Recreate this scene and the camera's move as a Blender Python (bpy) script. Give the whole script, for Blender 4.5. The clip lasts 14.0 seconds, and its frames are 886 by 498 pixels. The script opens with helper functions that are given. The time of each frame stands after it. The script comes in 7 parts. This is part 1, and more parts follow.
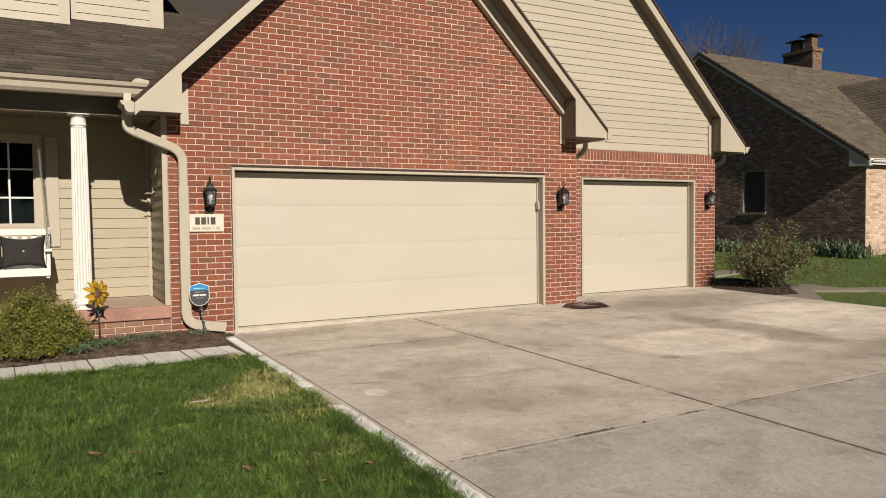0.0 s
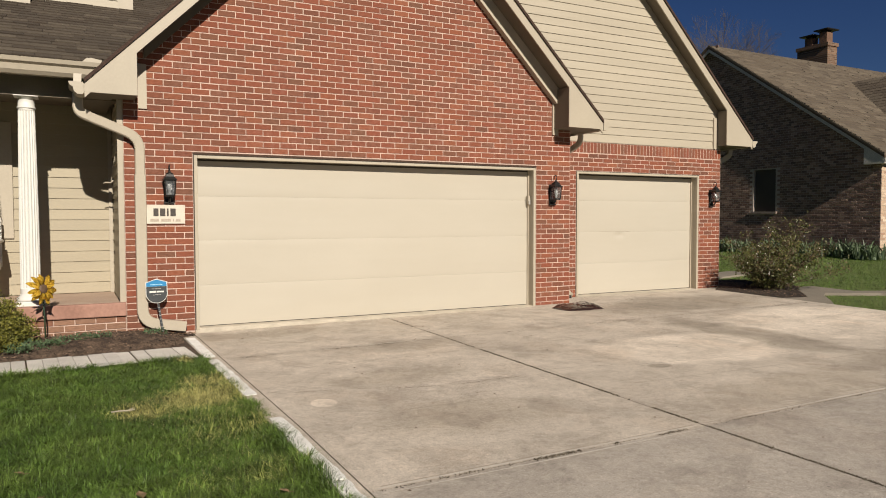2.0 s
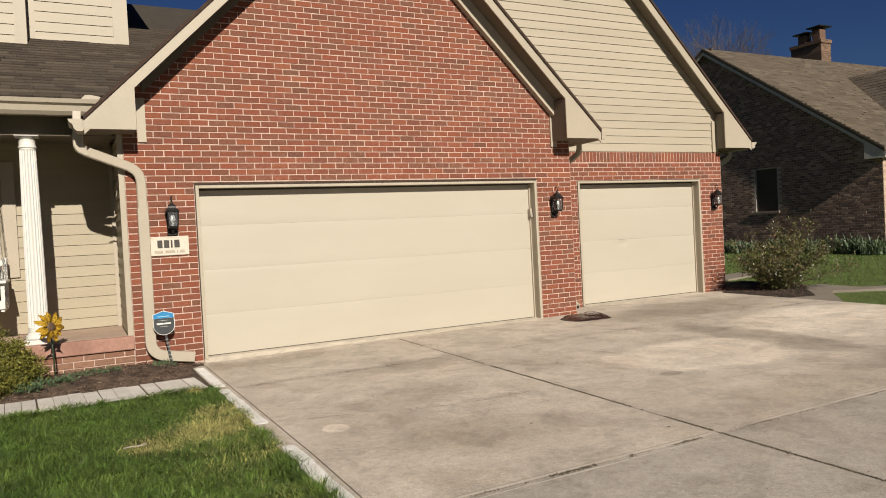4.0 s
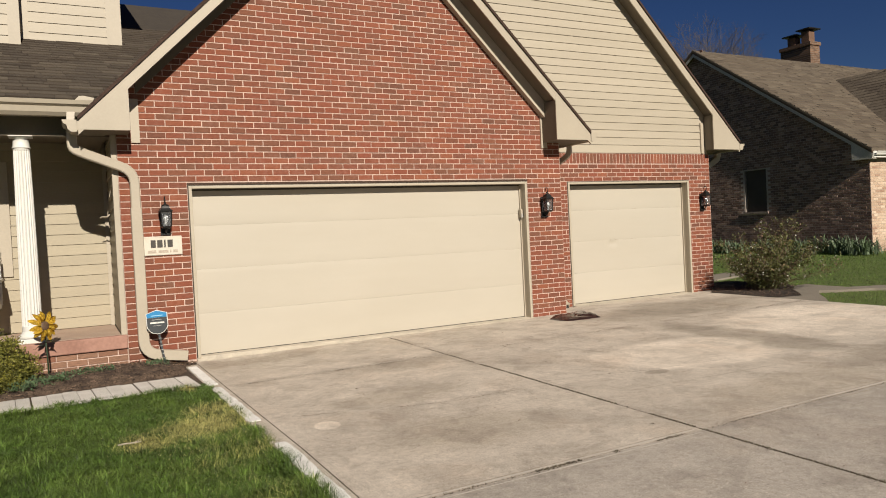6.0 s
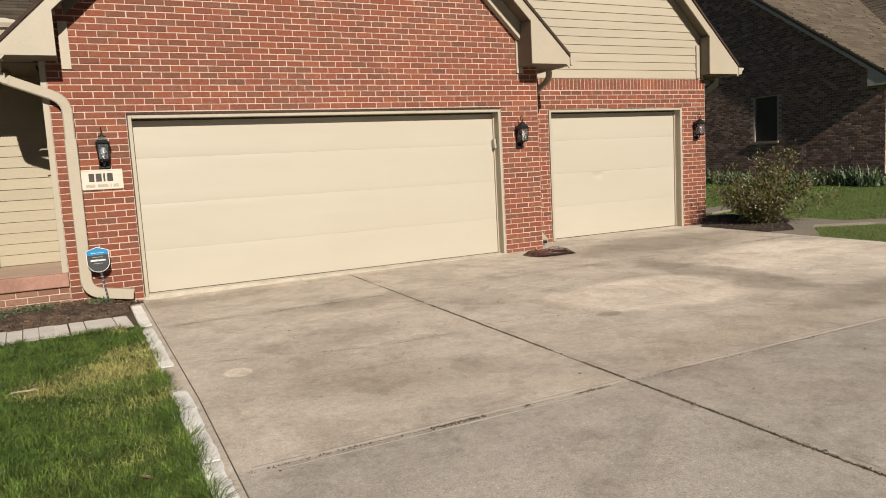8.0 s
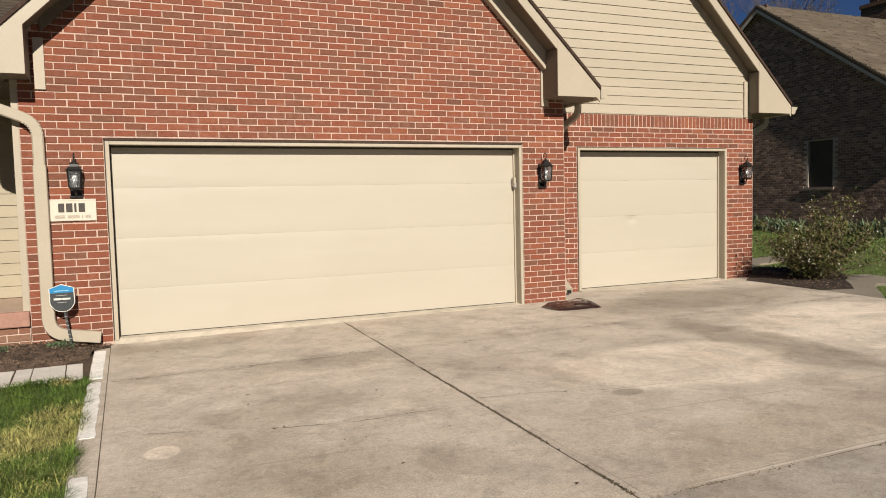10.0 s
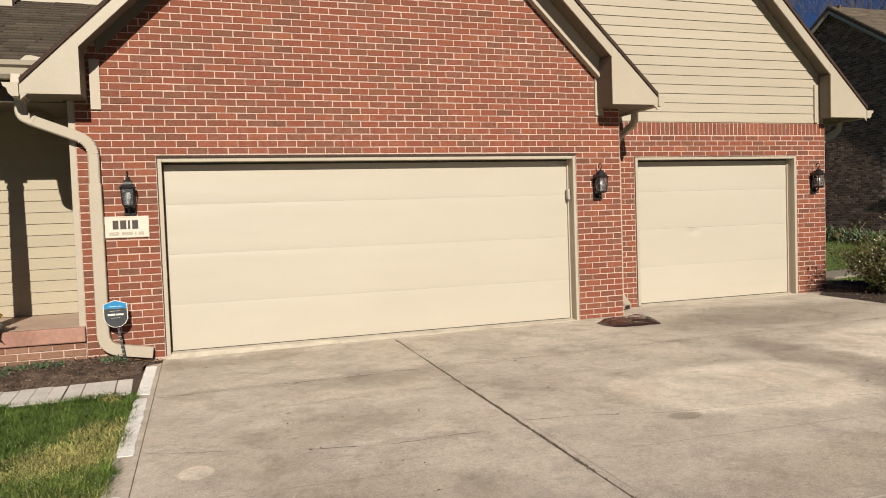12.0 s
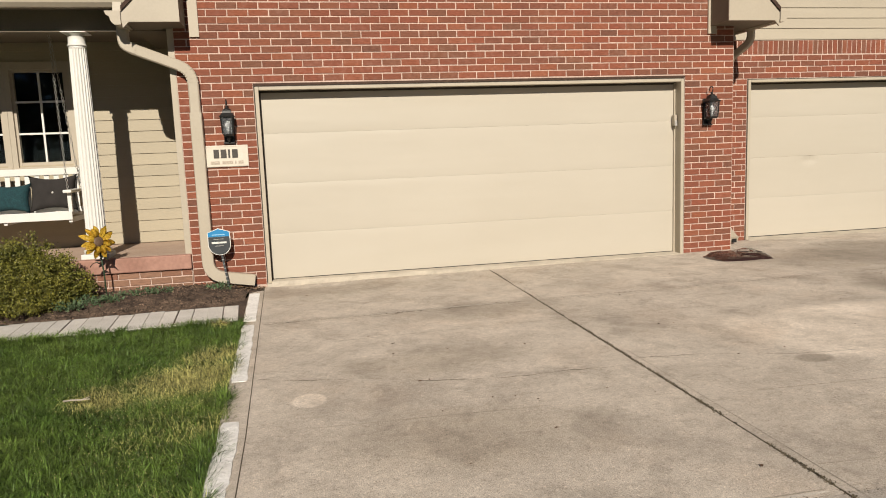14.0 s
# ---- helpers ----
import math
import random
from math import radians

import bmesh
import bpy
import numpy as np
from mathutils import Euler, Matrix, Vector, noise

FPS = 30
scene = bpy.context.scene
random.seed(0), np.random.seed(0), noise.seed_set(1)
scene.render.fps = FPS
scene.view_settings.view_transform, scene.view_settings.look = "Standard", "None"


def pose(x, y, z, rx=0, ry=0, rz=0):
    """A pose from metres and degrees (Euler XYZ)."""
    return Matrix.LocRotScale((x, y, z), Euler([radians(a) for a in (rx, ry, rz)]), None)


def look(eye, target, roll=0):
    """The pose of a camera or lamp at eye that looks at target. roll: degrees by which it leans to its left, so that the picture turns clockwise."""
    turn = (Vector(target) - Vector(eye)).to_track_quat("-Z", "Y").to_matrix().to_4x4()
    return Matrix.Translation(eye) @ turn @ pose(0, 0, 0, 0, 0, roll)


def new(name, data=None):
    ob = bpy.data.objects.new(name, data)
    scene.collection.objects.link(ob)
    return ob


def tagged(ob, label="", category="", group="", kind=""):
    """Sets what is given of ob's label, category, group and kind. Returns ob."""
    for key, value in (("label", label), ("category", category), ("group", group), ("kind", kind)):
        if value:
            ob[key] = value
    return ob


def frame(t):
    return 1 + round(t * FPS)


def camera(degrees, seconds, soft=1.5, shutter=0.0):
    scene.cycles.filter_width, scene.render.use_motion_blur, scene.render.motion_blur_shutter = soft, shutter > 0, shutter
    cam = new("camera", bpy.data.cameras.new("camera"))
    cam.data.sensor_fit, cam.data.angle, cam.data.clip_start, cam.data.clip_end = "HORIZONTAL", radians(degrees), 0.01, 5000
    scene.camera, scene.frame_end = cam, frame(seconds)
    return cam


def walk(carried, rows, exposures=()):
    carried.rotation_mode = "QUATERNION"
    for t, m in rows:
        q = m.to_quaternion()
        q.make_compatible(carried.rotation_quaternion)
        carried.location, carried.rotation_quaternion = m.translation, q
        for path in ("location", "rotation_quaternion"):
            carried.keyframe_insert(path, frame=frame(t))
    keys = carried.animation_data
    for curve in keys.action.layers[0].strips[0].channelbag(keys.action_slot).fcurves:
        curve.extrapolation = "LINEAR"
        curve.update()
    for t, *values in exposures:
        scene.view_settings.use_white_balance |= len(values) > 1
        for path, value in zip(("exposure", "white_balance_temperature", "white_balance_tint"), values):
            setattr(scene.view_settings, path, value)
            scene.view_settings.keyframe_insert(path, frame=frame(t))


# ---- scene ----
cam = camera(63.5, 14.0, soft=1.0)
PATH = [
    (0, (-2.033, -9.537, 1.428), (-1.081, -7.78, 1.35), -0.6),
    (0.5, (-1.901, -9.416, 1.422), (-0.976, -7.646, 1.306), -1.9),
    (1, (-1.719, -9.233, 1.413), (-0.7, -7.515, 1.319), -1.5),
    (1.5, (-1.503, -9.162, 1.386), (-0.624, -7.368, 1.302), -0.1),
    (2, (-1.341, -9.156, 1.369), (-0.418, -7.384, 1.287), -0.1),
    (2.5, (-1.324, -9.164, 1.373), (-0.425, -7.381, 1.268), -1.9),
    (3, (-1.327, -9.176, 1.391), (-0.435, -7.388, 1.314), -2.5),
    (3.5, (-1.312, -9.16, 1.403), (-0.381, -7.391, 1.34), -2.8),
    (3.7, (-1.327, -9.158, 1.402), (-0.415, -7.379, 1.355), -2.9),
    (5.8, (-1.346, -9.237, 1.397), (-0.418, -7.465, 1.365), -3.6),
    (6, (-1.364, -9.263, 1.408), (-0.433, -7.494, 1.366), -2.9),
    (6.5, (-1.323, -9.301, 1.418), (-0.449, -7.505, 1.317), -3.0),
    (7, (-1.067, -9.361, 1.401), (-0.259, -7.535, 1.291), -2.0),
    (7.5, (-0.823, -9.361, 1.365), (0.027, -7.56, 1.179), -3.2),
    (7.7, (-0.681, -9.294, 1.367), (0.184, -7.506, 1.137), -3.3),
    (9.8, (0.295, -8.523, 1.427), (1.113, -6.705, 1.262), -1.2),
    (10, (0.339, -8.435, 1.416), (1.11, -6.594, 1.288), -1.4),
    (10.5, (0.508, -8.323, 1.408), (1.114, -6.419, 1.32), -0.1),
    (11, (0.571, -8.293, 1.407), (1.213, -6.401, 1.301), -1.2),
    (11.5, (0.563, -8.299, 1.411), (1.159, -6.393, 1.291), -1.9),
    (12, (0.545, -8.303, 1.406), (1.155, -6.4, 1.322), -2.0),
    (12.5, (0.532, -8.304, 1.385), (1.071, -6.382, 1.266), -0.6),
    (13, (0.537, -8.252, 1.4), (1.108, -6.345, 1.209), -2.2),
    (13.5, (0.468, -8.192, 1.393), (0.903, -6.253, 1.164), -1.4),
    (14, (0.4, -8.059, 1.395), (0.786, -6.115, 1.126), -2.2),
]
walk(cam, [(t, look(eye, target, roll)) for t, eye, target, roll in PATH], [(0.0, 0.30), (6.0, 0.31), (8.0, 0.33), (10.5, 0.38), (12.5, 0.35), (13.5, 0.30), (14.0, 0.28)])

# ---- world, sun ----
SUN_DIR = Vector((0.07, 1.0, -0.555)).normalized()
world = bpy.data.worlds.new("sky")
scene.world = world
world.use_nodes = True
wn = world.node_tree
sky = wn.nodes.new("ShaderNodeTexSky")
sky.sky_type = "NISHITA"
sky.sun_disc = False
sky.sun_elevation = math.asin(-SUN_DIR.z)
sky.sun_rotation = math.atan2(-SUN_DIR.x, -SUN_DIR.y)
sky.air_density, sky.dust_density, sky.ozone_density, sky.altitude = 1.0, 0.0, 6.0, 900.0
back = wn.nodes["Background"]
back.inputs["Strength"].default_value = 0.023
deep = wn.nodes.new("ShaderNodeHueSaturation")
deep.inputs["Saturation"].default_value, deep.inputs["Hue"].default_value = 1.12, 0.515
wn.links.new(sky.outputs["Color"], deep.inputs["Color"])
wn.links.new(deep.outputs["Color"], back.inputs["Color"])
sun = new("sun", bpy.data.lights.new("sun", "SUN"))
sun.data.energy, sun.data.angle, sun.data.color = 4.9, radians(0.53), (1.0, 0.92, 0.79)
sun.matrix_world = look((0, 0, 0), SUN_DIR)


# ---- materials ----
def surface(name, base, other, scale=6.0, rough=0.7, bump=0.1, fine=90.0, metal=0.0, vary=0.0, island=0.0, stretch=(1, 1, 1), spec=0.4, fine_mix=0.25, coat=0.0):
    """A two-scale mottled surface in world metres: base blends to other by broad noise, fine noise for grain and relief."""
    m = bpy.data.materials.new(name)
    m.use_nodes = True
    nt = m.node_tree
    N, L = nt.nodes, nt.links
    b = N["Principled BSDF"]
    geo = N.new("ShaderNodeNewGeometry")
    mp = N.new("ShaderNodeMapping")
    mp.inputs["Scale"].default_value = stretch
    L.new(geo.outputs["Position"], mp.inputs["Vector"])
    n1 = N.new("ShaderNodeTexNoise")
    n1.inputs["Scale"].default_value, n1.inputs["Detail"].default_value, n1.inputs["Roughness"].default_value = scale, 6, 0.6
    n2 = N.new("ShaderNodeTexNoise")
    n2.inputs["Scale"].default_value, n2.inputs["Detail"].default_value = fine, 4
    for n in (n1, n2):
        L.new(mp.outputs["Vector"], n.inputs["Vector"])
    ramp = N.new("ShaderNodeMapRange")
    ramp.inputs["From Min"].default_value, ramp.inputs["From Max"].default_value = 0.32, 0.68
    L.new(n1.outputs["Fac"], ramp.inputs["Value"])
    mix = N.new("ShaderNodeMix")
    mix.data_type = "RGBA"
    mix.inputs["A"].default_value, mix.inputs["B"].default_value = (*base, 1), (*other, 1)
    L.new(ramp.outputs["Result"], mix.inputs["Factor"])
    hsv = N.new("ShaderNodeHueSaturation")
    L.new(mix.outputs["Result"], hsv.inputs["Color"])
    val = N.new("ShaderNodeMapRange")
    val.inputs["From Min"].default_value, val.inputs["From Max"].default_value = 0.3, 0.7
    val.inputs["To Min"].default_value, val.inputs["To Max"].default_value = 1 - fine_mix, 1 + fine_mix
    L.new(n2.outputs["Fac"], val.inputs["Value"])
    last = val.outputs["Result"]
    for amount, kind in ((vary, "ob"), (island, "is")):
        if amount:
            src = N.new("ShaderNodeObjectInfo").outputs["Random"] if kind == "ob" else geo.outputs["Random Per Island"]
            r = N.new("ShaderNodeMapRange")
            r.inputs["To Min"].default_value, r.inputs["To Max"].default_value = 1 - amount, 1 + amount
            L.new(src, r.inputs["Value"])
            mul = N.new("ShaderNodeMath")
            mul.operation = "MULTIPLY"
            L.new(last, mul.inputs[0])
            L.new(r.outputs["Result"], mul.inputs[1])
            last = mul.outputs["Value"]
    L.new(last, hsv.inputs["Value"])
    L.new(hsv.outputs["Color"], b.inputs["Base Color"])
    b.inputs["Roughness"].default_value, b.inputs["Metallic"].default_value = rough, metal
    b.inputs["Specular IOR Level"].default_value = spec
    b.inputs["Coat Weight"].default_value = coat
    if bump:
        bp = N.new("ShaderNodeBump")
        bp.inputs["Strength"].default_value, bp.inputs["Distance"].default_value = bump, 0.01
        L.new(n2.outputs["Fac"], bp.inputs["Height"])
        L.new(bp.outputs["Normal"], b.inputs["Normal"])
    return m


def random_colours(m, cols, source):
    """Give each piece one of several colours by its own random number; keeps the mottling as a multiplier."""
    nt = m.node_tree
    N, L = nt.nodes, nt.links
    hsv = next(n for n in N if n.type == "HUE_SAT")
    cr = N.new("ShaderNodeValToRGB")
    cr.color_ramp.interpolation = "LINEAR"
    els = cr.color_ramp.elements
    els[0].color, els[1].color = (*cols[0], 1), (*cols[-1], 1)
    for i, c in enumerate(cols[1:-1], 1):
        els.new(i / (len(cols) - 1)).color = (*c, 1)
    src = N.new("ShaderNodeObjectInfo").outputs["Random"] if source == "ob" else N.new("ShaderNodeNewGeometry").outputs["Random Per Island"]
    L.new(src, cr.inputs["Fac"])
    L.new(cr.outputs["Color"], hsv.inputs["Color"])
    return m


def concrete_material(name="concrete_drive", pale=(0.615, 0.540, 0.456), deep=(0.540, 0.473, 0.398)):
    """Old broom-finished drive: pale and grey cloud patches, dark stains with soft edges, fine pits and speckle."""
    m = surface(name, pale, deep, 0.8, 0.9, 0.4, 170, fine_mix=0.20, stretch=(1, 1.25, 1))
    nt = m.node_tree
    N, L = nt.nodes, nt.links
    geo = next(n for n in N if n.type == "NEW_GEOMETRY")
    hsv = next(n for n in N if n.type == "HUE_SAT")
    b = next(n for n in N if n.type == "BSDF_PRINCIPLED")
    last = hsv.outputs["Color"]
    for scale, lo, hi, colour, amount in ((0.45, 0.46, 0.68, (0.74, 0.73, 0.72), 0.55), (1.3, 0.48, 0.66, (0.78, 0.77, 0.76), 0.6), (3.0, 0.46, 0.70, (0.78, 0.77, 0.76), 0.7), (11.0, 0.48, 0.72, (0.84, 0.835, 0.83), 0.9), (24.0, 0.46, 0.66, (0.86, 0.855, 0.85), 0.9), (38.0, 0.50, 0.68, (0.80, 0.79, 0.78), 0.7), (70.0, 0.64, 0.72, (0.50, 0.48, 0.46), 0.45), (7.0, 0.70, 0.76, (0.45, 0.42, 0.39), 0.7), (2.2, 0.52, 0.60, (0.80, 0.795, 0.79), 0.75), (5.5, 0.54, 0.66, (1.10, 1.09, 1.08), 0.7), (48.0, 0.60, 0.68, (1.28, 1.27, 1.26), 0.9), (1.1, 0.52, 0.66, (1.0, 0.96, 0.925), 0.7), (90.0, 0.54, 0.64, (1.30, 1.29, 1.28), 1.0), (115.0, 0.55, 0.66, (0.56, 0.55, 0.54), 0.9), (30.0, 0.66, 0.72, (0.50, 0.48, 0.46), 0.8)):
        n = N.new("ShaderNodeTexNoise")
        n.inputs["Scale"].default_value, n.inputs["Detail"].default_value, n.inputs["Roughness"].default_value, n.inputs["Distortion"].default_value = scale, 7, 0.62, 0.4
        L.new(geo.outputs["Position"], n.inputs["Vector"])
        r = N.new("ShaderNodeMapRange")
        r.inputs["From Min"].default_value, r.inputs["From Max"].default_value, r.inputs["To Max"].default_value = lo, hi, amount
        L.new(n.outputs["Fac"], r.inputs["Value"])
        mx = N.new("ShaderNodeMix")
        mx.data_type, mx.blend_type = "RGBA", "MULTIPLY"
        L.new(r.outputs["Result"], mx.inputs["Factor"])
        L.new(last, mx.inputs["A"])
        mx.inputs["B"].default_value = (*colour, 1)
        last = mx.outputs["Result"]
    # bleached and damp-stained areas with ragged edges
    nz = N.new("ShaderNodeTexNoise")
    nz.inputs["Scale"].default_value, nz.inputs["Detail"].default_value = 1.6, 6
    L.new(geo.outputs["Position"], nz.inputs["Vector"])
    warp = N.new("ShaderNodeVectorMath")
    warp.operation = "MULTIPLY_ADD"
    L.new(nz.outputs["Color"], warp.inputs[0])
    warp.inputs[1].default_value = (0.6, 0.6, 0)
    L.new(geo.outputs["Position"], warp.inputs[2])
    for cx, cy, rx, ry, tone, soft in ((4.65, -3.55, 1.2, 0.85, 1.32, 0.8), (7.7, -3.2, 1.9, 1.35, 1.32, 0.8), (5.85, -3.3, 0.46, 1.5, 0.68, 0.7), (6.6, -4.95, 1.8, 0.46, 0.74, 0.6), (3.63, -4.09, 0.15, 0.10, 0.64, 0.7), (7.3, -0.9, 2.2, 0.85, 0.72, 0.6), (2.0, -1.95, 0.9, 0.4, 0.76, 0.4), (1.2, -3.3, 0.9, 0.35, 0.80, 0.4), (1.2, -4.6, 0.9, 0.55, 0.82, 0.4), (0.5, -4.9, 0.5, 0.5, 1.10, 0.5), (4.2, -5.2, 1.5, 0.45, 0.84, 0.4), (0.8, -0.5, 1.3, 0.32, 0.78, 0.4), (1.4, -2.6, 0.9, 0.4, 1.14, 0.5), (0.38, -1.8, 0.3, 0.5, 1.1, 0.5), (0.385, -3.83, 0.11, 0.13, 1.42, 0.85)):
        sub = N.new("ShaderNodeVectorMath")
        sub.operation = "SUBTRACT"
        L.new(warp.outputs["Vector"] if rx > 0.3 else geo.outputs["Position"], sub.inputs[0])
        off = 0.30 if rx > 0.3 else 0.0
        sub.inputs[1].default_value = (cx + off, cy + off, 0)
        scl = N.new("ShaderNodeVectorMath")
        scl.operation = "MULTIPLY"
        L.new(sub.outputs["Vector"], scl.inputs[0])
        scl.inputs[1].default_value = (1 / rx, 1 / ry, 0)
        ln = N.new("ShaderNodeVectorMath")
        ln.operation = "LENGTH"
        L.new(scl.outputs["Vector"], ln.inputs[0])
        r = N.new("ShaderNodeMapRange")
        r.inputs["From Min"].default_value, r.inputs["From Max"].default_value = 1.0, soft
        L.new(ln.outputs["Value"], r.inputs["Value"])
        mx = N.new("ShaderNodeMix")
        mx.data_type, mx.blend_type = "RGBA", "MULTIPLY"
        mx.clamp_result = False
        L.new(r.outputs["Result"], mx.inputs["Factor"])
        L.new(last, mx.inputs["A"])
        mx.inputs["B"].default_value = (tone, tone * (0.985 if tone < 1 else 1.0), tone * (0.955 if tone < 1 else 1.0), 1)
        last = mx.outputs["Result"]
    L.new(last, b.inputs["Base Color"])
    return m


BRICKS = [(0.152, 0.057, 0.033), (0.198, 0.057, 0.032), (0.125, 0.051, 0.032), (0.208, 0.061, 0.033), (0.171, 0.053, 0.029), (0.142, 0.061, 0.037), (0.215, 0.068, 0.034), (0.182, 0.056, 0.032), (0.160, 0.064, 0.039), (0.194, 0.057, 0.033), (0.231, 0.079, 0.041)]


def brick_material(name, source, bricks=BRICKS):
    """Wire-cut red brick: a colour for each piece, drawn-out grain, and a thin lime bloom in patches."""
    m = random_colours(surface(name, (0.24, 0.08, 0.048), (0.24, 0.08, 0.048), 9, 0.88, 0.35, 60, fine_mix=0.20, stretch=(0.35, 1, 1.6)), bricks, source)
    nt = m.node_tree
    N, L = nt.nodes, nt.links
    geo = next(n for n in N if n.type == "NEW_GEOMETRY")
    hsv = next(n for n in N if n.type == "HUE_SAT")
    b = next(n for n in N if n.type == "BSDF_PRINCIPLED")
    last = None
    for scale, lo, hi in ((1.1, 0.44, 0.66), (14.0, 0.46, 0.70)):
        n = N.new("ShaderNodeTexNoise")
        n.inputs["Scale"].default_value, n.inputs["Detail"].default_value, n.inputs["Roughness"].default_value = scale, 6, 0.6
        L.new(geo.outputs["Position"], n.inputs["Vector"])
        r = N.new("ShaderNodeMapRange")
        r.inputs["From Min"].default_value, r.inputs["From Max"].default_value, r.inputs["To Max"].default_value = lo, hi, 0.52
        L.new(n.outputs["Fac"], r.inputs["Value"])
        if last is None:
            last = r.outputs["Result"]
        else:
            mul = N.new("ShaderNodeMath")
            mul.operation = "MULTIPLY"
            L.new(last, mul.inputs[0])
            L.new(r.outputs["Result"], mul.inputs[1])
            last = mul.outputs["Value"]
    mx = N.new("ShaderNodeMix")
    mx.data_type = "RGBA"
    mx.inputs["B"].default_value = (0.40, 0.235, 0.18, 1)
    L.new(last, mx.inputs["Factor"])
    L.new(hsv.outputs["Color"], mx.inputs["A"])
    L.new(mx.outputs["Result"], b.inputs["Base Color"])
    return m


M_BRICK = brick_material("brick_red", "ob")
M_BRICK_I = brick_material("brick_red_joined", "is")
M_BRICK_LOW = brick_material("brick_brown_dusty", "ob", [(0.150, 0.078, 0.050), (0.210, 0.105, 0.066), (0.240, 0.132, 0.086), (0.165, 0.090, 0.058), (0.200, 0.088, 0.055)])
M_MORTAR = surface("mortar_pale", (0.40, 0.285, 0.235), (0.56, 0.415, 0.345), 3.0, 0.95, 0.4, 120)
M_CREAM = surface("cream_paint", (0.396, 0.344, 0.270), (0.362, 0.314, 0.245), 2, 0.5, 0.04, 40, fine_mix=0.03)
M_SIDING = surface("cream_siding", (0.390, 0.340, 0.265), (0.360, 0.313, 0.242), 2.2, 0.55, 0.12, 70, fine_mix=0.05, vary=0.03, stretch=(0.3, 1, 3))
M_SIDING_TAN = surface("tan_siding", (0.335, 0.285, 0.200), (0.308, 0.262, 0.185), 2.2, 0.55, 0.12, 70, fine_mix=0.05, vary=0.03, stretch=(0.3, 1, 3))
M_DOOR = surface("door_cream", (0.436, 0.396, 0.330), (0.418, 0.378, 0.312), 1.3, 0.42, 0.04, 260, fine_mix=0.02, stretch=(0.5, 1, 1))
def wavy(m, scale, stretch, depth):
    """Broad shallow waves in a thin metal skin."""
    nt = m.node_tree
    N, L = nt.nodes, nt.links
    fine = next(n for n in N if n.type == "BUMP")
    geo = next(n for n in N if n.type == "NEW_GEOMETRY")
    mp = N.new("ShaderNodeMapping")
    mp.inputs["Scale"].default_value = stretch
    L.new(geo.outputs["Position"], mp.inputs["Vector"])
    n1 = N.new("ShaderNodeTexNoise")
    n1.inputs["Scale"].default_value, n1.inputs["Detail"].default_value = scale, 2
    L.new(mp.outputs["Vector"], n1.inputs["Vector"])
    bp = N.new("ShaderNodeBump")
    bp.inputs["Strength"].default_value, bp.inputs["Distance"].default_value = 1.0, depth
    L.new(n1.outputs["Fac"], bp.inputs["Height"])
    L.new(bp.outputs["Normal"], fine.inputs["Normal"])


wavy(M_DOOR, 2.0, (0.25, 1, 1.6), 0.009)
M_LIP = surface("pale_worn_concrete", (0.56, 0.495, 0.40), (0.40, 0.35, 0.285), 6, 0.9, 0.4, 90, fine_mix=0.15)
M_TRIM = surface("grey_cream_trim", (0.405, 0.355, 0.278), (0.365, 0.318, 0.246), 4, 0.55, 0.08, 70, fine_mix=0.07)
# cream paint darkened to stand in for shade under eaves and porch
M_CREAM_SHADED = surface("cream_shaded", (0.150, 0.124, 0.090), (0.130, 0.108, 0.078), 3, 0.7, 0.1, 60, fine_mix=0.06)
M_RUBBER = surface("brown_rubber", (0.034, 0.026, 0.019), (0.046, 0.036, 0.026), 12, 0.7, 0.1, 90)
M_WHITE = surface("white_paint", (0.640, 0.624, 0.584), (0.592, 0.576, 0.536), 5, 0.45, 0.05, 80, fine_mix=0.04)
M_CONC = concrete_material()
M_CONC_GREY = concrete_material("concrete_drive_grey", (0.500, 0.445, 0.385), (0.430, 0.382, 0.330))
M_WALK = surface("concrete_walk", (0.240, 0.208, 0.166), (0.190, 0.163, 0.130), 1.2, 0.9, 0.35, 120, fine_mix=0.16)
M_JOINT = surface("joint_dirt", (0.062, 0.049, 0.034), (0.115, 0.094, 0.062), 9, 0.95, 0.6, 90, fine_mix=0.4)
# pale tone standing in for sun on the tooled joint edges
M_ARRIS = surface("lit_arris", (0.60, 0.545, 0.475), (0.50, 0.45, 0.39), 5, 0.9, 0.4, 120, fine_mix=0.2)
# darker tone that paints groove shade on flat ribbons
M_SCORE = surface("score_shadow", (0.27, 0.234, 0.188), (0.38, 0.330, 0.268), 6, 0.95, 0.3, 90)
M_PAVER = surface("pale_paver", (0.64, 0.605, 0.56), (0.52, 0.485, 0.445), 4, 0.9, 0.4, 130, fine_mix=0.15, vary=0.07)
M_CHALK = surface("chalk_white_stone", (0.82, 0.80, 0.77), (0.66, 0.635, 0.60), 6, 0.9, 0.5, 45, fine_mix=0.14, vary=0.04)
M_SLAB = surface("red_stained_concrete", (0.350, 0.195, 0.148), (0.265, 0.140, 0.104), 4, 0.8, 0.2, 30, fine_mix=0.10)
M_SLABTOP = surface("worn_pink_concrete", (0.390, 0.275, 0.210), (0.450, 0.338, 0.262), 3, 0.8, 0.12, 60, fine_mix=0.08)
M_MULCH = surface("brown_mulch", (0.038, 0.024, 0.017), (0.155, 0.105, 0.072), 9, 0.95, 1.0, 60, fine_mix=0.6, island=0.8)
M_SOIL = surface("lawn_soil", (0.078, 0.104, 0.024), (0.104, 0.126, 0.030), 3, 0.95, 0.8, 40, fine_mix=0.4)
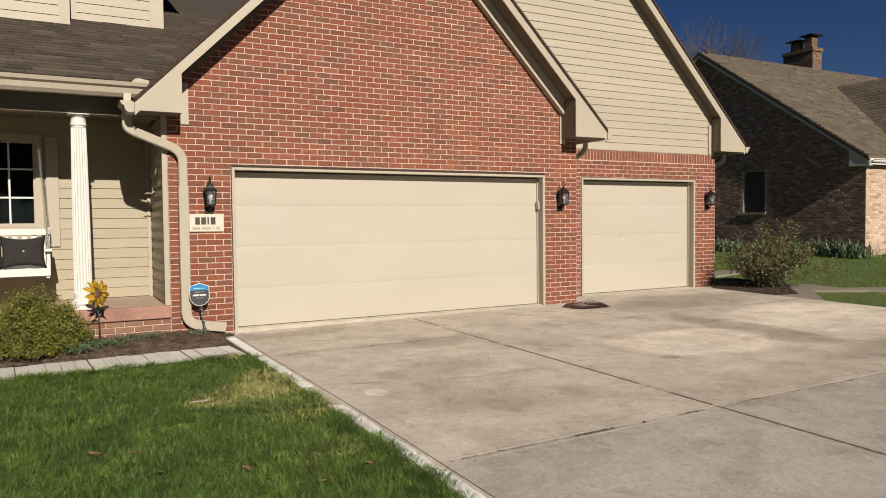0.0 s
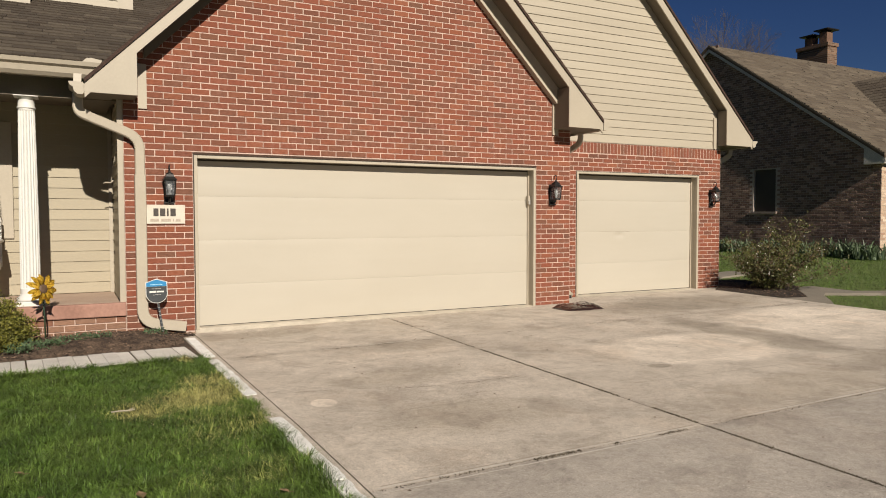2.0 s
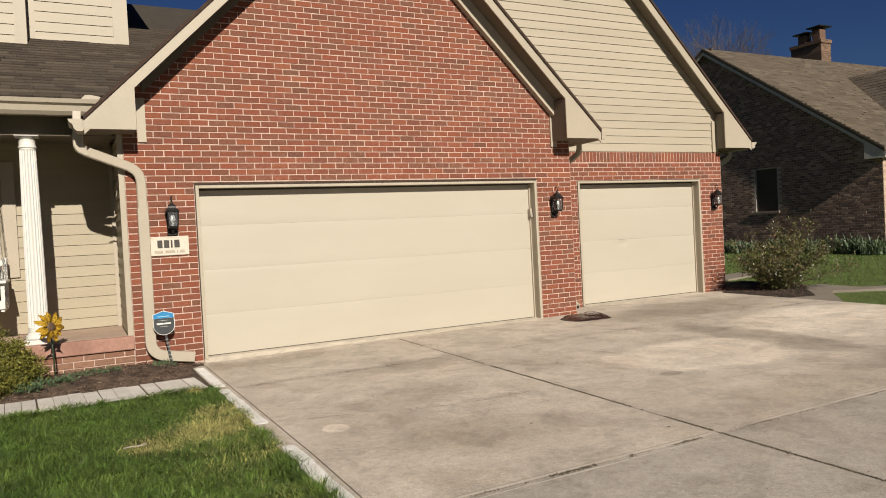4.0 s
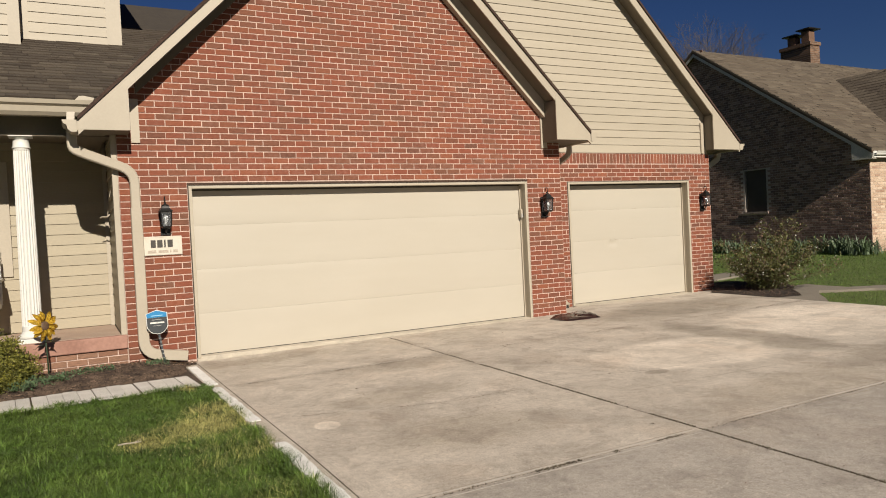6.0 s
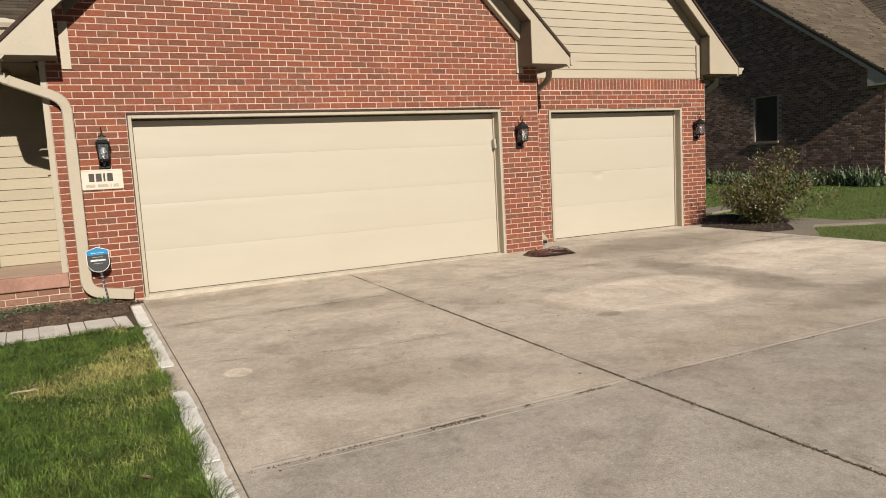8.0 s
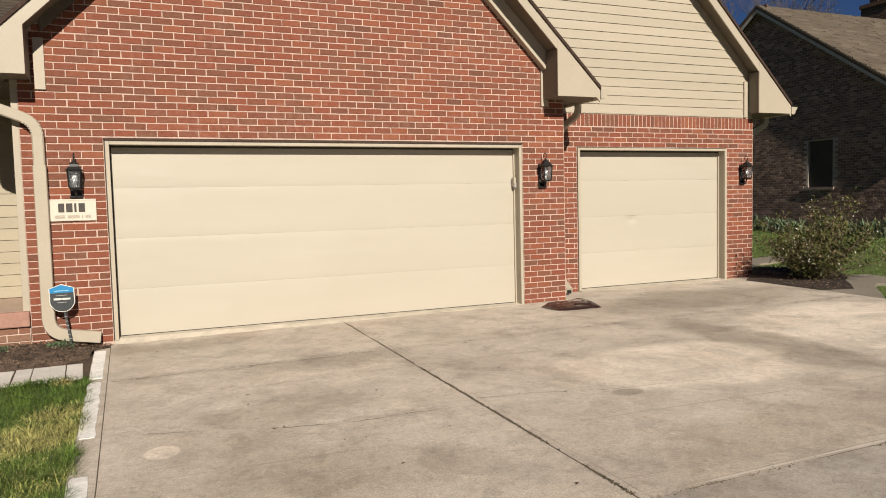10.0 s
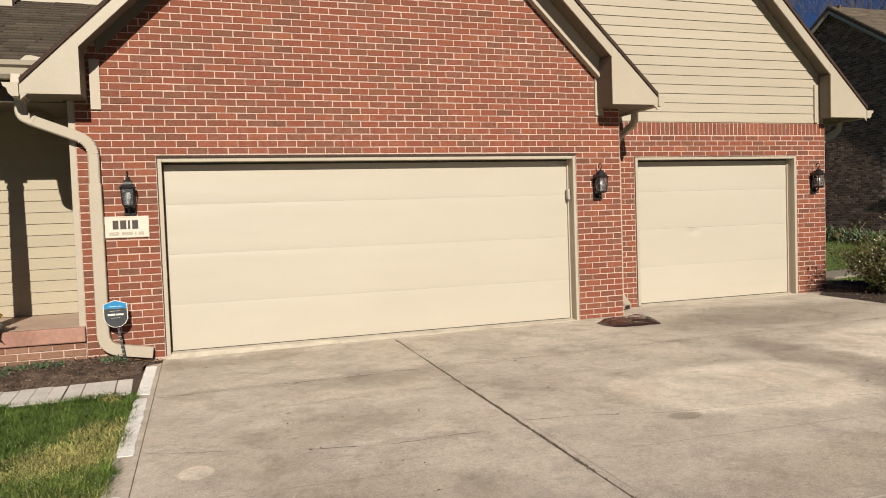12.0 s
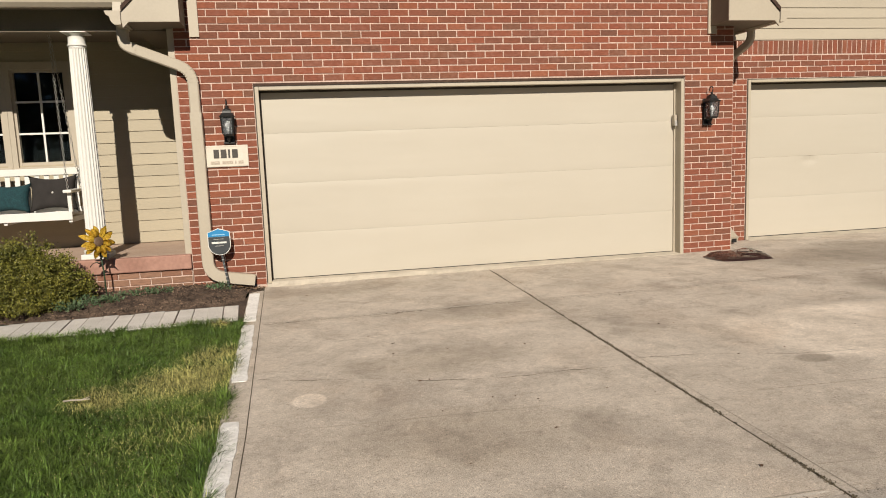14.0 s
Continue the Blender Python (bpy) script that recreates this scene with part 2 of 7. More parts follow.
M_SHINGLE = random_colours(surface("shingle_brown", (0.066, 0.052, 0.039), (0.066, 0.052, 0.039), 6, 0.95, 0.6, 260, fine_mix=0.25), [(0.046, 0.034, 0.025), (0.070, 0.054, 0.040), (0.058, 0.043, 0.031), (0.086, 0.067, 0.049), (0.062, 0.048, 0.036), (0.104, 0.083, 0.061)], "ob")
M_SHINGLE_I = random_colours(surface("shingle_brown_joined", (0.066, 0.052, 0.039), (0.066, 0.052, 0.039), 6, 0.95, 0.6, 260, fine_mix=0.25), [(0.046, 0.034, 0.025), (0.070, 0.054, 0.040), (0.058, 0.043, 0.031), (0.086, 0.067, 0.049), (0.062, 0.048, 0.036), (0.104, 0.083, 0.061)], "is")
M_FELT = surface("roof_felt", (0.040, 0.032, 0.026), (0.052, 0.042, 0.032), 6, 0.95, 0.3, 120)
M_RUST = surface("rusty_steel", (0.040, 0.022, 0.014), (0.065, 0.034, 0.021), 12, 0.8, 0.3, 120)
M_DRIP = surface("brown_shingle_edge", (0.034, 0.018, 0.013), (0.060, 0.034, 0.024), 25, 0.9, 0.6, 90, fine_mix=0.4)
M_BLACK = surface("black_iron", (0.014, 0.014, 0.013), (0.024, 0.022, 0.021), 20, 0.42, 0.15, 200, metal=0.3, fine_mix=0.2)
M_STEEL = surface("galvanised_steel", (0.440, 0.424, 0.400), (0.360, 0.344, 0.320), 30, 0.45, 0.05, 200, metal=0.4)
M_BULB = surface("frosted_bulb", (0.36, 0.36, 0.35), (0.30, 0.30, 0.29), 20, 0.2, 0.0)
M_BAG = surface("brown_plastic", (0.026, 0.014, 0.011), (0.040, 0.021, 0.017), 12, 0.20, 0.06, 30, spec=0.7)
M_BAGPALE = surface("pale_print_and_sheen", (0.20, 0.165, 0.14), (0.36, 0.31, 0.27), 14, 0.45, 0.10, 40, fine_mix=0.3)
M_FABRIC = surface("charcoal_fabric", (0.020, 0.017, 0.016), (0.029, 0.025, 0.023), 12, 0.95, 0.4, 300)
M_TEAL = surface("teal_fabric", (0.006, 0.028, 0.034), (0.008, 0.040, 0.046), 20, 0.9, 0.6, 60)
M_YELLOW = surface("yellow_enamel", (0.700, 0.470, 0.060), (0.600, 0.370, 0.036), 12, 0.4, 0.1, 120, fine_mix=0.1)
M_BROWN = surface("brown_enamel", (0.080, 0.048, 0.028), (0.128, 0.080, 0.048), 30, 0.6, 0.3, 150)
M_GREENSTEM = surface("green_enamel", (0.016, 0.036, 0.016), (0.024, 0.048, 0.024), 20, 0.5, 0.1, 120)
M_BLUE = surface("sign_blue", (0.024, 0.208, 0.440), (0.024, 0.192, 0.400), 10, 0.45, 0.02, 100, fine_mix=0.03)
M_SLATE = surface("sign_slate", (0.040, 0.044, 0.048), (0.048, 0.052, 0.056), 10, 0.45, 0.02, 100, fine_mix=0.03)
M_PLATE = surface("sign_plate", (0.585, 0.525, 0.445), (0.535, 0.480, 0.400), 18, 0.6, 0.1, 150, fine_mix=0.06)
M_INK = surface("dark_ink", (0.048, 0.040, 0.036), (0.064, 0.056, 0.048), 30, 0.7, 0.0)
M_FAINT = surface("faint_ink", (0.376, 0.320, 0.256), (0.400, 0.344, 0.280), 30, 0.7, 0.0)
# near-black colour stands in for the darkness of unlit rooms
M_DARKROOM = surface("unlit_room_black", (0.016, 0.014, 0.013), (0.024, 0.022, 0.018), 2, 0.9, 0.0)
# matte tone of the sheet added to darken the neighbour's window
M_DARKSHEET = surface("dark_window_sheet", (0.055, 0.046, 0.038), (0.070, 0.058, 0.048), 2, 0.9, 0.0)
M_LEAF = surface("shrub_leaf", (0.170, 0.156, 0.024), (0.085, 0.090, 0.016), 9, 0.55, 0.0, island=0.65)
M_LEAF2 = surface("rose_leaf", (0.051, 0.056, 0.015), (0.092, 0.092, 0.024), 4, 0.5, 0.0, island=0.5)
M_TWIGLEAF = surface("reddish_new_leaf", (0.125, 0.080, 0.040), (0.195, 0.140, 0.075), 6, 0.55, 0.0, island=0.5)
M_SEDUM = surface("sedum_leaf", (0.060, 0.096, 0.040), (0.080, 0.120, 0.060), 8, 0.6, 0.0, island=0.4)
M_IRIS = surface("iris_leaf", (0.075, 0.112, 0.056), (0.125, 0.165, 0.095), 3, 0.5, 0.0, island=0.45)
M_BARK = surface("twig_bark", (0.104, 0.068, 0.044), (0.152, 0.104, 0.072), 20, 0.9, 0.5, 120)
M_GREYBARK = surface("grey_bark", (0.072, 0.058, 0.050), (0.100, 0.080, 0.068), 3, 0.9, 0.5, 40)
M_DEADLEAF = surface("dead_leaf", (0.080, 0.044, 0.024), (0.128, 0.072, 0.040), 20, 0.8, 0.2, 100, island=0.4)
M_TANLEAF = surface("tan_leaf", (0.30, 0.19, 0.105), (0.20, 0.12, 0.065), 20, 0.8, 0.2, 100, island=0.5)
M_DRYLEAF = surface("dry_leaf_pale", (0.40, 0.28, 0.165), (0.30, 0.20, 0.115), 30, 0.8, 0.2, 100)
M_CLOVER = surface("clover_tip", (0.27, 0.265, 0.095), (0.33, 0.315, 0.13), 6, 0.6, 0.0, island=0.4)
M_SKYBAR = surface("pale_blue_print", (0.30, 0.52, 0.66), (0.28, 0.50, 0.64), 5, 0.5, 0.0)
M_PALEBARK = surface("weathered_twig", (0.42, 0.37, 0.30), (0.30, 0.26, 0.21), 30, 0.9, 0.4, 120)
M_TREELEAF = surface("tree_leaf", (0.040, 0.064, 0.016), (0.056, 0.080, 0.024), 1, 0.6, 0.0, island=0.4)


def grass_material():
    m = surface("grass_blade", (0.058, 0.106, 0.0185), (0.102, 0.153, 0.028), 1.6, 0.52, 0.0, 5.0, island=0.85, fine_mix=0.35, spec=0.35)
    nt = m.node_tree
    N, L = nt.nodes, nt.links
    mix = next(n for n in N if n.type == "MIX")
    hsv = next(n for n in N if n.type == "HUE_SAT")
    geo = next(n for n in N if n.type == "NEW_GEOMETRY")
    # dried straw patch beside the drive, broken up by noise
    total = None
    for cx, cy, r, s in ((-0.42, -3.12, 0.62, 0.95), (-0.92, -3.38, 0.40, 0.85), (-0.28, -2.6, 0.45, 0.75), (-0.30, -4.0, 0.75, 0.42), (-0.34, -1.62, 0.16, 0.9), (-0.35, -5.0, 0.9, 0.34), (-1.2, -5.2, 1.1, 0.16)):
        d = N.new("ShaderNodeVectorMath")
        d.operation = "DISTANCE"
        L.new(geo.outputs["Position"], d.inputs[0])
        d.inputs[1].default_value = (cx, cy, 0)
        r1 = N.new("ShaderNodeMapRange")
        r1.inputs["From Min"].default_value, r1.inputs["From Max"].default_value = r, r * 0.15
        r1.inputs["To Max"].default_value = s
        L.new(d.outputs["Value"], r1.inputs["Value"])
        if total is None:
            total = r1.outputs["Result"]
        else:
            a = N.new("ShaderNodeMath")
            a.operation = "MAXIMUM"
            L.new(total, a.inputs[0])
            L.new(r1.outputs["Result"], a.inputs[1])
            total = a.outputs["Value"]
    nz = N.new("ShaderNodeTexNoise")
    nz.inputs["Scale"].default_value, nz.inputs["Detail"].default_value = 4.0, 5
    L.new(geo.outputs["Position"], nz.inputs["Vector"])
    add = N.new("ShaderNodeMath")
    add.operation = "MULTIPLY_ADD"
    L.new(geo.outputs["Random Per Island"], add.inputs[0])
    add.inputs[1].default_value = 0.9
    L.new(nz.outputs["Fac"], add.inputs[2])
    sub = N.new("ShaderNodeMath")
    sub.operation = "MULTIPLY_ADD"
    L.new(total, sub.inputs[0])
    sub.inputs[1].default_value = 1.5
    L.new(add.outputs["Value"], sub.inputs[2])
    step = N.new("ShaderNodeMapRange")
    step.inputs["From Min"].default_value, step.inputs["From Max"].default_value = 1.70, 2.02
    L.new(sub.outputs["Value"], step.inputs["Value"])
    dry = N.new("ShaderNodeMix")
    dry.data_type = "RGBA"
    dry.inputs["B"].default_value = (0.305, 0.282, 0.100, 1)
    L.new(mix.outputs["Result"], dry.inputs["A"])
    L.new(step.outputs["Result"], dry.inputs["Factor"])
    L.new(dry.outputs["Result"], hsv.inputs["Color"])
    return m


M_GRASS = grass_material()


def pattern_brick_material(name, c1, c2, mortar, along="y"):
    """Small far-off bricks: a brick texture over two world axes."""
    m = surface(name, c1, c2, 1.0, 0.9, 0.0)
    nt = m.node_tree
    N, L = nt.nodes, nt.links
    geo = next(n for n in N if n.type == "NEW_GEOMETRY")
    hsv = next(n for n in N if n.type == "HUE_SAT")
    sep = N.new("ShaderNodeSeparateXYZ")
    com = N.new("ShaderNodeCombineXYZ")
    L.new(geo.outputs["Position"], sep.inputs["Vector"])
    L.new(sep.outputs["Y" if along == "y" else "X"], com.inputs["X"])
    L.new(sep.outputs["Z"], com.inputs["Y"])
    bt = N.new("ShaderNodeTexBrick")
    bt.inputs["Color1"].default_value, bt.inputs["Color2"].default_value, bt.inputs["Mortar"].default_value = (*c1, 1), (*c2, 1), (*mortar, 1)
    bt.inputs["Scale"].default_value, bt.inputs["Mortar Size"].default_value = 1.0, 0.009
    bt.inputs["Brick Width"].default_value, bt.inputs["Row Height"].default_value = 0.215, 0.0757
    bt.inputs["Bias"].default_value = -0.1
    L.new(com.outputs["Vector"], bt.inputs["Vector"])
    L.new(bt.outputs["Color"], hsv.inputs["Color"])
    return m


# shade-side and sun-side copies of one brick, the light put into the colour
M_NBRICK = pattern_brick_material("mixed_brick_shade_side", (0.115, 0.080, 0.062), (0.300, 0.232, 0.186), (0.330, 0.276, 0.234), "y")
M_NBRICK_F = pattern_brick_material("mixed_brick_sun_side", (0.230, 0.145, 0.105), (0.500, 0.375, 0.285), (0.420, 0.340, 0.275), "x")


def glass_material(name, tint=(0.9, 0.93, 0.95)):
    m = bpy.data.materials.new(name)
    m.use_nodes = True
    b = m.node_tree.nodes["Principled BSDF"]
    b.inputs["Base Color"].default_value = (*tint, 1)
    b.inputs["Roughness"].default_value, b.inputs["Transmission Weight"].default_value, b.inputs["IOR"].default_value = 0.02, 1.0, 1.45
    return m


M_GLASS = glass_material("window_glass")
M_LAMPGLASS = surface("seeded_glass", (0.62, 0.63, 0.65), (0.52, 0.53, 0.55), 20, 0.06, 0.25, 60, spec=0.6)
M_LAMPGLASS.node_tree.nodes["Principled BSDF"].inputs["Transmission Weight"].default_value = 0.95


# ---- building helpers ----
def finish(name, bm, material, smooth=False):
    me = bpy.data.meshes.new(name)
    bmesh.ops.recalc_face_normals(bm, faces=bm.faces)
    bm.to_mesh(me)
    bm.free()
    for m in material if isinstance(material, (list, tuple)) else [material]:
        me.materials.append(m)
    if smooth:
        me.polygons.foreach_set("use_smooth", [True] * len(me.polygons))
    return me


def part(name, bm, material, parent=None, label="", smooth=False, kind=""):
    ob = new(name, finish(name, bm, material, smooth))
    ob.parent = parent
    return tagged(ob, label, kind=kind)


def thing(name, label, category, at=(0, 0, 0), group="", kind=""):
    ob = new(name)
    ob.empty_display_size = 0.1
    ob.location = at
    return tagged(ob, label, category, group, kind)


def box(bm, x0, x1, y0, y1, z0, z1, bevel=0.0):
    vs = [bm.verts.new(p) for p in ((x0, y0, z0), (x1, y0, z0), (x1, y1, z0), (x0, y1, z0), (x0, y0, z1), (x1, y0, z1), (x1, y1, z1), (x0, y1, z1))]
    fs = [bm.faces.new([vs[i] for i in f]) for f in ((0, 3, 2, 1), (4, 5, 6, 7), (0, 1, 5, 4), (1, 2, 6, 5), (2, 3, 7, 6), (3, 0, 4, 7))]
    if bevel:
        es = list({e for f in fs for e in f.edges})
        bmesh.ops.bevel(bm, geom=es, offset=bevel, segments=2, profile=0.5, affect="EDGES")
    return bm


def boxes(*args, bevel=0.0):
    bm = bmesh.new()
    for a in args:
        box(bm, *a, bevel=bevel)
    return bm


def prism(bm, pts, axis, a, b):
    """Extrude a polygon from a to b: pts are (x, z) for axis y, (y, z) for axis x, (x, y) for axis z."""
    put = {"y": lambda p, d: (p[0], d, p[1]), "x": lambda p, d: (d, p[0], p[1]), "z": lambda p, d: (p[0], p[1], d)}[axis]
    lo = [bm.verts.new(put(p, a)) for p in pts]
    hi = [bm.verts.new(put(p, b)) for p in pts]
    bm.faces.new(lo)
    bm.faces.new(hi[::-1])
    for i in range(len(pts)):
        j = (i + 1) % len(pts)
        bm.faces.new((lo[i], hi[i], hi[j], lo[j]))
    return bm


def tube(bm, path, r, sides=8, r_end=None, flat=1.0):
    """A round (or flattened) tube along points."""
    path = [Vector(p) for p in path]
    rings = []
    for i, p in enumerate(path):
        d = (path[min(i + 1, len(path) - 1)] - path[max(i - 1, 0)]).normalized()
        up = Vector((0, 0, 1)) if abs(d.z) < 0.9 else Vector((0, 1, 0))
        u = d.cross(up).normalized()
        v = d.cross(u).normalized()
        rr = r if r_end is None else r + (r_end - r) * i / (len(path) - 1)
        rings.append([bm.verts.new(p + u * math.cos(2 * math.pi * k / sides) * rr + v * math.sin(2 * math.pi * k / sides) * rr * flat) for k in range(sides)])
    for a, b in zip(rings, rings[1:]):
        for k in range(sides):
            bm.faces.new((a[k], a[(k + 1) % sides], b[(k + 1) % sides], b[k]))
    bm.faces.new(rings[0])
    bm.faces.new(rings[-1][::-1])
    return bm


def sweep(bm, path, profile, side):
    """Sweep a closed profile (along side, along the normal of side and path) with mitred corners."""
    path, side = [Vector(p) for p in path], Vector(side).normalized()
    rings = []
    for i, p in enumerate(path):
        d0 = (p - path[i - 1]).normalized() if i else (path[1] - p).normalized()
        d1 = (path[i + 1] - p).normalized() if i + 1 < len(path) else d0
        n = (side.cross(d0) + side.cross(d1)).normalized()
        k = 1 / max(0.5, n.dot(side.cross(d0).normalized()))
        rings.append([bm.verts.new(p + side * s + n * q * k) for s, q in profile])
    m = len(profile)
    for a, b in zip(rings, rings[1:]):
        for k in range(m):
            bm.faces.new((a[k], a[(k + 1) % m], b[(k + 1) % m], b[k]))
    bm.faces.new(rings[0])
    bm.faces.new(rings[-1][::-1])
    return bm


def lathe(bm, rings, centre=(0, 0, 0), sides=16):
    """rings: (radius, z) from the bottom up."""
    c = Vector(centre)
    rows = [[bm.verts.new(c + Vector((r * math.cos(2 * math.pi * k / sides), r * math.sin(2 * math.pi * k / sides), z))) for k in range(sides)] for r, z in rings]
    for a, b in zip(rows, rows[1:]):
        for k in range(sides):
            bm.faces.new((a[k], a[(k + 1) % sides], b[(k + 1) % sides], b[k]))
    bm.faces.new(rows[0][::-1])
    bm.faces.new(rows[-1])
    return bm


def mesh_object(name, verts, faces, material, parent=None, label="", category="", kind=""):
    me = bpy.data.meshes.new(name)
    me.from_pydata(verts, [], faces)
    me.materials.append(material)
    ob = new(name, me)
    ob.parent = parent
    return tagged(ob, label, category, kind=kind)


# bricks, shingles and other small pieces: a chamfered block without a back
CH = ((0, 1, 2, 3), (4, 5, 1, 0), (5, 6, 2, 1), (6, 7, 3, 2), (7, 4, 0, 3), (8, 9, 5, 4), (9, 10, 6, 5), (10, 11, 7, 6), (11, 8, 4, 7))


def block_verts(length, height, depth, ch=0.004):
    """Front at y 0, centred in x and z, going back to depth."""
    a, b = length / 2, height / 2
    out = []
    for i, y in ((ch, 0.0), (0.0, ch), (0.0, depth)):
        out += [(-a + i, y, -b + i), (a - i, y, -b + i), (a - i, y, b - i), (-a + i, y, b - i)]
    return out


BLOCKS = {}


def block_mesh(name, length, height, depth, material):
    key = (name, round(length, 3), round(height, 3), material.name)
    if key not in BLOCKS:
        me = bpy.data.meshes.new(name)
        me.from_pydata(block_verts(max(round(length, 3), 0.012), height, depth), [], CH)
        me.materials.append(material)
        BLOCKS[key] = me
    return BLOCKS[key]


def lay_pieces(name, spots, height, depth, parent, m_single, m_joined, turn=0.0, limit=300, key=None):
    """spots: (x, y, z, length). The first ones by key become parts, the rest one joined mesh."""
    spots = sorted(spots, key=key) if key else spots
    for x, y, z, length in spots[:limit]:
        ob = new(name, block_mesh(name, length, height, depth, m_single))
        ob.parent = parent
        ob.matrix_basis = pose(x + random.uniform(-0.0015, 0.0015), y + random.uniform(-0.0015, 0.0015), z + random.uniform(-0.0012, 0.0012), random.uniform(-0.4, 0.4), random.uniform(-0.25, 0.25), turn)
    rest = spots[limit:]
    if rest:
        verts, faces = [], []
        c, s = math.cos(radians(turn)), math.sin(radians(turn))
        for x, y, z, length in rest:
            n = len(verts)
            dx, dy, dz, tip = (random.uniform(-a, a) for a in (0.0015, 0.0018, 0.0012, 0.006))
            for px, py, pz in block_verts(length, height, depth):
                px, py, pz = px + dx, py + dy, pz + dz + px * tip
                verts.append((x + px * c - py * s, y + px * s + py * c, z + pz))
            faces += [tuple(i + n for i in f) for f in CH]
        mesh_object(name, verts, faces, m_joined, parent, kind="stuff")


def ground(x, y):
    """Height of the ground: a faint fall towards the street, a slight rise to the neighbour."""
    cx, cy = min(max(x, -12), 24), min(max(y, -14), 10)
    return -0.012 + 0.009 * cx + 0.012 * cy + 0.013 * max(0, cx - 10)


# ---- sizes of the house ----
BL, BH, JT = 0.2145, 0.0757, 0.0100      # brick module and joint
W1L, W1R = -0.77, 5.70                 # main garage wall
DOOR_W, DOOR_H = 5.05, 2.17            # main opening, from x 0
W2Y, W2R = 0.70, 9.85                  # set-back wall
S0, S1, SH = 6.368, 9.283, 2.204         # single opening
PITCH = 1.0
R1L, R1R, R1Z = -1.17, 6.02, 2.91      # main gable: eave tips and the top of the rake there
R1C = (R1L + R1R) / 2
R1T = R1Z + PITCH * (R1C - R1L)
R2R, R2Z, R2C = 10.435, 2.943, 5.70       # right gable
R2T = R2Z + PITCH * (R2R - R2C)
R2Y = 0.45                             # its rake plane
PY, PZ = 1.40, 0.408                     # porch back wall and slab top


def roof1(x):
    return R1Z + PITCH * (min(x, 2 * R1C - x) - R1L)


def roof2(x):
    return R2Z + PITCH * (R2R - x) if x > R2C else R2T - PITCH * (R2C - x)


# ---- ground ----
def build_ground():
    xs = [-400, -120, -40, -12, -6, -3, 0, 3, 6, 9.5, 12, 16, 20, 24, 40, 120, 400]
    ys = [-400, -120, -40, -14, -10, -7, -4, -1.5, 0, 3, 6, 10, 40, 120, 400]
    verts = [(x, y, ground(x, y) - 0.05) for y in ys for x in xs]
    n = len(xs)
    faces = [(j * n + i, j * n + i + 1, (j + 1) * n + i + 1, (j + 1) * n + i) for j in range(len(ys) - 1) for i in range(n - 1)]
    mesh_object("ground", verts, faces, M_SOIL, None, "lawn soil reaching away to the horizon", "ground", "structure")


build_ground()


def slab(name, x0, x1, y0, y1, thick, material, parent, lift=0.0, gap=0.009, bevel=0.005, gap_y=None):
    bm = bmesh.new()
    gy = gap if gap_y is None else gap_y
    at = x0 if callable(x0) else lambda y: x0
    pts = [(at(y0) + gap, y0 + gy), (x1 - gap, y0 + gy), (x1 - gap, y1 - gy), (at(y1) + gap, y1 - gy)]
    if callable(x0) and y0 < -4.3 < y1:
        pts.append((at(-4.3) + gap, -4.3))
    lo = [bm.verts.new((x, y, ground(x, y) + lift - thick)) for x, y in pts]
    hi = [bm.verts.new((x, y, ground(x, y) + lift)) for x, y in pts]
    top = bm.faces.new(hi)
    for i in range(len(pts)):
        j = (i + 1) % len(pts)
        bm.faces.new((lo[i], lo[j], hi[j], hi[i]))
    bmesh.ops.bevel(bm, geom=list(top.edges), offset=bevel, segments=2, profile=0.6, affect="EDGES")
    return part(name, bm, material, parent)


drive = thing("driveway", "weathered beige concrete driveway with dirt-filled joints", "driveway", kind="structure")
DX, DY = (0.0, 2.53, 9.15), (0.16, -1.80, -5.655, -9.8, -14.0)


def drive_edge(y):
    """The left edge of the slabs, a little askew to the house."""
    return -0.034 - 0.0177 * max(y, -4.3)



for i in range(2):
    for j in range(4):
        slab("concrete_slab", DX[i] if i else drive_edge, DX[i + 1], DY[j + 1], DY[j], 0.1, M_CONC if j < 2 else M_CONC_GREY, drive, gap=0.006, bevel=0.001, gap_y=0.0)
corners = [(x, y, ground(x, y) - 0.0035) for x, y in ((-0.01, -14), (9.15, -14), (9.15, 0.16), (-0.05, 0.16))]
mesh_object("joint_filler", corners, [(0, 1, 2, 3)], M_JOINT, drive)



def crack_line(points, width, name="crack"):
    """A wandering dark crack, a thin sliver lying in the surface."""
    verts, faces = [], []
    for (xa, ya), (xb, yb) in zip(points, points[1:]):
        n = max(2, int(math.hypot(xb - xa, yb - ya) / 0.06))
        for i in range(n):
            f = i / n
            x, y = xa + (xb - xa) * f, ya + (yb - ya) * f
            y += (0.03 * noise.noise((x * 2.5, y, 3)) + 0.015 * noise.noise((x * 11, y, 7))) * (0.15 if name == "control_joint" else 1.0)
            w = width * max(0.15, 0.6 + 1.2 * noise.noise((x * 5, y, 1)))
            verts += [(x, y - w, ground(x, y) + 0.003), (x, y + w, ground(x, y) + 0.003)]
    faces = [(2 * i, 2 * i + 2, 2 * i + 3, 2 * i + 1) for i in range(len(verts) // 2 - 1)]
    return mesh_object(name, verts, faces, M_JOINT, drive)


crack_line([(0.06, -3.31), (0.18, -3.37), (0.40, -3.46), (0.75, -3.54), (1.06, -3.68), (1.43, -3.80), (2.44, -3.83)], 0.0032)
crack_line([(5.60, -0.45), (5.615, -0.9), (5.60, -1.3), (5.62, -1.79)], 0.0030)
crack_line([(5.61, -1.82), (5.59, -2.1), (5.56, -2.45)], 0.0024)
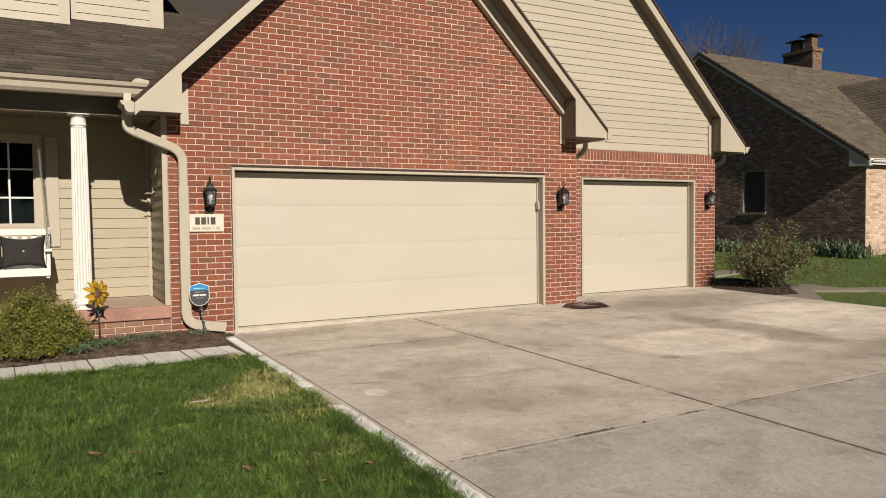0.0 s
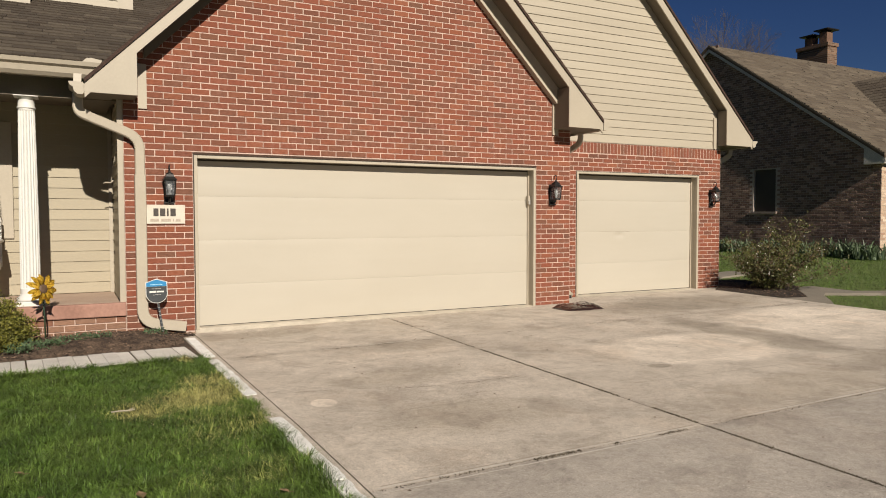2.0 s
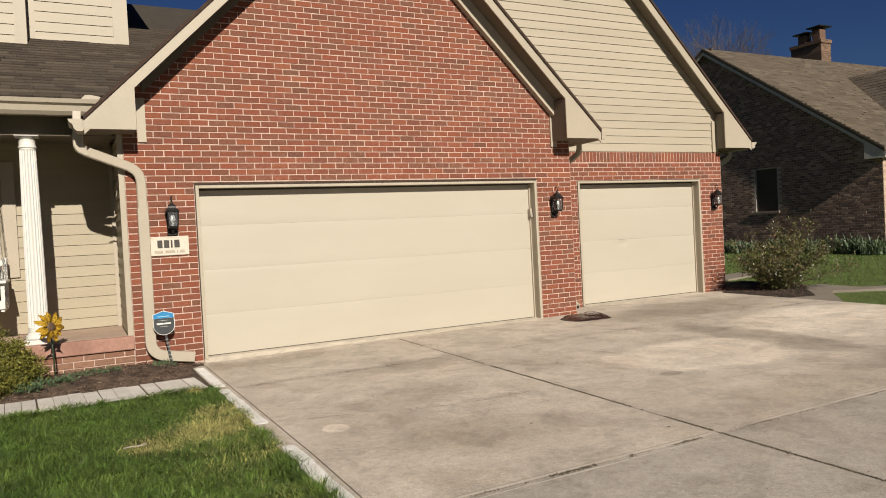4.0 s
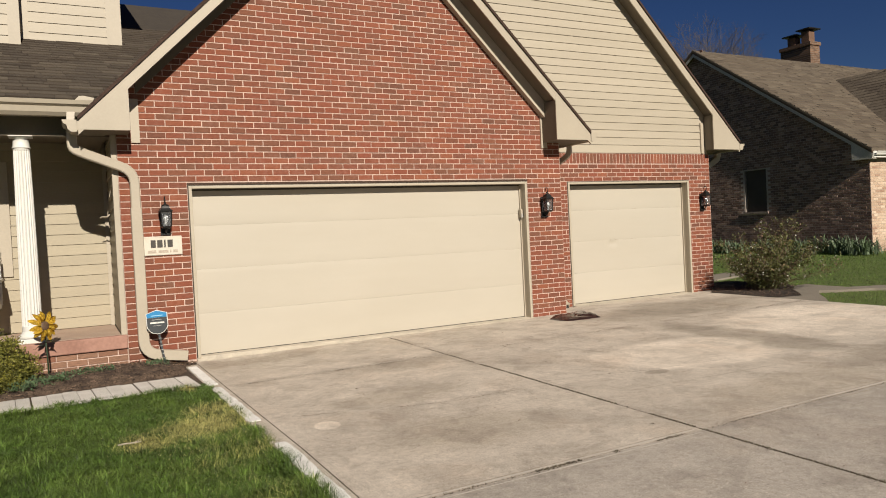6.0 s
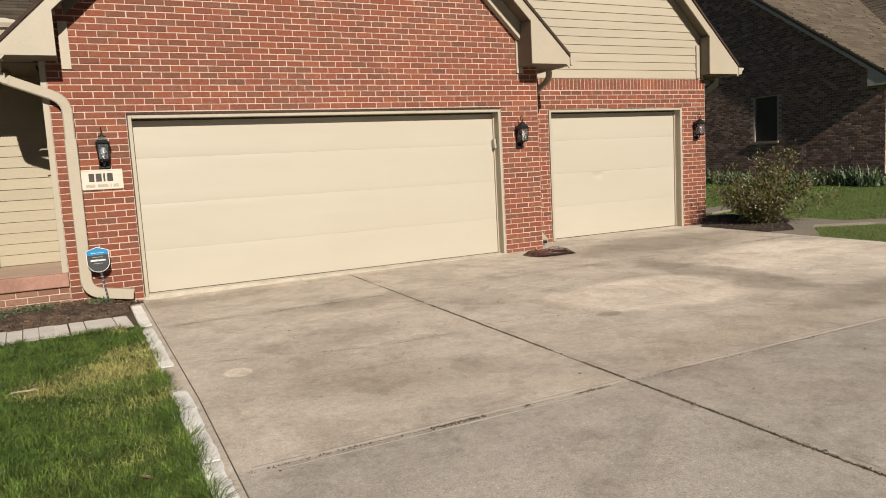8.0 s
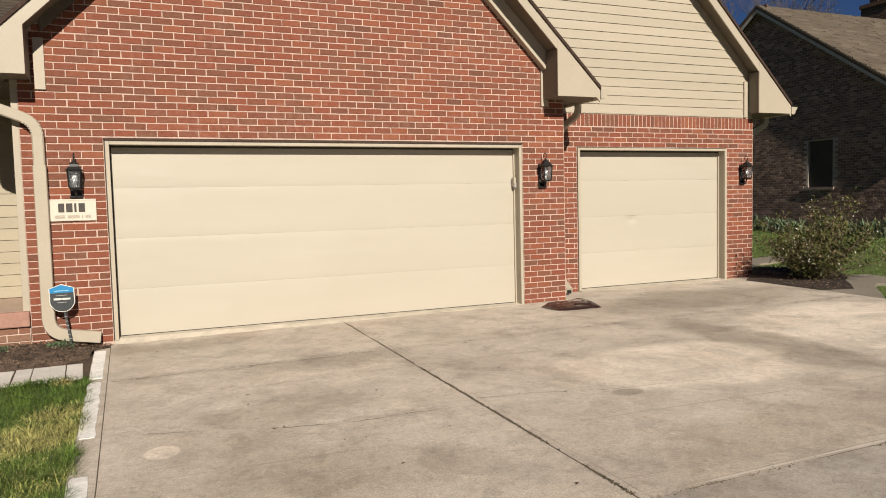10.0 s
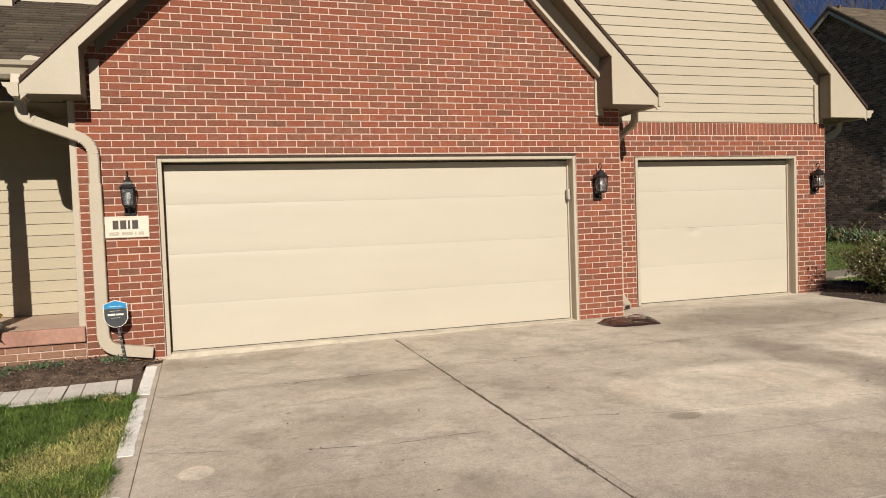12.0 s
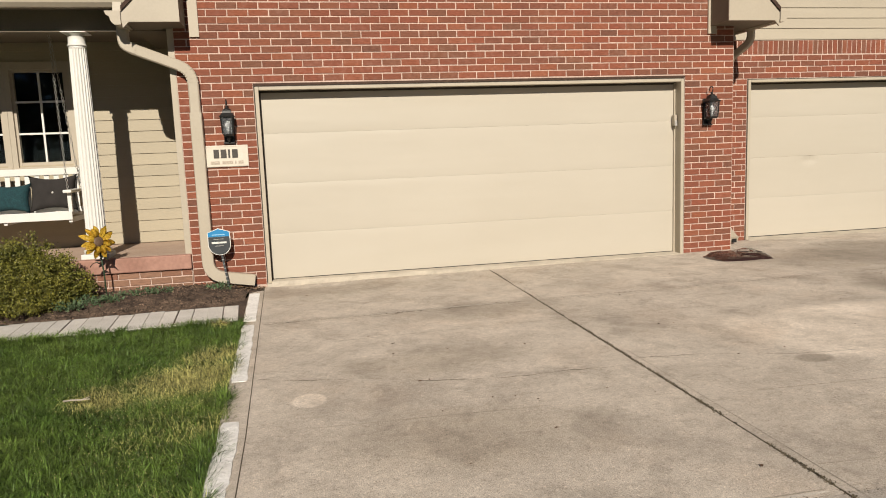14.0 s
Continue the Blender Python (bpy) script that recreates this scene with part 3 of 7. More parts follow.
crack_line([(2.56, -3.70), (3.0, -3.80), (3.5, -3.96), (3.73, -4.0), (4.1, -4.035), (5.6, -4.30)], 0.0028)


def score_line(x0, x1, y0, y1, width, name="score_line", material=M_SCORE):
    """A tooled line across the concrete, worn away in places: a flat ribbon, groove shade or lit edge in its colour."""
    n = int((x1 - x0) / 0.1)
    verts, faces = [], []
    for i in range(n + 1):
        x, y = x0 + (x1 - x0) * i / n, y0 + (y1 - y0) * i / n
        w = width * max(0.0, min(1.0, 0.75 + 1.6 * noise.noise((x * 1.3, y * 3, 2))))
        verts += [(x, y - w, ground(x, y) + 0.002), (x, y + w, ground(x, y) + 0.002)]
    faces = [(2 * i, 2 * i + 2, 2 * i + 3, 2 * i + 1) for i in range(n)]
    mesh_object(name, verts, faces, material, drive)


for y in (-1.80, -5.655):
    crack_line([(0.03, y), (2.51, y)], 0.0030, "control_joint")
    crack_line([(2.55, y), (9.1, y)], 0.0034, "control_joint")
score_line(0.4, 2.5, -4.28, -4.40, 0.005)
score_line(2.56, 6.5, -4.475, -4.72, 0.005)
score_line(2.60, 5.5, -5.40, -5.62, 0.0035)
score_line(0.6, 2.5, -2.56, -2.53, 0.004)
score_line(2.56, 5.4, -2.53, -2.62, 0.004)
# tooled margins that run beside the joints
for y in (-5.655, -1.80):
    for off in (-0.052, 0.05):
        score_line(0.12, 2.46, y + off, y + off, 0.0048)
        score_line(2.60, 9.0, y + off, y + off, 0.0048)


# pale ribbons that paint the light caught by the joint edges
score_line(0.10, 2.47, -5.625, -5.625, 0.011, "pale_arris", M_ARRIS)
score_line(0.10, 2.47, -5.700, -5.700, 0.008, "pale_arris", M_ARRIS)
score_line(2.60, 9.0, -5.620, -5.620, 0.011, "pale_arris", M_ARRIS)
score_line(0.20, 2.47, -1.765, -1.765, 0.008, "pale_arris", M_ARRIS)


def long_score(x, y0, y1, width):
    """A tooled margin running away from the house, a flat ribbon with its shade in the colour."""
    n = int(abs(y1 - y0) / 0.1)
    verts = []
    for i in range(n + 1):
        y = y0 + (y1 - y0) * i / n
        w = width * max(0.0, min(1.0, 0.7 + 1.6 * noise.noise((x, y * 1.3, 2))))
        verts += [(x - w, y, ground(x, y) + 0.002), (x + w, y, ground(x, y) + 0.002)]
    mesh_object("score_line", verts, [(2 * i, 2 * i + 1, 2 * i + 3, 2 * i + 2) for i in range(n)], M_SCORE, drive)


long_score(2.588, -9.0, -0.3, 0.0022)


def joint_debris(x0, x1, y, n, seed, along="x"):
    """Crumbs of soil, moss and grit lodged in a joint."""
    rng = random.Random(seed)
    verts, faces = [], []
    for _ in range(n):
        a = rng.uniform(x0, x1)
        if noise.noise((a * 3.0, y, seed)) + 0.5 * noise.noise((a * 17.0, y, seed)) < (-0.02 if along == "x" else -0.3):
            continue
        px, py = (a, y + rng.gauss(0, 0.010)) if along == "x" else (y + rng.gauss(0, 0.008), a)
        r = rng.uniform(0.002, 0.009)
        k = len(verts)
        z = ground(px, py) - 0.004
        t = rng.uniform(0, 6.28)
        verts += [(px + r * math.cos(t + q * 2.09), py + r * math.sin(t + q * 2.09), z) for q in range(3)] + [(px, py, z + rng.uniform(0.008, 0.013))]
        faces += [(k, k + 1, k + 3), (k + 1, k + 2, k + 3), (k + 2, k, k + 3)]
    mesh_object("joint_debris", verts, faces, M_JOINT, drive, kind="stuff")


joint_debris(0.95, 1.45, -5.655, 420, 1)
joint_debris(1.7, 2.4, -5.655, 260, 2)
joint_debris(-8.0, -2.6, 2.53, 3200, 3, "y")
joint_debris(-2.6, -0.2, 2.53, 500, 6, "y")
joint_debris(0.2, 9.0, -1.80, 300, 4)
joint_debris(0.1, 0.95, -5.655, 160, 5)
joint_debris(2.6, 9.0, -5.655, 500, 7)

# edging strip beside the drive: grey concrete with ragged chalk-white topping stones
edging = thing("edging_strip", "grey concrete edging strip with ragged chalk-white stones", "edging", kind="structure")
for y0, y1 in ((-14.0, -4.3), (-4.3, -0.21)):
    bm = bmesh.new()
    pts = [(drive_edge(y0) - 0.15, y0), (drive_edge(y0) - 0.001, y0), (drive_edge(y1) - 0.001, y1), (drive_edge(y1) - 0.15, y1)]
    lo = [bm.verts.new((x, y, ground(x, y) - 0.1)) for x, y in pts]
    hi = [bm.verts.new((x, y, ground(x, y) - 0.003)) for x, y in pts]
    bm.faces.new(hi)
    for i in range(4):
        bm.faces.new((lo[i], lo[(i + 1) % 4], hi[(i + 1) % 4], hi[i]))
    part("edging_bed", bm, M_CONC, edging)


def edging_stone(y0, y1, seed):
    """A long flat stone with broken, uneven edges."""
    n = max(6, int((y1 - y0) / 0.045))
    top, low = [], []
    for i in range(n + 1):
        y = y0 + (y1 - y0) * i / n
        pull = 0.008 if i in (0, n) else 0.0
        a = drive_edge(y) - 0.146 + pull + 0.010 * noise.noise((seed, y * 5, 1))
        b = drive_edge(y) - 0.034 - 0.5 * pull + 0.012 * noise.noise((seed, y * 6, 9)) + 0.008 * noise.noise((seed, y * 25, 4))
        z = ground(a, y) + 0.006 - pull * 0.25 + 0.004 * noise.noise((seed, y * 7, 3))
        top += [(a + 0.004, y, z), ((a + b) / 2, y, z + 0.003 * noise.noise((seed, y * 19, 5))), (b - 0.004, y, z - 0.002)]
        low += [(a, y, z - 0.03), (b, y, z - 0.03)]
    verts = top + low
    k = len(top)
    faces = []
    for i in range(n):
        t, u = 3 * i, 3 * i + 3
        p, q = k + 2 * i, k + 2 * i + 2
        faces += [(t, t + 1, u + 1, u), (t + 1, t + 2, u + 2, u + 1), (p, t, u, q), (t + 2, p + 1, q + 1, u + 2)]
    t, p = 3 * n, k + 2 * n
    faces += [(0, k, k + 1, 2, 1), (t, t + 1, t + 2, p + 1, p)]
    mesh_object("edging_stone", verts, faces, M_CHALK, edging)


for i, (y0, y1) in enumerate(((-1.61, -0.36), (-3.32, -1.76), (-5.40, -4.05), (-6.25, -5.42), (-7.6, -6.28), (-9.1, -7.7), (-10.9, -9.3), (-12.6, -11.0), (-14.0, -12.7))):
    edging_stone(y0, y1, i * 3.7)

# walk of pale pavers between the bed and the lawn
paver_walk = thing("paver_walk", "row of pale grey concrete pavers along the bed", "pavers", kind="structure")
for i in range(46):
    bm = bmesh.new()
    w, skew = 0.1335, -0.045
    x0 = -0.222 - 0.1375 * (i + 1)
    rng = random.Random(i)
    dx, dz = rng.uniform(-0.004, 0.004), rng.uniform(-0.006, 0.006)
    bow = 0.012 * max(0, -x0 - 2.0) ** 1.5
    y0, y1 = -1.535 + rng.uniform(-0.02, 0.02) - bow, -0.865 + rng.uniform(-0.012, 0.012) - bow
    if i in (4, 11, 18):
        w -= 0.012
    base = -0.03 + 0.009 * x0
    prism(bm, [(x0 + dx - skew / 2, y0), (x0 + w + dx - skew / 2, y0), (x0 + w + dx + skew / 2, y1), (x0 + dx + skew / 2, y1)], "z", base - 0.08, base + 0.006 + dz * 0.5)
    bmesh.ops.bevel(bm, geom=[e for e in bm.edges if e.verts[0].co.z > base and e.verts[1].co.z > base], offset=0.003, segments=1, profile=0.5, affect="EDGES")
    part("paver", bm, M_PAVER, paver_walk)
bm = bmesh.new()
vs = [bm.verts.new((x, y, -0.03 + 0.009 * x - 0.006)) for x, y in ((-6.5, -1.90), (-2.4, -1.57), (-0.155, -1.55), (-0.175, -0.2), (-0.3, -0.88), (-2.4, -0.89), (-6.5, -1.19))]
bm.faces.new(vs)
part("joint_sand", bm, M_MULCH, paver_walk)

# concrete walk at the far side of the drive, turning back along the garage
bm = bmesh.new()
WALK = [(9.155, -1.215), (9.155, -2.15), (9.6, -1.78), (10.05, -1.36), (10.37, -1.16), (10.66, -1.40), (11.12, -1.70), (11.6, -2.35), (12.1, -2.05), (11.55, -1.55), (11.06, -1.24), (11.08, -0.75), (11.14, -0.40), (10.86, -0.33), (10.33, -0.67), (10.01, -1.01), (9.63, -1.35)]
BACK_WALK = [(9.6, 1.5), (12.4, 1.95), (12.4, 2.6), (9.6, 2.15)]
pts = WALK
lo = [bm.verts.new((x, y, ground(x, y) - 0.08)) for x, y in pts]
hi = [bm.verts.new((x, y, ground(x, y) + 0.0)) for x, y in pts]
bm.faces.new(hi)
for i in range(len(pts)):
    j = (i + 1) % len(pts)
    bm.faces.new((lo[i], lo[j], hi[j], hi[i]))
tagged(part("garden_walk", bm, M_WALK), "narrow grey concrete walk leading off the drive", "walk", kind="structure")
bm = bmesh.new()
vs = [bm.verts.new((x, y, ground(x, y) - 0.005)) for x, y in BACK_WALK]
bm.faces.new(vs)
ret = bmesh.ops.extrude_face_region(bm, geom=bm.faces[:])
for v in [g for g in ret["geom"] if isinstance(g, bmesh.types.BMVert)]:
    v.co.z -= 0.08
tagged(part("garden_walk", bm, M_WALK), "short grey concrete walk beside the garage", "walk", kind="structure")


def mulch_bed(name, outline, base, label, chips, hump):
    """A soil bed with loose bark chips on it."""
    bed = thing(name, label, "flower bed", kind="structure")
    bm = bmesh.new()
    vs = [bm.verts.new((x, y, base(x, y))) for x, y in outline]
    f = bm.faces.new(vs)
    bmesh.ops.triangulate(bm, faces=[f])
    bmesh.ops.subdivide_edges(bm, edges=bm.edges, cuts=14, use_grid_fill=True)
    for v in bm.verts:
        v.co.z = base(v.co.x, v.co.y) + 0.02 * noise.noise(v.co * 4) + 0.012 * noise.noise(v.co * 13)
    part("soil", bm, M_MULCH, bed)
    xs, ys = [p[0] for p in outline], [p[1] for p in outline]
    rng = random.Random(len(outline))
    verts, faces = [], []
    while len(faces) < chips * 2:
        x, y = rng.uniform(min(xs), max(xs)), rng.uniform(min(ys), max(ys))
        inside = False
        for (xa, ya), (xb, yb) in zip(outline, outline[1:] + outline[:1]):
            if (ya > y) != (yb > y) and x < (xb - xa) * (y - ya) / (yb - ya) + xa:
                inside = not inside
        if not inside:
            continue
        a, l, w = rng.uniform(0, math.pi), rng.uniform(0.004, 0.017), rng.uniform(0.0015, 0.005)
        z = base(x, y) + rng.uniform(0.0, 0.022)
        c, s = math.cos(a), math.sin(a)
        t = rng.uniform(-0.4, 0.4) * l
        n = len(verts)
        verts += [(x - c * l - s * w, y - s * l + c * w, z - t), (x - c * l + s * w, y - s * l - c * w, z - t + 0.004), (x + c * l + s * w, y + s * l - c * w, z + t), (x + c * l - s * w, y + s * l + c * w, z + t + 0.004), (x, y, z + 0.012)]
        faces += [(n, n + 1, n + 4), (n + 1, n + 2, n + 4), (n + 2, n + 3, n + 4), (n + 3, n, n + 4)]
    mesh_object("bark_chips", verts, faces, M_MULCH, bed, kind="stuff")


mulch_bed("mulch_bed", [(-6.5, -1.09), (-2.6, -0.89), (-0.24, -0.86), (-0.18, -0.30), (-0.05, -0.19), (-0.05, -0.005), (-0.77, -0.005), (-0.77, 0.0), (-6.5, 0.0)], lambda x, y: -0.05 + 0.11 * min(1, max(0, (y + 0.89 + 0.012 * max(0, -x - 2.0) ** 1.5) / 0.45)) - 0.072 * max(0, min(1, (x + 0.5) / 0.30)), "dark brown mulch bed in front of the porch", 9000, 0.05)
BED2 = [(9.17, -1.20), (9.62, -1.34), (10.0, -1.0), (10.32, -0.66), (10.85, -0.32), (11.05, 0.1), (10.9, 1.2), (9.87, 1.4), (9.87, 0.69), (9.80, 0.68), (9.17, 0.17)]
mulch_bed("shrub_bed", BED2, lambda x, y: ground(x, y) + 0.003, "dark mulch bed under the loose shrub", 1200, 0.03)


# ---- brick walls of the garage ----
def course_bricks(x0, x1, z0, z1, keep, zb, y, xb):
    """Running bond from x0 to x1; keep(xa, xb, zm) gives the spans left of a course."""
    out = []
    i = 0
    while True:
        zl = zb + i * BH
        if zl + BH > z1 + 0.02:
            break
        if zl + BH * 0.5 > z0:
            off = (i % 2) * BL / 2
            for a, b in keep(zl + BH / 2):
                edges = [a] + [xb + off + k * BL for k in range(-60, 60) if a + 0.03 < xb + off + k * BL < b - 0.03] + [b]
                for p, q in zip(edges, edges[1:]):
                    out.append(((p + q) / 2, y, zl + BH / 2, q - p - JT))
        i += 1
    return out


wall_1 = thing("wall_garage_front", "red-brown brick gable wall with pale mortar", "brick wall", kind="structure")
bm = bmesh.new()
prism(bm, [(W1L, -0.1), (-0.0, -0.1), (-0.0, DOOR_H), (DOOR_W, DOOR_H), (DOOR_W, -0.1), (W1R, -0.1), (W1R, roof1(W1R) - 0.12), (R1C, R1T - 0.12), (W1L, roof1(W1L) - 0.12)], "y", 0.0045, 0.13)
part("mortar_backing", bm, M_MORTAR, wall_1)
LINTEL = DOOR_H + 0.035
ZB1 = LINTEL - 29 * BH


def keep1(z):
    a, b = W1L, W1R
    if z > roof1(W1L) - 0.25:
        half = (R1T - 0.16 - z) / PITCH
        a, b = max(a, R1C - half), min(b, R1C + half)
        if b - a < 0.1:
            return []
    return [(a, 0.0), (DOOR_W, b)] if z < LINTEL else [(a, b)]


spots1 = course_bricks(W1L, W1R, -0.02, R1T, keep1, ZB1, 0.0, 0.0)
lay_pieces("brick", spots1, BH - JT, 0.06, wall_1, M_BRICK, M_BRICK_I, key=lambda s: s[2] if s[2] > LINTEL or s[0] < 0 else s[2] + 0.6)
part("steel_lintel", boxes((-0.004, DOOR_W + 0.004, -0.001, 0.10, DOOR_H + 0.001, LINTEL - 0.010)), M_RUST, wall_1, "rust-dark steel lintel")

wall_2 = thing("wall_garage_side_bay", "red-brown brick wall of the set-back garage bay", "brick wall", kind="structure")
bm = bmesh.new()
prism(bm, [(W1R - 0.1, -0.1), (S0, -0.1), (S0, SH), (S1, SH), (S1, -0.1), (W2R, -0.1), (W2R, 2.707), (W1R - 0.1, 2.707)], "y", W2Y + 0.0045, W2Y + 0.13)
part("mortar_backing", bm, M_MORTAR, wall_2)
spots2 = course_bricks(W1R, W2R, 0.0, 2.503, lambda z: [(W1R, S0), (S1, W2R)] if z < SH else [(W1R, W2R)], SH - 29 * BH, W2Y, W2R)
lay_pieces("brick", spots2, BH - JT, 0.06, wall_2, M_BRICK, M_BRICK_I)
for k in range(int((W2R - W1R) / BH)):
    ob = new("brick", block_mesh("soldier_brick", BH - JT, 0.178, 0.06, M_BRICK))
    ob.parent = wall_2
    ob.location = (W2R - BH / 2 - k * BH, W2Y, 2.608)

# side of the garage beyond the corner, and plain walls that close the house
tagged(part("wall_garage_east", boxes((W2R - 0.13, W2R, W2Y + 0.135, 8.0, -0.2, 2.95)), pattern_brick_material("red_brick_far", (0.27, 0.09, 0.055), (0.35, 0.12, 0.07), (0.55, 0.42, 0.33), "y")), "plain red brick side wall of the garage", "brick wall", kind="structure")
tagged(part("wall_garage_pier_side", boxes((W1R - 0.13, W1R - 0.002, 0.135, W2Y + 0.004, -0.1, 2.76)), M_MORTAR), "brick side of the pier between the garage bays", "brick wall", kind="structure")
tagged(part("wall_garage_back", boxes((W1L, W2R, 8.0, 8.15, -0.2, 2.95)), M_SIDING_TAN), "plain rear wall of the house", "wall", kind="structure")
tagged(part("garage_floor", boxes((-0.0, W2R - 0.15, 0.165, 8.0, -0.15, 0.012)), M_WALK), "concrete garage floor slab behind the doors", "floor", kind="structure")


# ---- siding ----
def lap_board(name, a0, a1, z0, z1, face, axis, parent, material, cut=None):
    """One lapped board, proud at its lower edge. cut(z) gives the span at a height for sloping ends."""
    bm = bmesh.new()
    ends = [(a0, a1), (a0, a1)] if cut is None else [cut(z0), cut(z1)]
    rows = []
    for (p, q), z, d in ((ends[0], z0, 0.016), (ends[1], z1 + 0.012, 0.0)):
        rows.append((p, q, z, d))
    put = (lambda a, d, z: (a, face - d, z)) if axis == "x" else (lambda a, d, z: (face - d, a, z))
    (p0, q0, zz0, d0), (p1, q1, zz1, d1) = rows
    v = [bm.verts.new(put(*c)) for c in ((p0, d0, zz0), (q0, d0, zz0), (q1, d1 + 0.001, zz1), (p1, d1 + 0.001, zz1), (p0, -0.004, zz0), (q0, -0.004, zz0), (q1, -0.004, zz1), (p1, -0.004, zz1))]
    for f in ((0, 1, 2, 3), (4, 5, 1, 0), (1, 5, 6, 2), (0, 3, 7, 4), (3, 2, 6, 7), (4, 7, 6, 5)):
        bm.faces.new([v[i] for i in f])
    return part(name, bm, material, parent)


gable = thing("wall_gable_siding", "cream lapped siding on the set-back gable", "siding", kind="structure")
bm = bmesh.new()
prism(bm, [(4.0, 2.712), (W2R - 0.02, 2.712), (W2R - 0.02, roof2(W2R) - 0.1), (R2C, R2T - 0.1), (4.0, roof2(4.0) - 0.1)], "y", W2Y + 0.012, W2Y + 0.13)
part("sheathing", bm, M_CREAM, gable)
SP = 0.1345
for k in range(34):
    z0 = 2.721 + k * SP
    z1 = z0 + SP

    def span(z):
        return (max(4.3, R2C - (R2T - 0.12 - z) / PITCH), min(9.628, R2C + (R2T - 0.12 - z) / PITCH))
    if span(z1)[1] - span(z1)[0] > 0.3:
        lap_board("siding_board", 0, 0, z0, z1, W2Y + 0.008, "x", gable, M_SIDING, span)
part("corner_board", boxes((9.630, 9.702, W2Y - 0.030, W2Y + 0.012, 2.713, 3.30)), M_CREAM, gable)
part("bottom_trim", boxes((W1R, 9.628, W2Y - 0.010, W2Y + 0.012, 2.7075, 2.720)), M_CREAM, gable)

porch_wall = thing("wall_porch", "tan lapped siding on the porch wall", "siding", kind="structure")
WIN = ((-3.56, -2.956), (-2.84, -2.235))
WZ0, WZ1 = 1.42, 2.54
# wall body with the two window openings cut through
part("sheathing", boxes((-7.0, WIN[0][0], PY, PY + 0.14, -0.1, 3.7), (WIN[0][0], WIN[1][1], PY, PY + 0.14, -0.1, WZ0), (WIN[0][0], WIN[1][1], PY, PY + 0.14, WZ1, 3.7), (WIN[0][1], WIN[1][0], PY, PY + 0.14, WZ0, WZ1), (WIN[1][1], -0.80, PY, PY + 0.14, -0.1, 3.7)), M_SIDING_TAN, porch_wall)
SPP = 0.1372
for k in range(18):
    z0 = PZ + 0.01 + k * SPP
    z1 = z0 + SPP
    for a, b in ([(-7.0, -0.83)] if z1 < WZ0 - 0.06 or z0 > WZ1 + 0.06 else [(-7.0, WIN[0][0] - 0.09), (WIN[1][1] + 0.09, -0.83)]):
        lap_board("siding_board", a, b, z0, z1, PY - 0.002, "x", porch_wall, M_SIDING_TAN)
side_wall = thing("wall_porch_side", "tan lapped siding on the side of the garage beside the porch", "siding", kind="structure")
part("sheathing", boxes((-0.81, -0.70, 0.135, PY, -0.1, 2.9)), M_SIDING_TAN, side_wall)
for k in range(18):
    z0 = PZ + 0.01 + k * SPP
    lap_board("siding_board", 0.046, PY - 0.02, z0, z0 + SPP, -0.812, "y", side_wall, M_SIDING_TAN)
part("corner_board", boxes((-0.835, W1L - 0.002, 0.012, 0.045, -0.02, 2.79), bevel=0.003), M_CREAM, side_wall)
part("corner_board", boxes((-0.875, -0.83, PY - 0.045, PY - 0.02, PZ, 2.85)), M_CREAM, side_wall)


# ---- porch windows ----
def window(name, x0, x1, cl=0.08, cr=0.08):
    w = thing(name, "white-grilled window with tan casing and dark glass", "window", kind="structure")
    y = PY
    part("casing", boxes((x0 - cl, x0, y - 0.035, y - 0.001, WZ0 - 0.02, WZ1 + 0.09), (x1, x1 + cr, y - 0.035, y - 0.001, WZ0 - 0.02, WZ1 + 0.09), (x0 + 0.0005, x1 - 0.0005, y - 0.033, y - 0.001, WZ1, WZ1 + 0.089)), M_CREAM, w)
    part("sill", boxes((x0 - cl - 0.0, x1 + cr + 0.0, y - 0.06, y - 0.001, WZ0 - 0.055, WZ0 - 0.02), bevel=0.006), M_CREAM, w)
    part("window_frame", boxes((x0, x0 + 0.03, y + 0.0, y + 0.06, WZ0, WZ1), (x1 - 0.03, x1, y + 0.0, y + 0.06, WZ0, WZ1), (x0 + 0.0305, x1 - 0.0305, y + 0.002, y + 0.06, WZ0, WZ0 + 0.035), (x0 + 0.0305, x1 - 0.0305, y + 0.002, y + 0.06, WZ1 - 0.03, WZ1)), M_CREAM, w)
    xm = (x0 + x1) / 2
    h = (WZ1 - WZ0) / 3
    part("vertical_bar", boxes((xm - 0.011, xm + 0.011, y + 0.012, y + 0.03, WZ0 + 0.035, WZ1 - 0.03)), M_WHITE, w)
    for k in (1, 2):
        part("horizontal_bar", boxes((x0 + 0.03, x1 - 0.03, y + 0.011, y + 0.031, WZ0 + k * h - 0.011, WZ0 + k * h + 0.011)), M_WHITE, w)
    for i in range(2):
        for k in range(3):
            p = part("pane", boxes(((x0 + 0.03, xm + 0.001)[i], (xm - 0.001, x1 - 0.03)[i], y + 0.034, y + 0.038, WZ0 + k * h + 0.002, WZ0 + (k + 1) * h - 0.002)), M_GLASS, w)
            p.visible_shadow = False


window("window_1", *WIN[0], 0.08, 0.057)
window("window_2", *WIN[1], 0.057, 0.08)
tagged(part("wall_room", boxes((-7, -0.9, 4.4, 4.5, -0.1, 3.7), (-7.1, -7.0, PY, 4.4, -0.1, 3.7), (-0.9, -0.85, PY + 0.15, 4.4, -0.1, 3.7), (-7, -0.9, PY + 0.15, 4.4, 2.9, 2.95), (-7, -0.9, PY + 0.15, 4.4, -0.1, 0.42)), M_DARKROOM), "near-black shell standing for an unlit room behind the porch windows", "room", kind="structure")
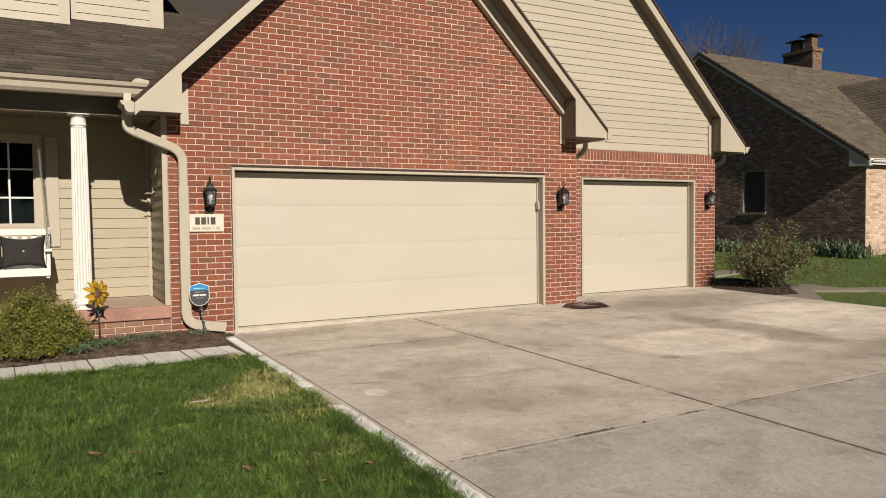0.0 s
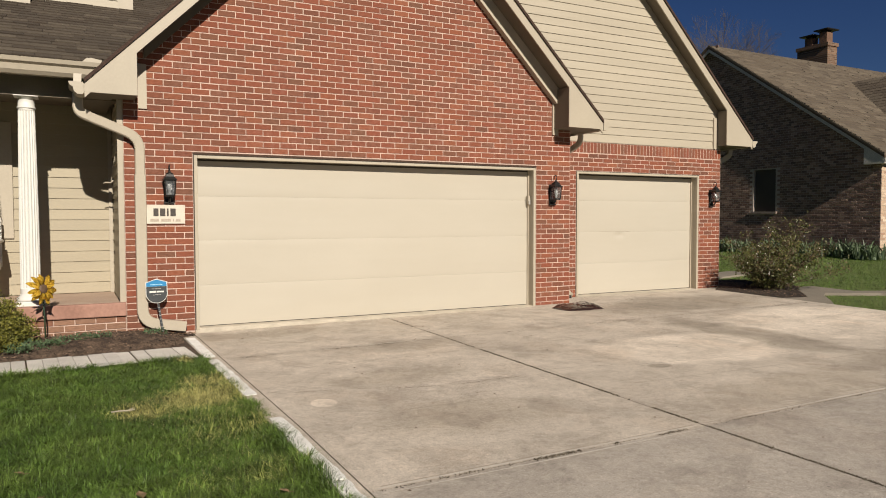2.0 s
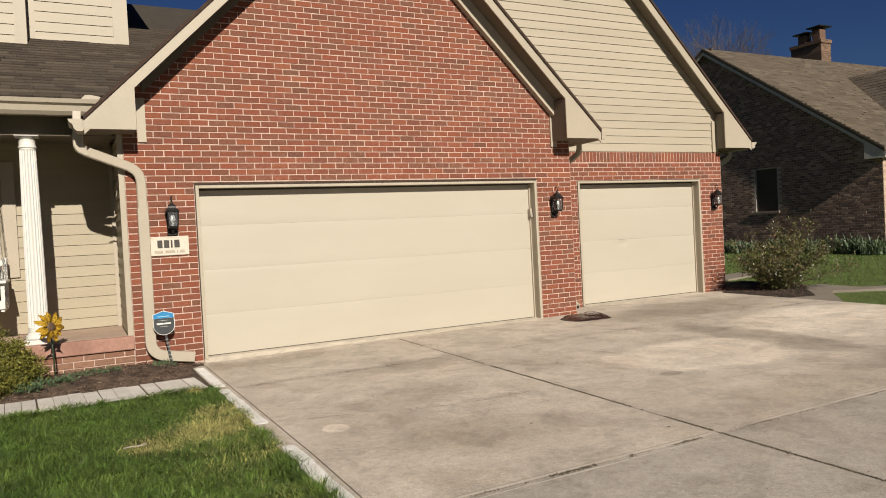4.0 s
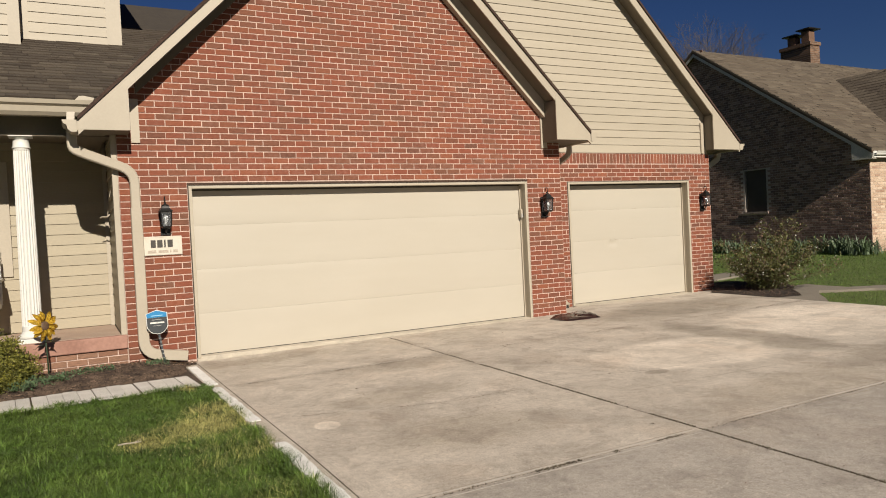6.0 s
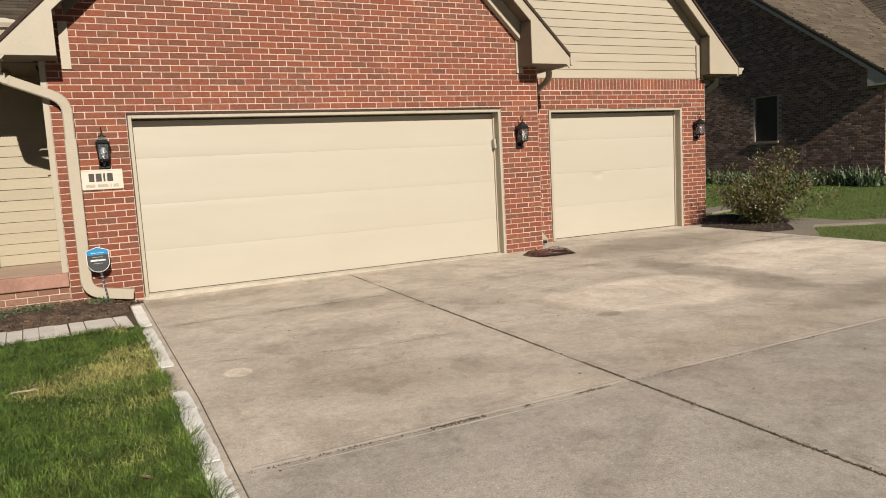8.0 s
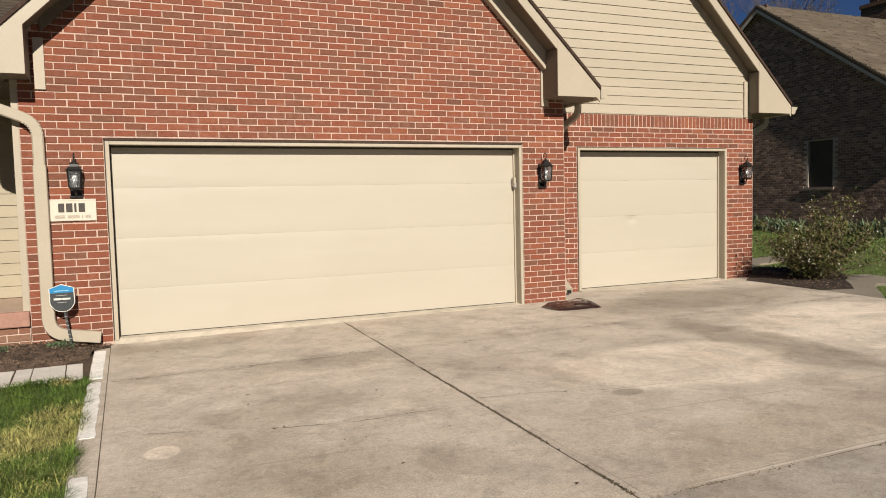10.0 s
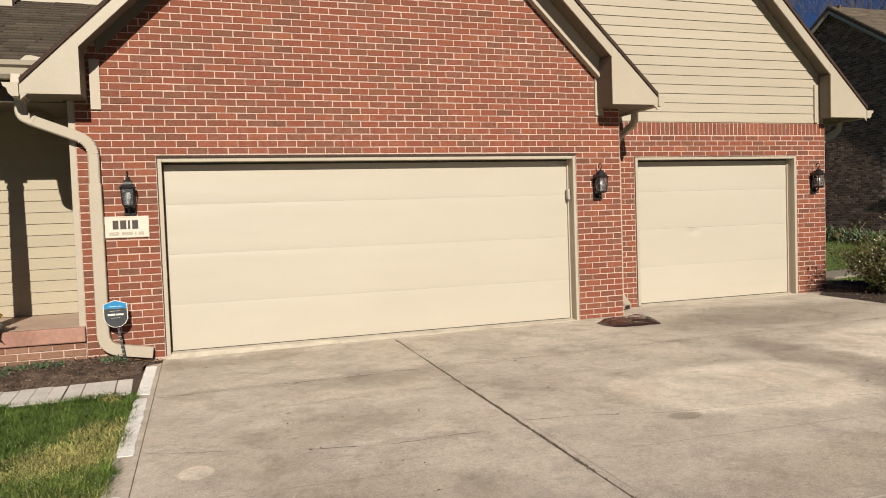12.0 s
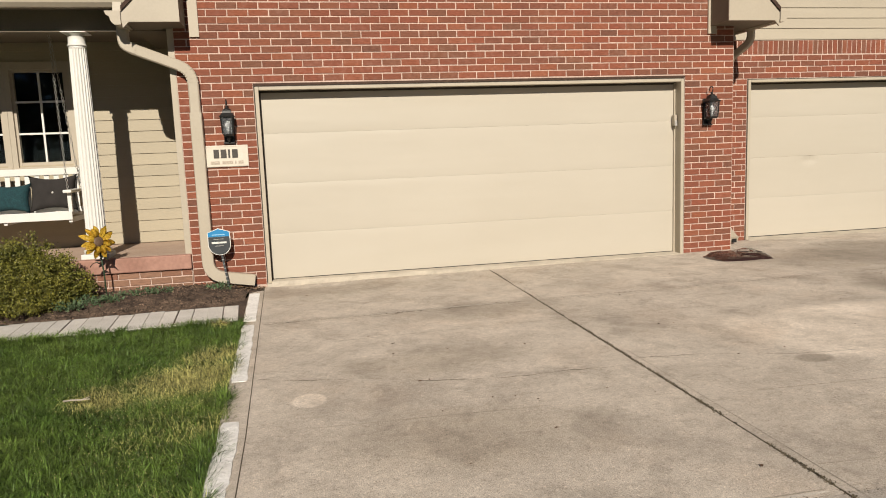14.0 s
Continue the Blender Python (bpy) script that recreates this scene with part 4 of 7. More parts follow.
sh = thing("shutter", "plain tan board beside the porch window", "shutter", (0, 0, 0))
part("board", boxes((-2.115, -1.968, PY - 0.045, PY - 0.019, 1.14, WZ1 + 0.06), bevel=0.004), M_CREAM, sh)


# ---- roofs ----
def rake(name, parent, x_tip, z_tip, x_top, z_top, y0, drop0, drop1, thick, material):
    bm = bmesh.new()
    prism(bm, [(x_tip, z_tip - drop0), (x_top, z_top - drop0), (x_top, z_top - drop1), (x_tip, z_tip - drop1)], "y", y0, y0 + thick)
    return part(name, bm, material, parent)


def shingles_on(parent, origin, along, up, width, height, clip, first, jit, exposure=0.14, tab=0.30):
    """Courses of tabs: origin at the eave, along the eave, up the slope; the first ones nearest the view are parts."""
    origin, along, up = Vector(origin), Vector(along).normalized(), Vector(up).normalized()
    nrm = along.cross(up).normalized()
    if nrm.z < 0:
        nrm = -nrm
    rng = random.Random(jit)
    spots = []
    for r in range(int(height / exposure)):
        a = -rng.uniform(0, tab)
        while a < width:
            w = rng.uniform(0.6, 1.25) * tab
            p, q = max(a, 0), min(a + w, width)
            a += w
            if q - p > 0.04 and clip(origin + along * (p + q) / 2 + up * r * exposure):
                spots.append((p, q - 0.004, r * exposure, rng.choice((0.006, 0.006, 0.012))))
    def corners(s):
        p, q, u, t = s
        lo, hi = u, u + exposure * 1.15
        return [origin + along * a + up * b + nrm * c for a, b, c in ((p, lo, 0.004), (q, lo, 0.004), (q, hi, 0.004), (p, hi, 0.004), (p, lo, 0.010 + t), (q, lo, 0.010 + t), (q, hi, 0.0045), (p, hi, 0.0045))]
    F = ((4, 5, 6, 7), (0, 1, 5, 4), (1, 2, 6, 5), (3, 0, 4, 7))
    spots.sort(key=first)
    for s in spots[:300]:
        me = bpy.data.meshes.new("shingle")
        me.from_pydata([tuple(c) for c in corners(s)], [], F)
        me.materials.append(M_SHINGLE)
        ob = new("shingle", me)
        ob.parent = parent
    verts, faces = [], []
    for s in spots[300:]:
        n = len(verts)
        verts += [tuple(c) for c in corners(s)]
        faces += [tuple(i + n for i in f) for f in F]
    if verts:
        mesh_object("shingle", verts, faces, M_SHINGLE_I, parent, kind="stuff")


main_roof = thing("roof_garage", "brown shingled gable roof with cream rake boards and boxed returns", "roof", kind="structure")
OV = -0.40
for side, xt in (("l", R1L), ("r", R1R)):
    bm = bmesh.new()
    prism(bm, [(xt, R1Z), (R1C, R1T), (R1C, R1T - 0.045), (xt, R1Z - 0.045)], "y", OV - 0.02, 8.2)
    part("shingle_sheet", bm, M_SHINGLE_I, main_roof)
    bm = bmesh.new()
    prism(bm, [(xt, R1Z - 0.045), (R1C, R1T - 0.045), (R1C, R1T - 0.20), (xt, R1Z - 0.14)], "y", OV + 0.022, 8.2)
    part("soffit", bm, M_CREAM_SHADED, main_roof)
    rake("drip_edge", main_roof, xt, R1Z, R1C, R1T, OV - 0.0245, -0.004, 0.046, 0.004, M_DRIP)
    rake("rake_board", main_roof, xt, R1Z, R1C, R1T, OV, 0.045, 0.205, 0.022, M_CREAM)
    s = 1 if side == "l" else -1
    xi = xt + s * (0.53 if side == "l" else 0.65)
    # the box body takes the shade-toned cream, only its front face the lit cream
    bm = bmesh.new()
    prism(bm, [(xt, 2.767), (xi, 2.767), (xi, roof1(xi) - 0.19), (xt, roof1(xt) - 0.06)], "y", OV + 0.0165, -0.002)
    part("eave_return", bm, M_CREAM_SHADED, main_roof)
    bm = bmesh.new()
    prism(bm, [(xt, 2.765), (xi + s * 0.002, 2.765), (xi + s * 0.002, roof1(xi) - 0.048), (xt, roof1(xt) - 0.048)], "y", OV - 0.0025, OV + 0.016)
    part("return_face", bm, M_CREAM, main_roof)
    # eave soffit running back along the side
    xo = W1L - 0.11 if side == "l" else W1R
    part("eave_soffit", boxes((min(xt, xo), max(xt, xo), 0.0, 8.0, 2.767, 2.80)), M_CREAM_SHADED, main_roof)
    part("fascia", boxes((xt - 0.012, xt + 0.012, OV + 0.024, 0.02 if side == "l" else 8.0, 2.757, R1Z - 0.05)), M_CREAM, main_roof)
    # frieze: upright board at the return, narrow board up the rake
    if side == "l":
        part("frieze_board", boxes((-0.605, -0.508, -0.022, -0.001, 2.678, 3.20)), M_CREAM, main_roof)
    else:
        part("frieze_board", boxes((5.342, 5.45, -0.022, -0.001, 2.68, 3.215)), M_CREAM, main_roof)
        part("frieze_board", boxes((5.41, 5.45, -0.04, -0.0225, 2.768, 3.33)), M_CREAM, main_roof)
    xf = -0.53 if side == "l" else 5.395
    bm = bmesh.new()
    low, deep = (0.29, 0.02) if side == "l" else (0.405, 0.10)
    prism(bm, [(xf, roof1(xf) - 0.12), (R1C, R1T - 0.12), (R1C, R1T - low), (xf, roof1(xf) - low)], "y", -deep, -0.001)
    # the left frieze is coloured as shaded, the right one as lit
    part("rake_frieze", bm, M_CREAM_SHADED if side == "l" else M_CREAM, main_roof)

roof_2 = thing("roof_garage_side_bay", "brown shingled gable roof of the set-back bay with cream rake", "roof", kind="structure")
bm = bmesh.new()
prism(bm, [(R2R, R2Z), (R2C, R2T), (R2C, R2T - 0.045), (R2R, R2Z - 0.045)], "y", R2Y - 0.02, 8.2)
part("shingle_sheet", bm, M_SHINGLE_I, roof_2)
bm = bmesh.new()
prism(bm, [(R2C, R2T), (3.3, roof2(3.3)), (3.3, roof2(3.3) - 0.045), (R2C, R2T - 0.045)], "y", R2Y - 0.02, 8.2)
part("shingle_sheet", bm, M_SHINGLE_I, roof_2)
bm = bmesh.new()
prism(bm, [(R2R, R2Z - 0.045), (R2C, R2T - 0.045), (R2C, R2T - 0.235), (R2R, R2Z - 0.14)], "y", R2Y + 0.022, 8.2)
part("soffit", bm, M_CREAM_SHADED, roof_2)
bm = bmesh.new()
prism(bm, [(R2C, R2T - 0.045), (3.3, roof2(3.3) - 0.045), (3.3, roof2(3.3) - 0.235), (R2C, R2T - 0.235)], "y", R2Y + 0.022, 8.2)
part("soffit", bm, M_CREAM_SHADED, roof_2)
rake("drip_edge", roof_2, R2R, R2Z, R2C, R2T, R2Y - 0.0245, -0.004, 0.046, 0.004, M_DRIP)
rake("rake_board", roof_2, R2R, R2Z, R2C, R2T, R2Y, 0.045, 0.225, 0.022, M_CREAM)
rake("rake_board", roof_2, 3.3, roof2(3.3), R2C, R2T, R2Y, 0.045, 0.225, 0.022, M_CREAM)
bm = bmesh.new()
prism(bm, [(R2R, 2.769), (9.728, 2.769), (9.728, roof2(9.728) - 0.22), (R2R, R2Z - 0.06)], "y", R2Y + 0.0165, W2Y - 0.022)
part("eave_return", bm, M_CREAM_SHADED, roof_2)
bm = bmesh.new()
prism(bm, [(R2R, 2.767), (9.724, 2.767), (9.724, roof2(9.724) - 0.048), (R2R, R2Z - 0.048)], "y", R2Y - 0.0025, R2Y + 0.016)
part("return_face", bm, M_CREAM, roof_2)
part("eave_soffit", boxes((W2R, R2R, W2Y, 8.0, 2.769, 2.80)), M_CREAM_SHADED, roof_2)
part("fascia", boxes((R2R - 0.012, R2R + 0.012, R2Y + 0.024, 8.0, 2.759, R2Z - 0.05)), M_CREAM, roof_2)

# porch roof with its eave, header and ceiling
PP = 0.50
PE_Y, PE_Z = -0.13, 3.14


def porch_roof_z(y):
    return PE_Z + PP * (y - PE_Y)


porch_roof = thing("roof_porch", "weathered brown shingle roof over the porch", "roof", kind="structure")



def valley_x(y):
    return R1L + (porch_roof_z(y) - R1Z) / PITCH


bm = bmesh.new()
plan = [(-7.5, PE_Y), (valley_x(PE_Y) - 0.02, PE_Y), (valley_x(6.0) - 0.02, 6.0), (-7.5, 6.0)]
lo = [bm.verts.new((x, y, porch_roof_z(y) - 0.14)) for x, y in plan]
hi = [bm.verts.new((x, y, porch_roof_z(y))) for x, y in plan]
bm.faces.new(lo[::-1]), bm.faces.new(hi)
for i in range(4):
    bm.faces.new((lo[i], lo[(i + 1) % 4], hi[(i + 1) % 4], hi[i]))
part("deck", bm, M_FELT, porch_roof)
bm = bmesh.new()
prism(bm, [(6.0, porch_roof_z(6.0)), (8.3, porch_roof_z(6.0) - 1.4), (8.3, porch_roof_z(6.0) - 1.55), (6.0, porch_roof_z(6.0) - 0.14)], "x", -7.5, 2.2)
part("rear_slope", bm, M_FELT, porch_roof)
up = Vector((0, 1, PP)).normalized()


def above_garage(p):
    return p.z > roof1(p.x) - 0.12 if p.x > R1L else True


shingles_on(porch_roof, (-5.2, PE_Y - 0.015, PE_Z), (1, 0, 0), (0, 1, PP), 6.2, 4.6, above_garage, lambda s: s[2] + abs(s[0] - 3.2) * 0.35, 5)
part("fascia", boxes((-7.5, -1.17, PE_Y - 0.012, PE_Y + 0.012, 2.96, PE_Z - 0.012)), M_CREAM, porch_roof)
header = thing("porch_beam", "cream beam carried by the porch column, darkened as in shade", "beam", kind="structure")
# beam and ceiling carry the porch shade in their colour
part("beam", boxes((-7.2, -0.82, 0.10, 0.33, 2.758, 3.04)), M_CREAM_SHADED, header)
tagged(part("ceiling_porch", boxes((-7.2, -1.17, -0.118, 0.10, 2.97, 3.0), (-7.2, -0.82, 0.33, PY, 2.85, 2.89)), M_CREAM_SHADED), "cream porch ceiling, its shade painted into the colour", "ceiling", kind="structure")

# dormer on the porch roof
dormer = thing("dormer", "cream sided dormer standing on the porch roof", "dormer", kind="structure")
part("body", boxes((-4.6, -1.76, 2.20, 5.0, 4.0, 6.1), (-1.76, -0.45, 2.52, 5.0, 4.2, 6.1)), M_CREAM, dormer)
for x0, x1, y in ((-4.5, -1.86, 2.20), (-1.66, -0.65, 2.52)):
    zb = porch_roof_z(y)
    for k in range(12):
        lap_board("siding_board", x0, x1, zb - 0.02 + k * 0.145, zb + 0.125 + k * 0.145, y - 0.004, "x", dormer, M_SIDING)
part("corner_board", boxes((-1.90, -1.755, 2.17, 2.197, 4.2, 6.1)), M_CREAM, dormer)
part("corner_board", boxes((-0.65, -0.445, 2.49, 2.517, 4.35, 6.1)), M_CREAM, dormer)
bm = bmesh.new()
prism(bm, [(1.9, 6.1), (5.2, 6.6), (5.2, 6.72), (1.9, 6.2)], "x", -4.9, -0.15)
part("roof", bm, M_FELT, dormer)


# ---- gutters and downspouts ----
GUT = [(0.0, 0.0), (0.0, -0.11), (0.05, -0.11), (0.075, -0.085), (0.085, -0.045), (0.11, -0.03), (0.12, 0.0), (0.108, 0.0), (0.10, -0.022), (0.012, -0.1), (0.012, 0.0)]


def gutter(name, axis, a, b, at, z, sign, label, size=1.0):
    g = thing(name, label, "gutter")
    prof = [(p * size, q * size) for p, q in GUT]
    bm = bmesh.new()
    if axis == "y":
        prism(bm, [(at + sign * p, z + q) for p, q in prof], "y", a, b)
    else:
        prism(bm, [(at + sign * p, z + q) for p, q in prof], "x", a, b)
    part("trough", bm, M_CREAM, g)
    cap = [(at + sign * p, z + q) for p, q in prof[:7]]
    for e in (a, b):
        bm = bmesh.new()
        prism(bm, cap, axis, e - 0.004, e + 0.004)
        part("end_cap", bm, M_CREAM, g)
    return g


gutter("gutter", "y", OV + 0.002, 0.0, R1L - 0.0125, 2.87, -1, "cream metal gutter at the garage eave beside the porch", 1.2)
gutter("gutter", "y", OV + 0.002, 8.0, R1R + 0.0125, 2.87, 1, "cream metal gutter between the two garage gables", 1.1)
gutter("gutter", "y", R2Y + 0.002, 8.0, R2R + 0.0125, 2.88, 1, "cream metal gutter at the far garage eave", 1.1)
pg = gutter("gutter", "x", -7.5, -1.0, PE_Y - 0.0125, 3.105, -1, "cream metal gutter along the porch roof", 1.5)
bm = bmesh.new()
prism(bm, [(-1.20, 3.10), (-1.01, 3.085), (-0.985, 3.145), (-1.09, 3.165), (-1.14, 3.16)], "y", PE_Y - 0.13, PE_Y - 0.03)
part("splash_guard", bm, M_CREAM, pg)
bm = bmesh.new()
sweep(bm, [(-1.23, -0.22, 3.01), (-1.24, -0.25, 2.86)], [(-0.04, -0.03), (0.04, -0.03), (0.04, 0.03), (-0.04, 0.03)], (1, 0, 0))
part("short_drop", bm, M_CREAM, pg)


def downspout(label, runs, w=0.06, d=0.04):
    ds = thing("downspout", label, "downspout")
    rr = 0.012
    prof = [(-w, -d + rr), (-w + rr, -d), (w - rr, -d), (w, -d + rr), (w, d - rr), (w - rr, d), (-w + rr, d), (-w, d - rr)]
    turned = [(q, p) for p, q in prof][::-1]
    for name, path, side in runs:
        bm = bmesh.new()
        sweep(bm, path, turned if side == (0.0, 1, 0) else prof, side)
        part(name, bm, M_CREAM, ds)
    return ds


def bend(points, n=5, r=0.14):
    """Round the inner corners of a path."""
    pts = [Vector(p) for p in points]
    out = [pts[0]]
    for a, b, c in zip(pts, pts[1:], pts[2:]):
        p, q = b + (a - b).normalized() * r, b + (c - b).normalized() * r
        for i in range(n + 1):
            f = i / n
            out.append(p * (1 - f) ** 2 + b * 2 * f * (1 - f) + q * f * f)
    return out + [pts[-1]]


ds = downspout("cream metal downspout bent across to the brick corner", [
    ("outlet", bend([(-1.235, -0.10, 2.78), (-1.235, -0.10, 2.585), (-1.12, -0.095, 2.54)], 4, 0.06), (0.0, 1, 0)),
    ("offset", bend([(-1.17, -0.095, 2.555), (-0.60, -0.055, 2.335), (-0.60, -0.055, 1.9)], 6, 0.15), (0.0, 1, 0)),
], 0.054, 0.04)
# pressed ribs round the elbow
for f in (0.15, 0.3, 0.45, 0.6, 0.75, 0.9):
    e0, e1, e2 = Vector((-0.74, -0.064, 2.389)), Vector((-0.60, -0.055, 2.335)), Vector((-0.60, -0.055, 2.185))
    c = e0 * (1 - f) ** 2 + e1 * 2 * f * (1 - f) + e2 * f * f
    d = ((e1 - e0) * (1 - f) + (e2 - e1) * f).normalized() * 0.006
    bm = bmesh.new()
    sweep(bm, [c - d, c + d], [(-0.042, -0.056), (0.042, -0.056), (0.042, 0.056), (-0.042, 0.056)], (0.0, 1, 0))
    part("rib", bm, M_CREAM, ds)
bm = bmesh.new()
sweep(bm, bend([(-0.60, -0.055, 1.9), (-0.60, -0.055, 0.16), (-0.12, -0.075, 0.085)], 6, 0.17), [(-0.04, -0.055), (-0.028, -0.062), (0.028, -0.062), (0.04, -0.055), (0.04, 0.055), (0.028, 0.062), (-0.028, 0.062), (-0.04, 0.055)], (0, 1, 0))
part("pipe", bm, M_CREAM, ds)
# black plate stands in for the shade inside the pipe end
bm = bmesh.new()
box(bm, -0.121, -0.115, -0.105, -0.045, 0.040, 0.132)
part("dark_mouth", bm, M_BLACK, ds)
for z in (1.62,):
    part("strap", boxes((-0.6635, -0.5365, -0.0965, -0.0, z, z + 0.006)), M_CREAM, ds)

ds2 = downspout("cream metal downspout tucked into the corner between the garage bays", [
    ("outlet", bend([(6.10, 0.25, 2.80), (6.10, 0.25, 2.62), (6.03, 0.58, 2.46), (6.03, 0.63, 2.3)], 5, 0.09), (0.7, 0.7, 0)),
    ("pipe", bend([(6.03, 0.64, 2.3), (6.03, 0.64, 0.22), (6.01, 0.40, 0.10)], 5, 0.1), (1, 0, 0)),
])
# the dark hollow of the outlet, again as a black plate
part("dark_mouth", boxes((5.975, 6.04, 0.386, 0.396, 0.060, 0.110)), M_BLACK, ds2)
downspout("cream metal downspout elbow at the far garage corner", [
    ("outlet", bend([(10.50, 1.05, 2.80), (10.50, 1.05, 2.66), (9.93, 1.05, 2.38), (9.93, 1.05, 0.2)], 5, 0.08), (0.0, 1, 0)),
])


# ---- garage doors ----
def garage_door(name, x0, x1, yf, z0, top, joints, label, dent=None):
    """A sectional door in a trimmed opening; joints are the heights between sections."""
    d = thing(name, label, "garage door", kind="structure")
    yd = yf + 0.16
    a, b = x0 + 0.05, x1 - 0.05
    zs = [z0 + 0.015] + joints + [top - 0.02]
    for i, (p, q) in enumerate(zip(zs, zs[1:])):
        bm = bmesh.new()
        nx, nz = (40, 28) if dent and dent[2] == i else (6, 28)
        grid = [[bm.verts.new((a + (b - a) * k / nx, yd - 0.004 * (1 - abs(2 * j / nz - 1) ** 5), p + 0.0005 + (q - p - 0.0010) * j / nz)) for k in range(nx + 1)] for j in range(nz + 1)]
        for j in range(nz):
            for k in range(nx):
                bm.faces.new((grid[j][k], grid[j][k + 1], grid[j + 1][k + 1], grid[j + 1][k]))
        if dent and dent[2] == i:
            for v in bm.verts:
                r2 = ((v.co.x - dent[0]) / 0.10) ** 2 + ((v.co.z - dent[1]) / 0.06) ** 2
                v.co.y += 0.018 * math.exp(-r2)
        edge = [e for e in bm.edges if e.is_boundary]
        ret = bmesh.ops.extrude_edge_only(bm, edges=edge)
        for v in [g for g in ret["geom"] if isinstance(g, bmesh.types.BMVert)]:
            v.co.y += 0.04
            v.co.z += 0.002 if v.co.z < (p + q) / 2 else -0.002
        part("door_section", bm, M_DOOR, d)
    part("bottom_seal", boxes((a, b, yd + 0.004, yd + 0.04, z0 + 0.004, z0 + 0.018)), M_BLACK, d)
    # face trim on the brick edge, then the deep jamb and head
    t, hd, ca = 0.052, 0.036, 0.011
    for p, q in ((x0 + 0.001, x0 + ca), (x1 - ca, x1 - 0.001)):
        part("sealant", boxes((p, q, yf + 0.006, yf + 0.05, z0 - 0.01, top - 0.001)), M_RUBBER, d)
    part("sealant", boxes((x0 + ca + 0.001, x1 - ca - 0.001, yf + 0.006, yf + 0.05, top - ca, top - 0.001)), M_RUBBER, d)
    part("face_trim", boxes((x0 + ca + 0.001, x0 + t, yf - 0.010, yf + 0.05, z0 - 0.01, top - ca - 0.001), bevel=0.004), M_TRIM, d)
    part("face_trim", boxes((x1 - t, x1 - ca - 0.001, yf - 0.010, yf + 0.05, z0 - 0.01, top - ca - 0.001), bevel=0.004), M_TRIM, d)
    part("face_trim", boxes((x0 + t + 0.001, x1 - t - 0.001, yf - 0.010, yf + 0.05, top - ca - hd, top - ca - 0.001), bevel=0.004), M_TRIM, d)
    part("jamb", boxes((x0 + 0.002, x0 + t - 0.003, yf + 0.0505, yd + 0.06, z0 - 0.01, top)), M_TRIM, d)
    part("jamb", boxes((x1 - t + 0.003, x1 - 0.002, yf + 0.0505, yd + 0.06, z0 - 0.01, top)), M_TRIM, d)
    part("head_jamb", boxes((x0 + t, x1 - t, yf + 0.0505, yd + 0.06, top - ca - hd + 0.003, top)), M_TRIM, d)
    part("weather_strip", boxes((x0 + t - 0.0025, x0 + t + 0.014, yd - 0.03, yd - 0.003, z0, top - 0.05)), M_RUBBER, d)
    part("weather_strip", boxes((x1 - t - 0.014, x1 - t + 0.0025, yd - 0.03, yd - 0.003, z0, top - 0.05)), M_TRIM, d)
    part("weather_strip", boxes((x0 + t + 0.015, x1 - t - 0.015, yd - 0.03, yd - 0.003, top - 0.066, top - 0.0475)), M_RUBBER, d)
    return d


garage_door("door_1", 0.0, DOOR_W, 0.0, 0.03, DOOR_H, [0.555, 1.115, 1.665], "wide cream sectional garage door, closed")
garage_door("door_2", S0, S1, W2Y, 0.040, SH, [0.590, 1.147, 1.70], "single cream sectional garage door with a small dent, closed", dent=(7.467, 1.085, 1))
kp = thing("door_keypad", "small cream keypad box on the garage door jamb", "keypad")
part("housing", boxes((4.958, 4.995, 0.075, 0.14, 1.605, 1.735), bevel=0.008), M_CREAM, kp)
part("flap", boxes((4.961, 4.992, 0.064, 0.0745, 1.60, 1.665), bevel=0.004), M_STEEL, kp)
sill = thing("door_threshold", "pale worn concrete lip under the garage doors", "threshold", kind="structure")


def worn_lip(x0, x1, yf, yb, zt, zf, seed):
    """A low lip of concrete with a broken front edge."""
    n = int((x1 - x0) / 0.035)
    rows = []
    for i in range(n + 1):
        x = x0 + (x1 - x0) * i / n
        y = yf + 0.030 * noise.noise((x * 2.2, seed, 1)) + 0.014 * noise.noise((x * 11, seed, 5)) + 0.006 * noise.noise((x * 30, seed, 8))
        z = zf + ground(x, yf)
        rows.append([(x, y, z - 0.03), (x, y, z), (x, min(y + 0.07, yb - 0.01), zt - 0.004), (x, yb, zt)])
    verts = [v for r in rows for v in r]
    faces = [(4 * i + k, 4 * i + 4 + k, 4 * i + 5 + k, 4 * i + 1 + k) for i in range(n) for k in range(3)]
    mesh_object("lip", verts, faces, M_LIP, sill)


worn_lip(0.003, DOOR_W - 0.003, -0.045, 0.20, 0.038, 0.004, 2.0)
worn_lip(S0 + 0.003, S1 - 0.003, W2Y - 0.15, W2Y + 0.20, 0.046, -0.022, 6.0)
# the strip before the set-back door, falling a little to its sill
bm = bmesh.new()
lo = [bm.verts.new(p) for p in ((W1R + 0.01, 0.161, -0.08), (9.148, 0.161, -0.08), (9.79, W2Y - 0.01, -0.08), (W1R + 0.01, W2Y - 0.01, -0.08))]
hi = [bm.verts.new(p) for p in ((W1R + 0.01, 0.161, ground(W1R, 0.16)), (9.148, 0.161, ground(9.15, 0.16)), (9.79, W2Y - 0.01, 0.046), (W1R + 0.01, W2Y - 0.01, 0.032))]
bm.faces.new(hi)
for i in range(4):
    bm.faces.new((lo[i], lo[(i + 1) % 4], hi[(i + 1) % 4], hi[i]))
part("apron", bm, M_CONC, sill)


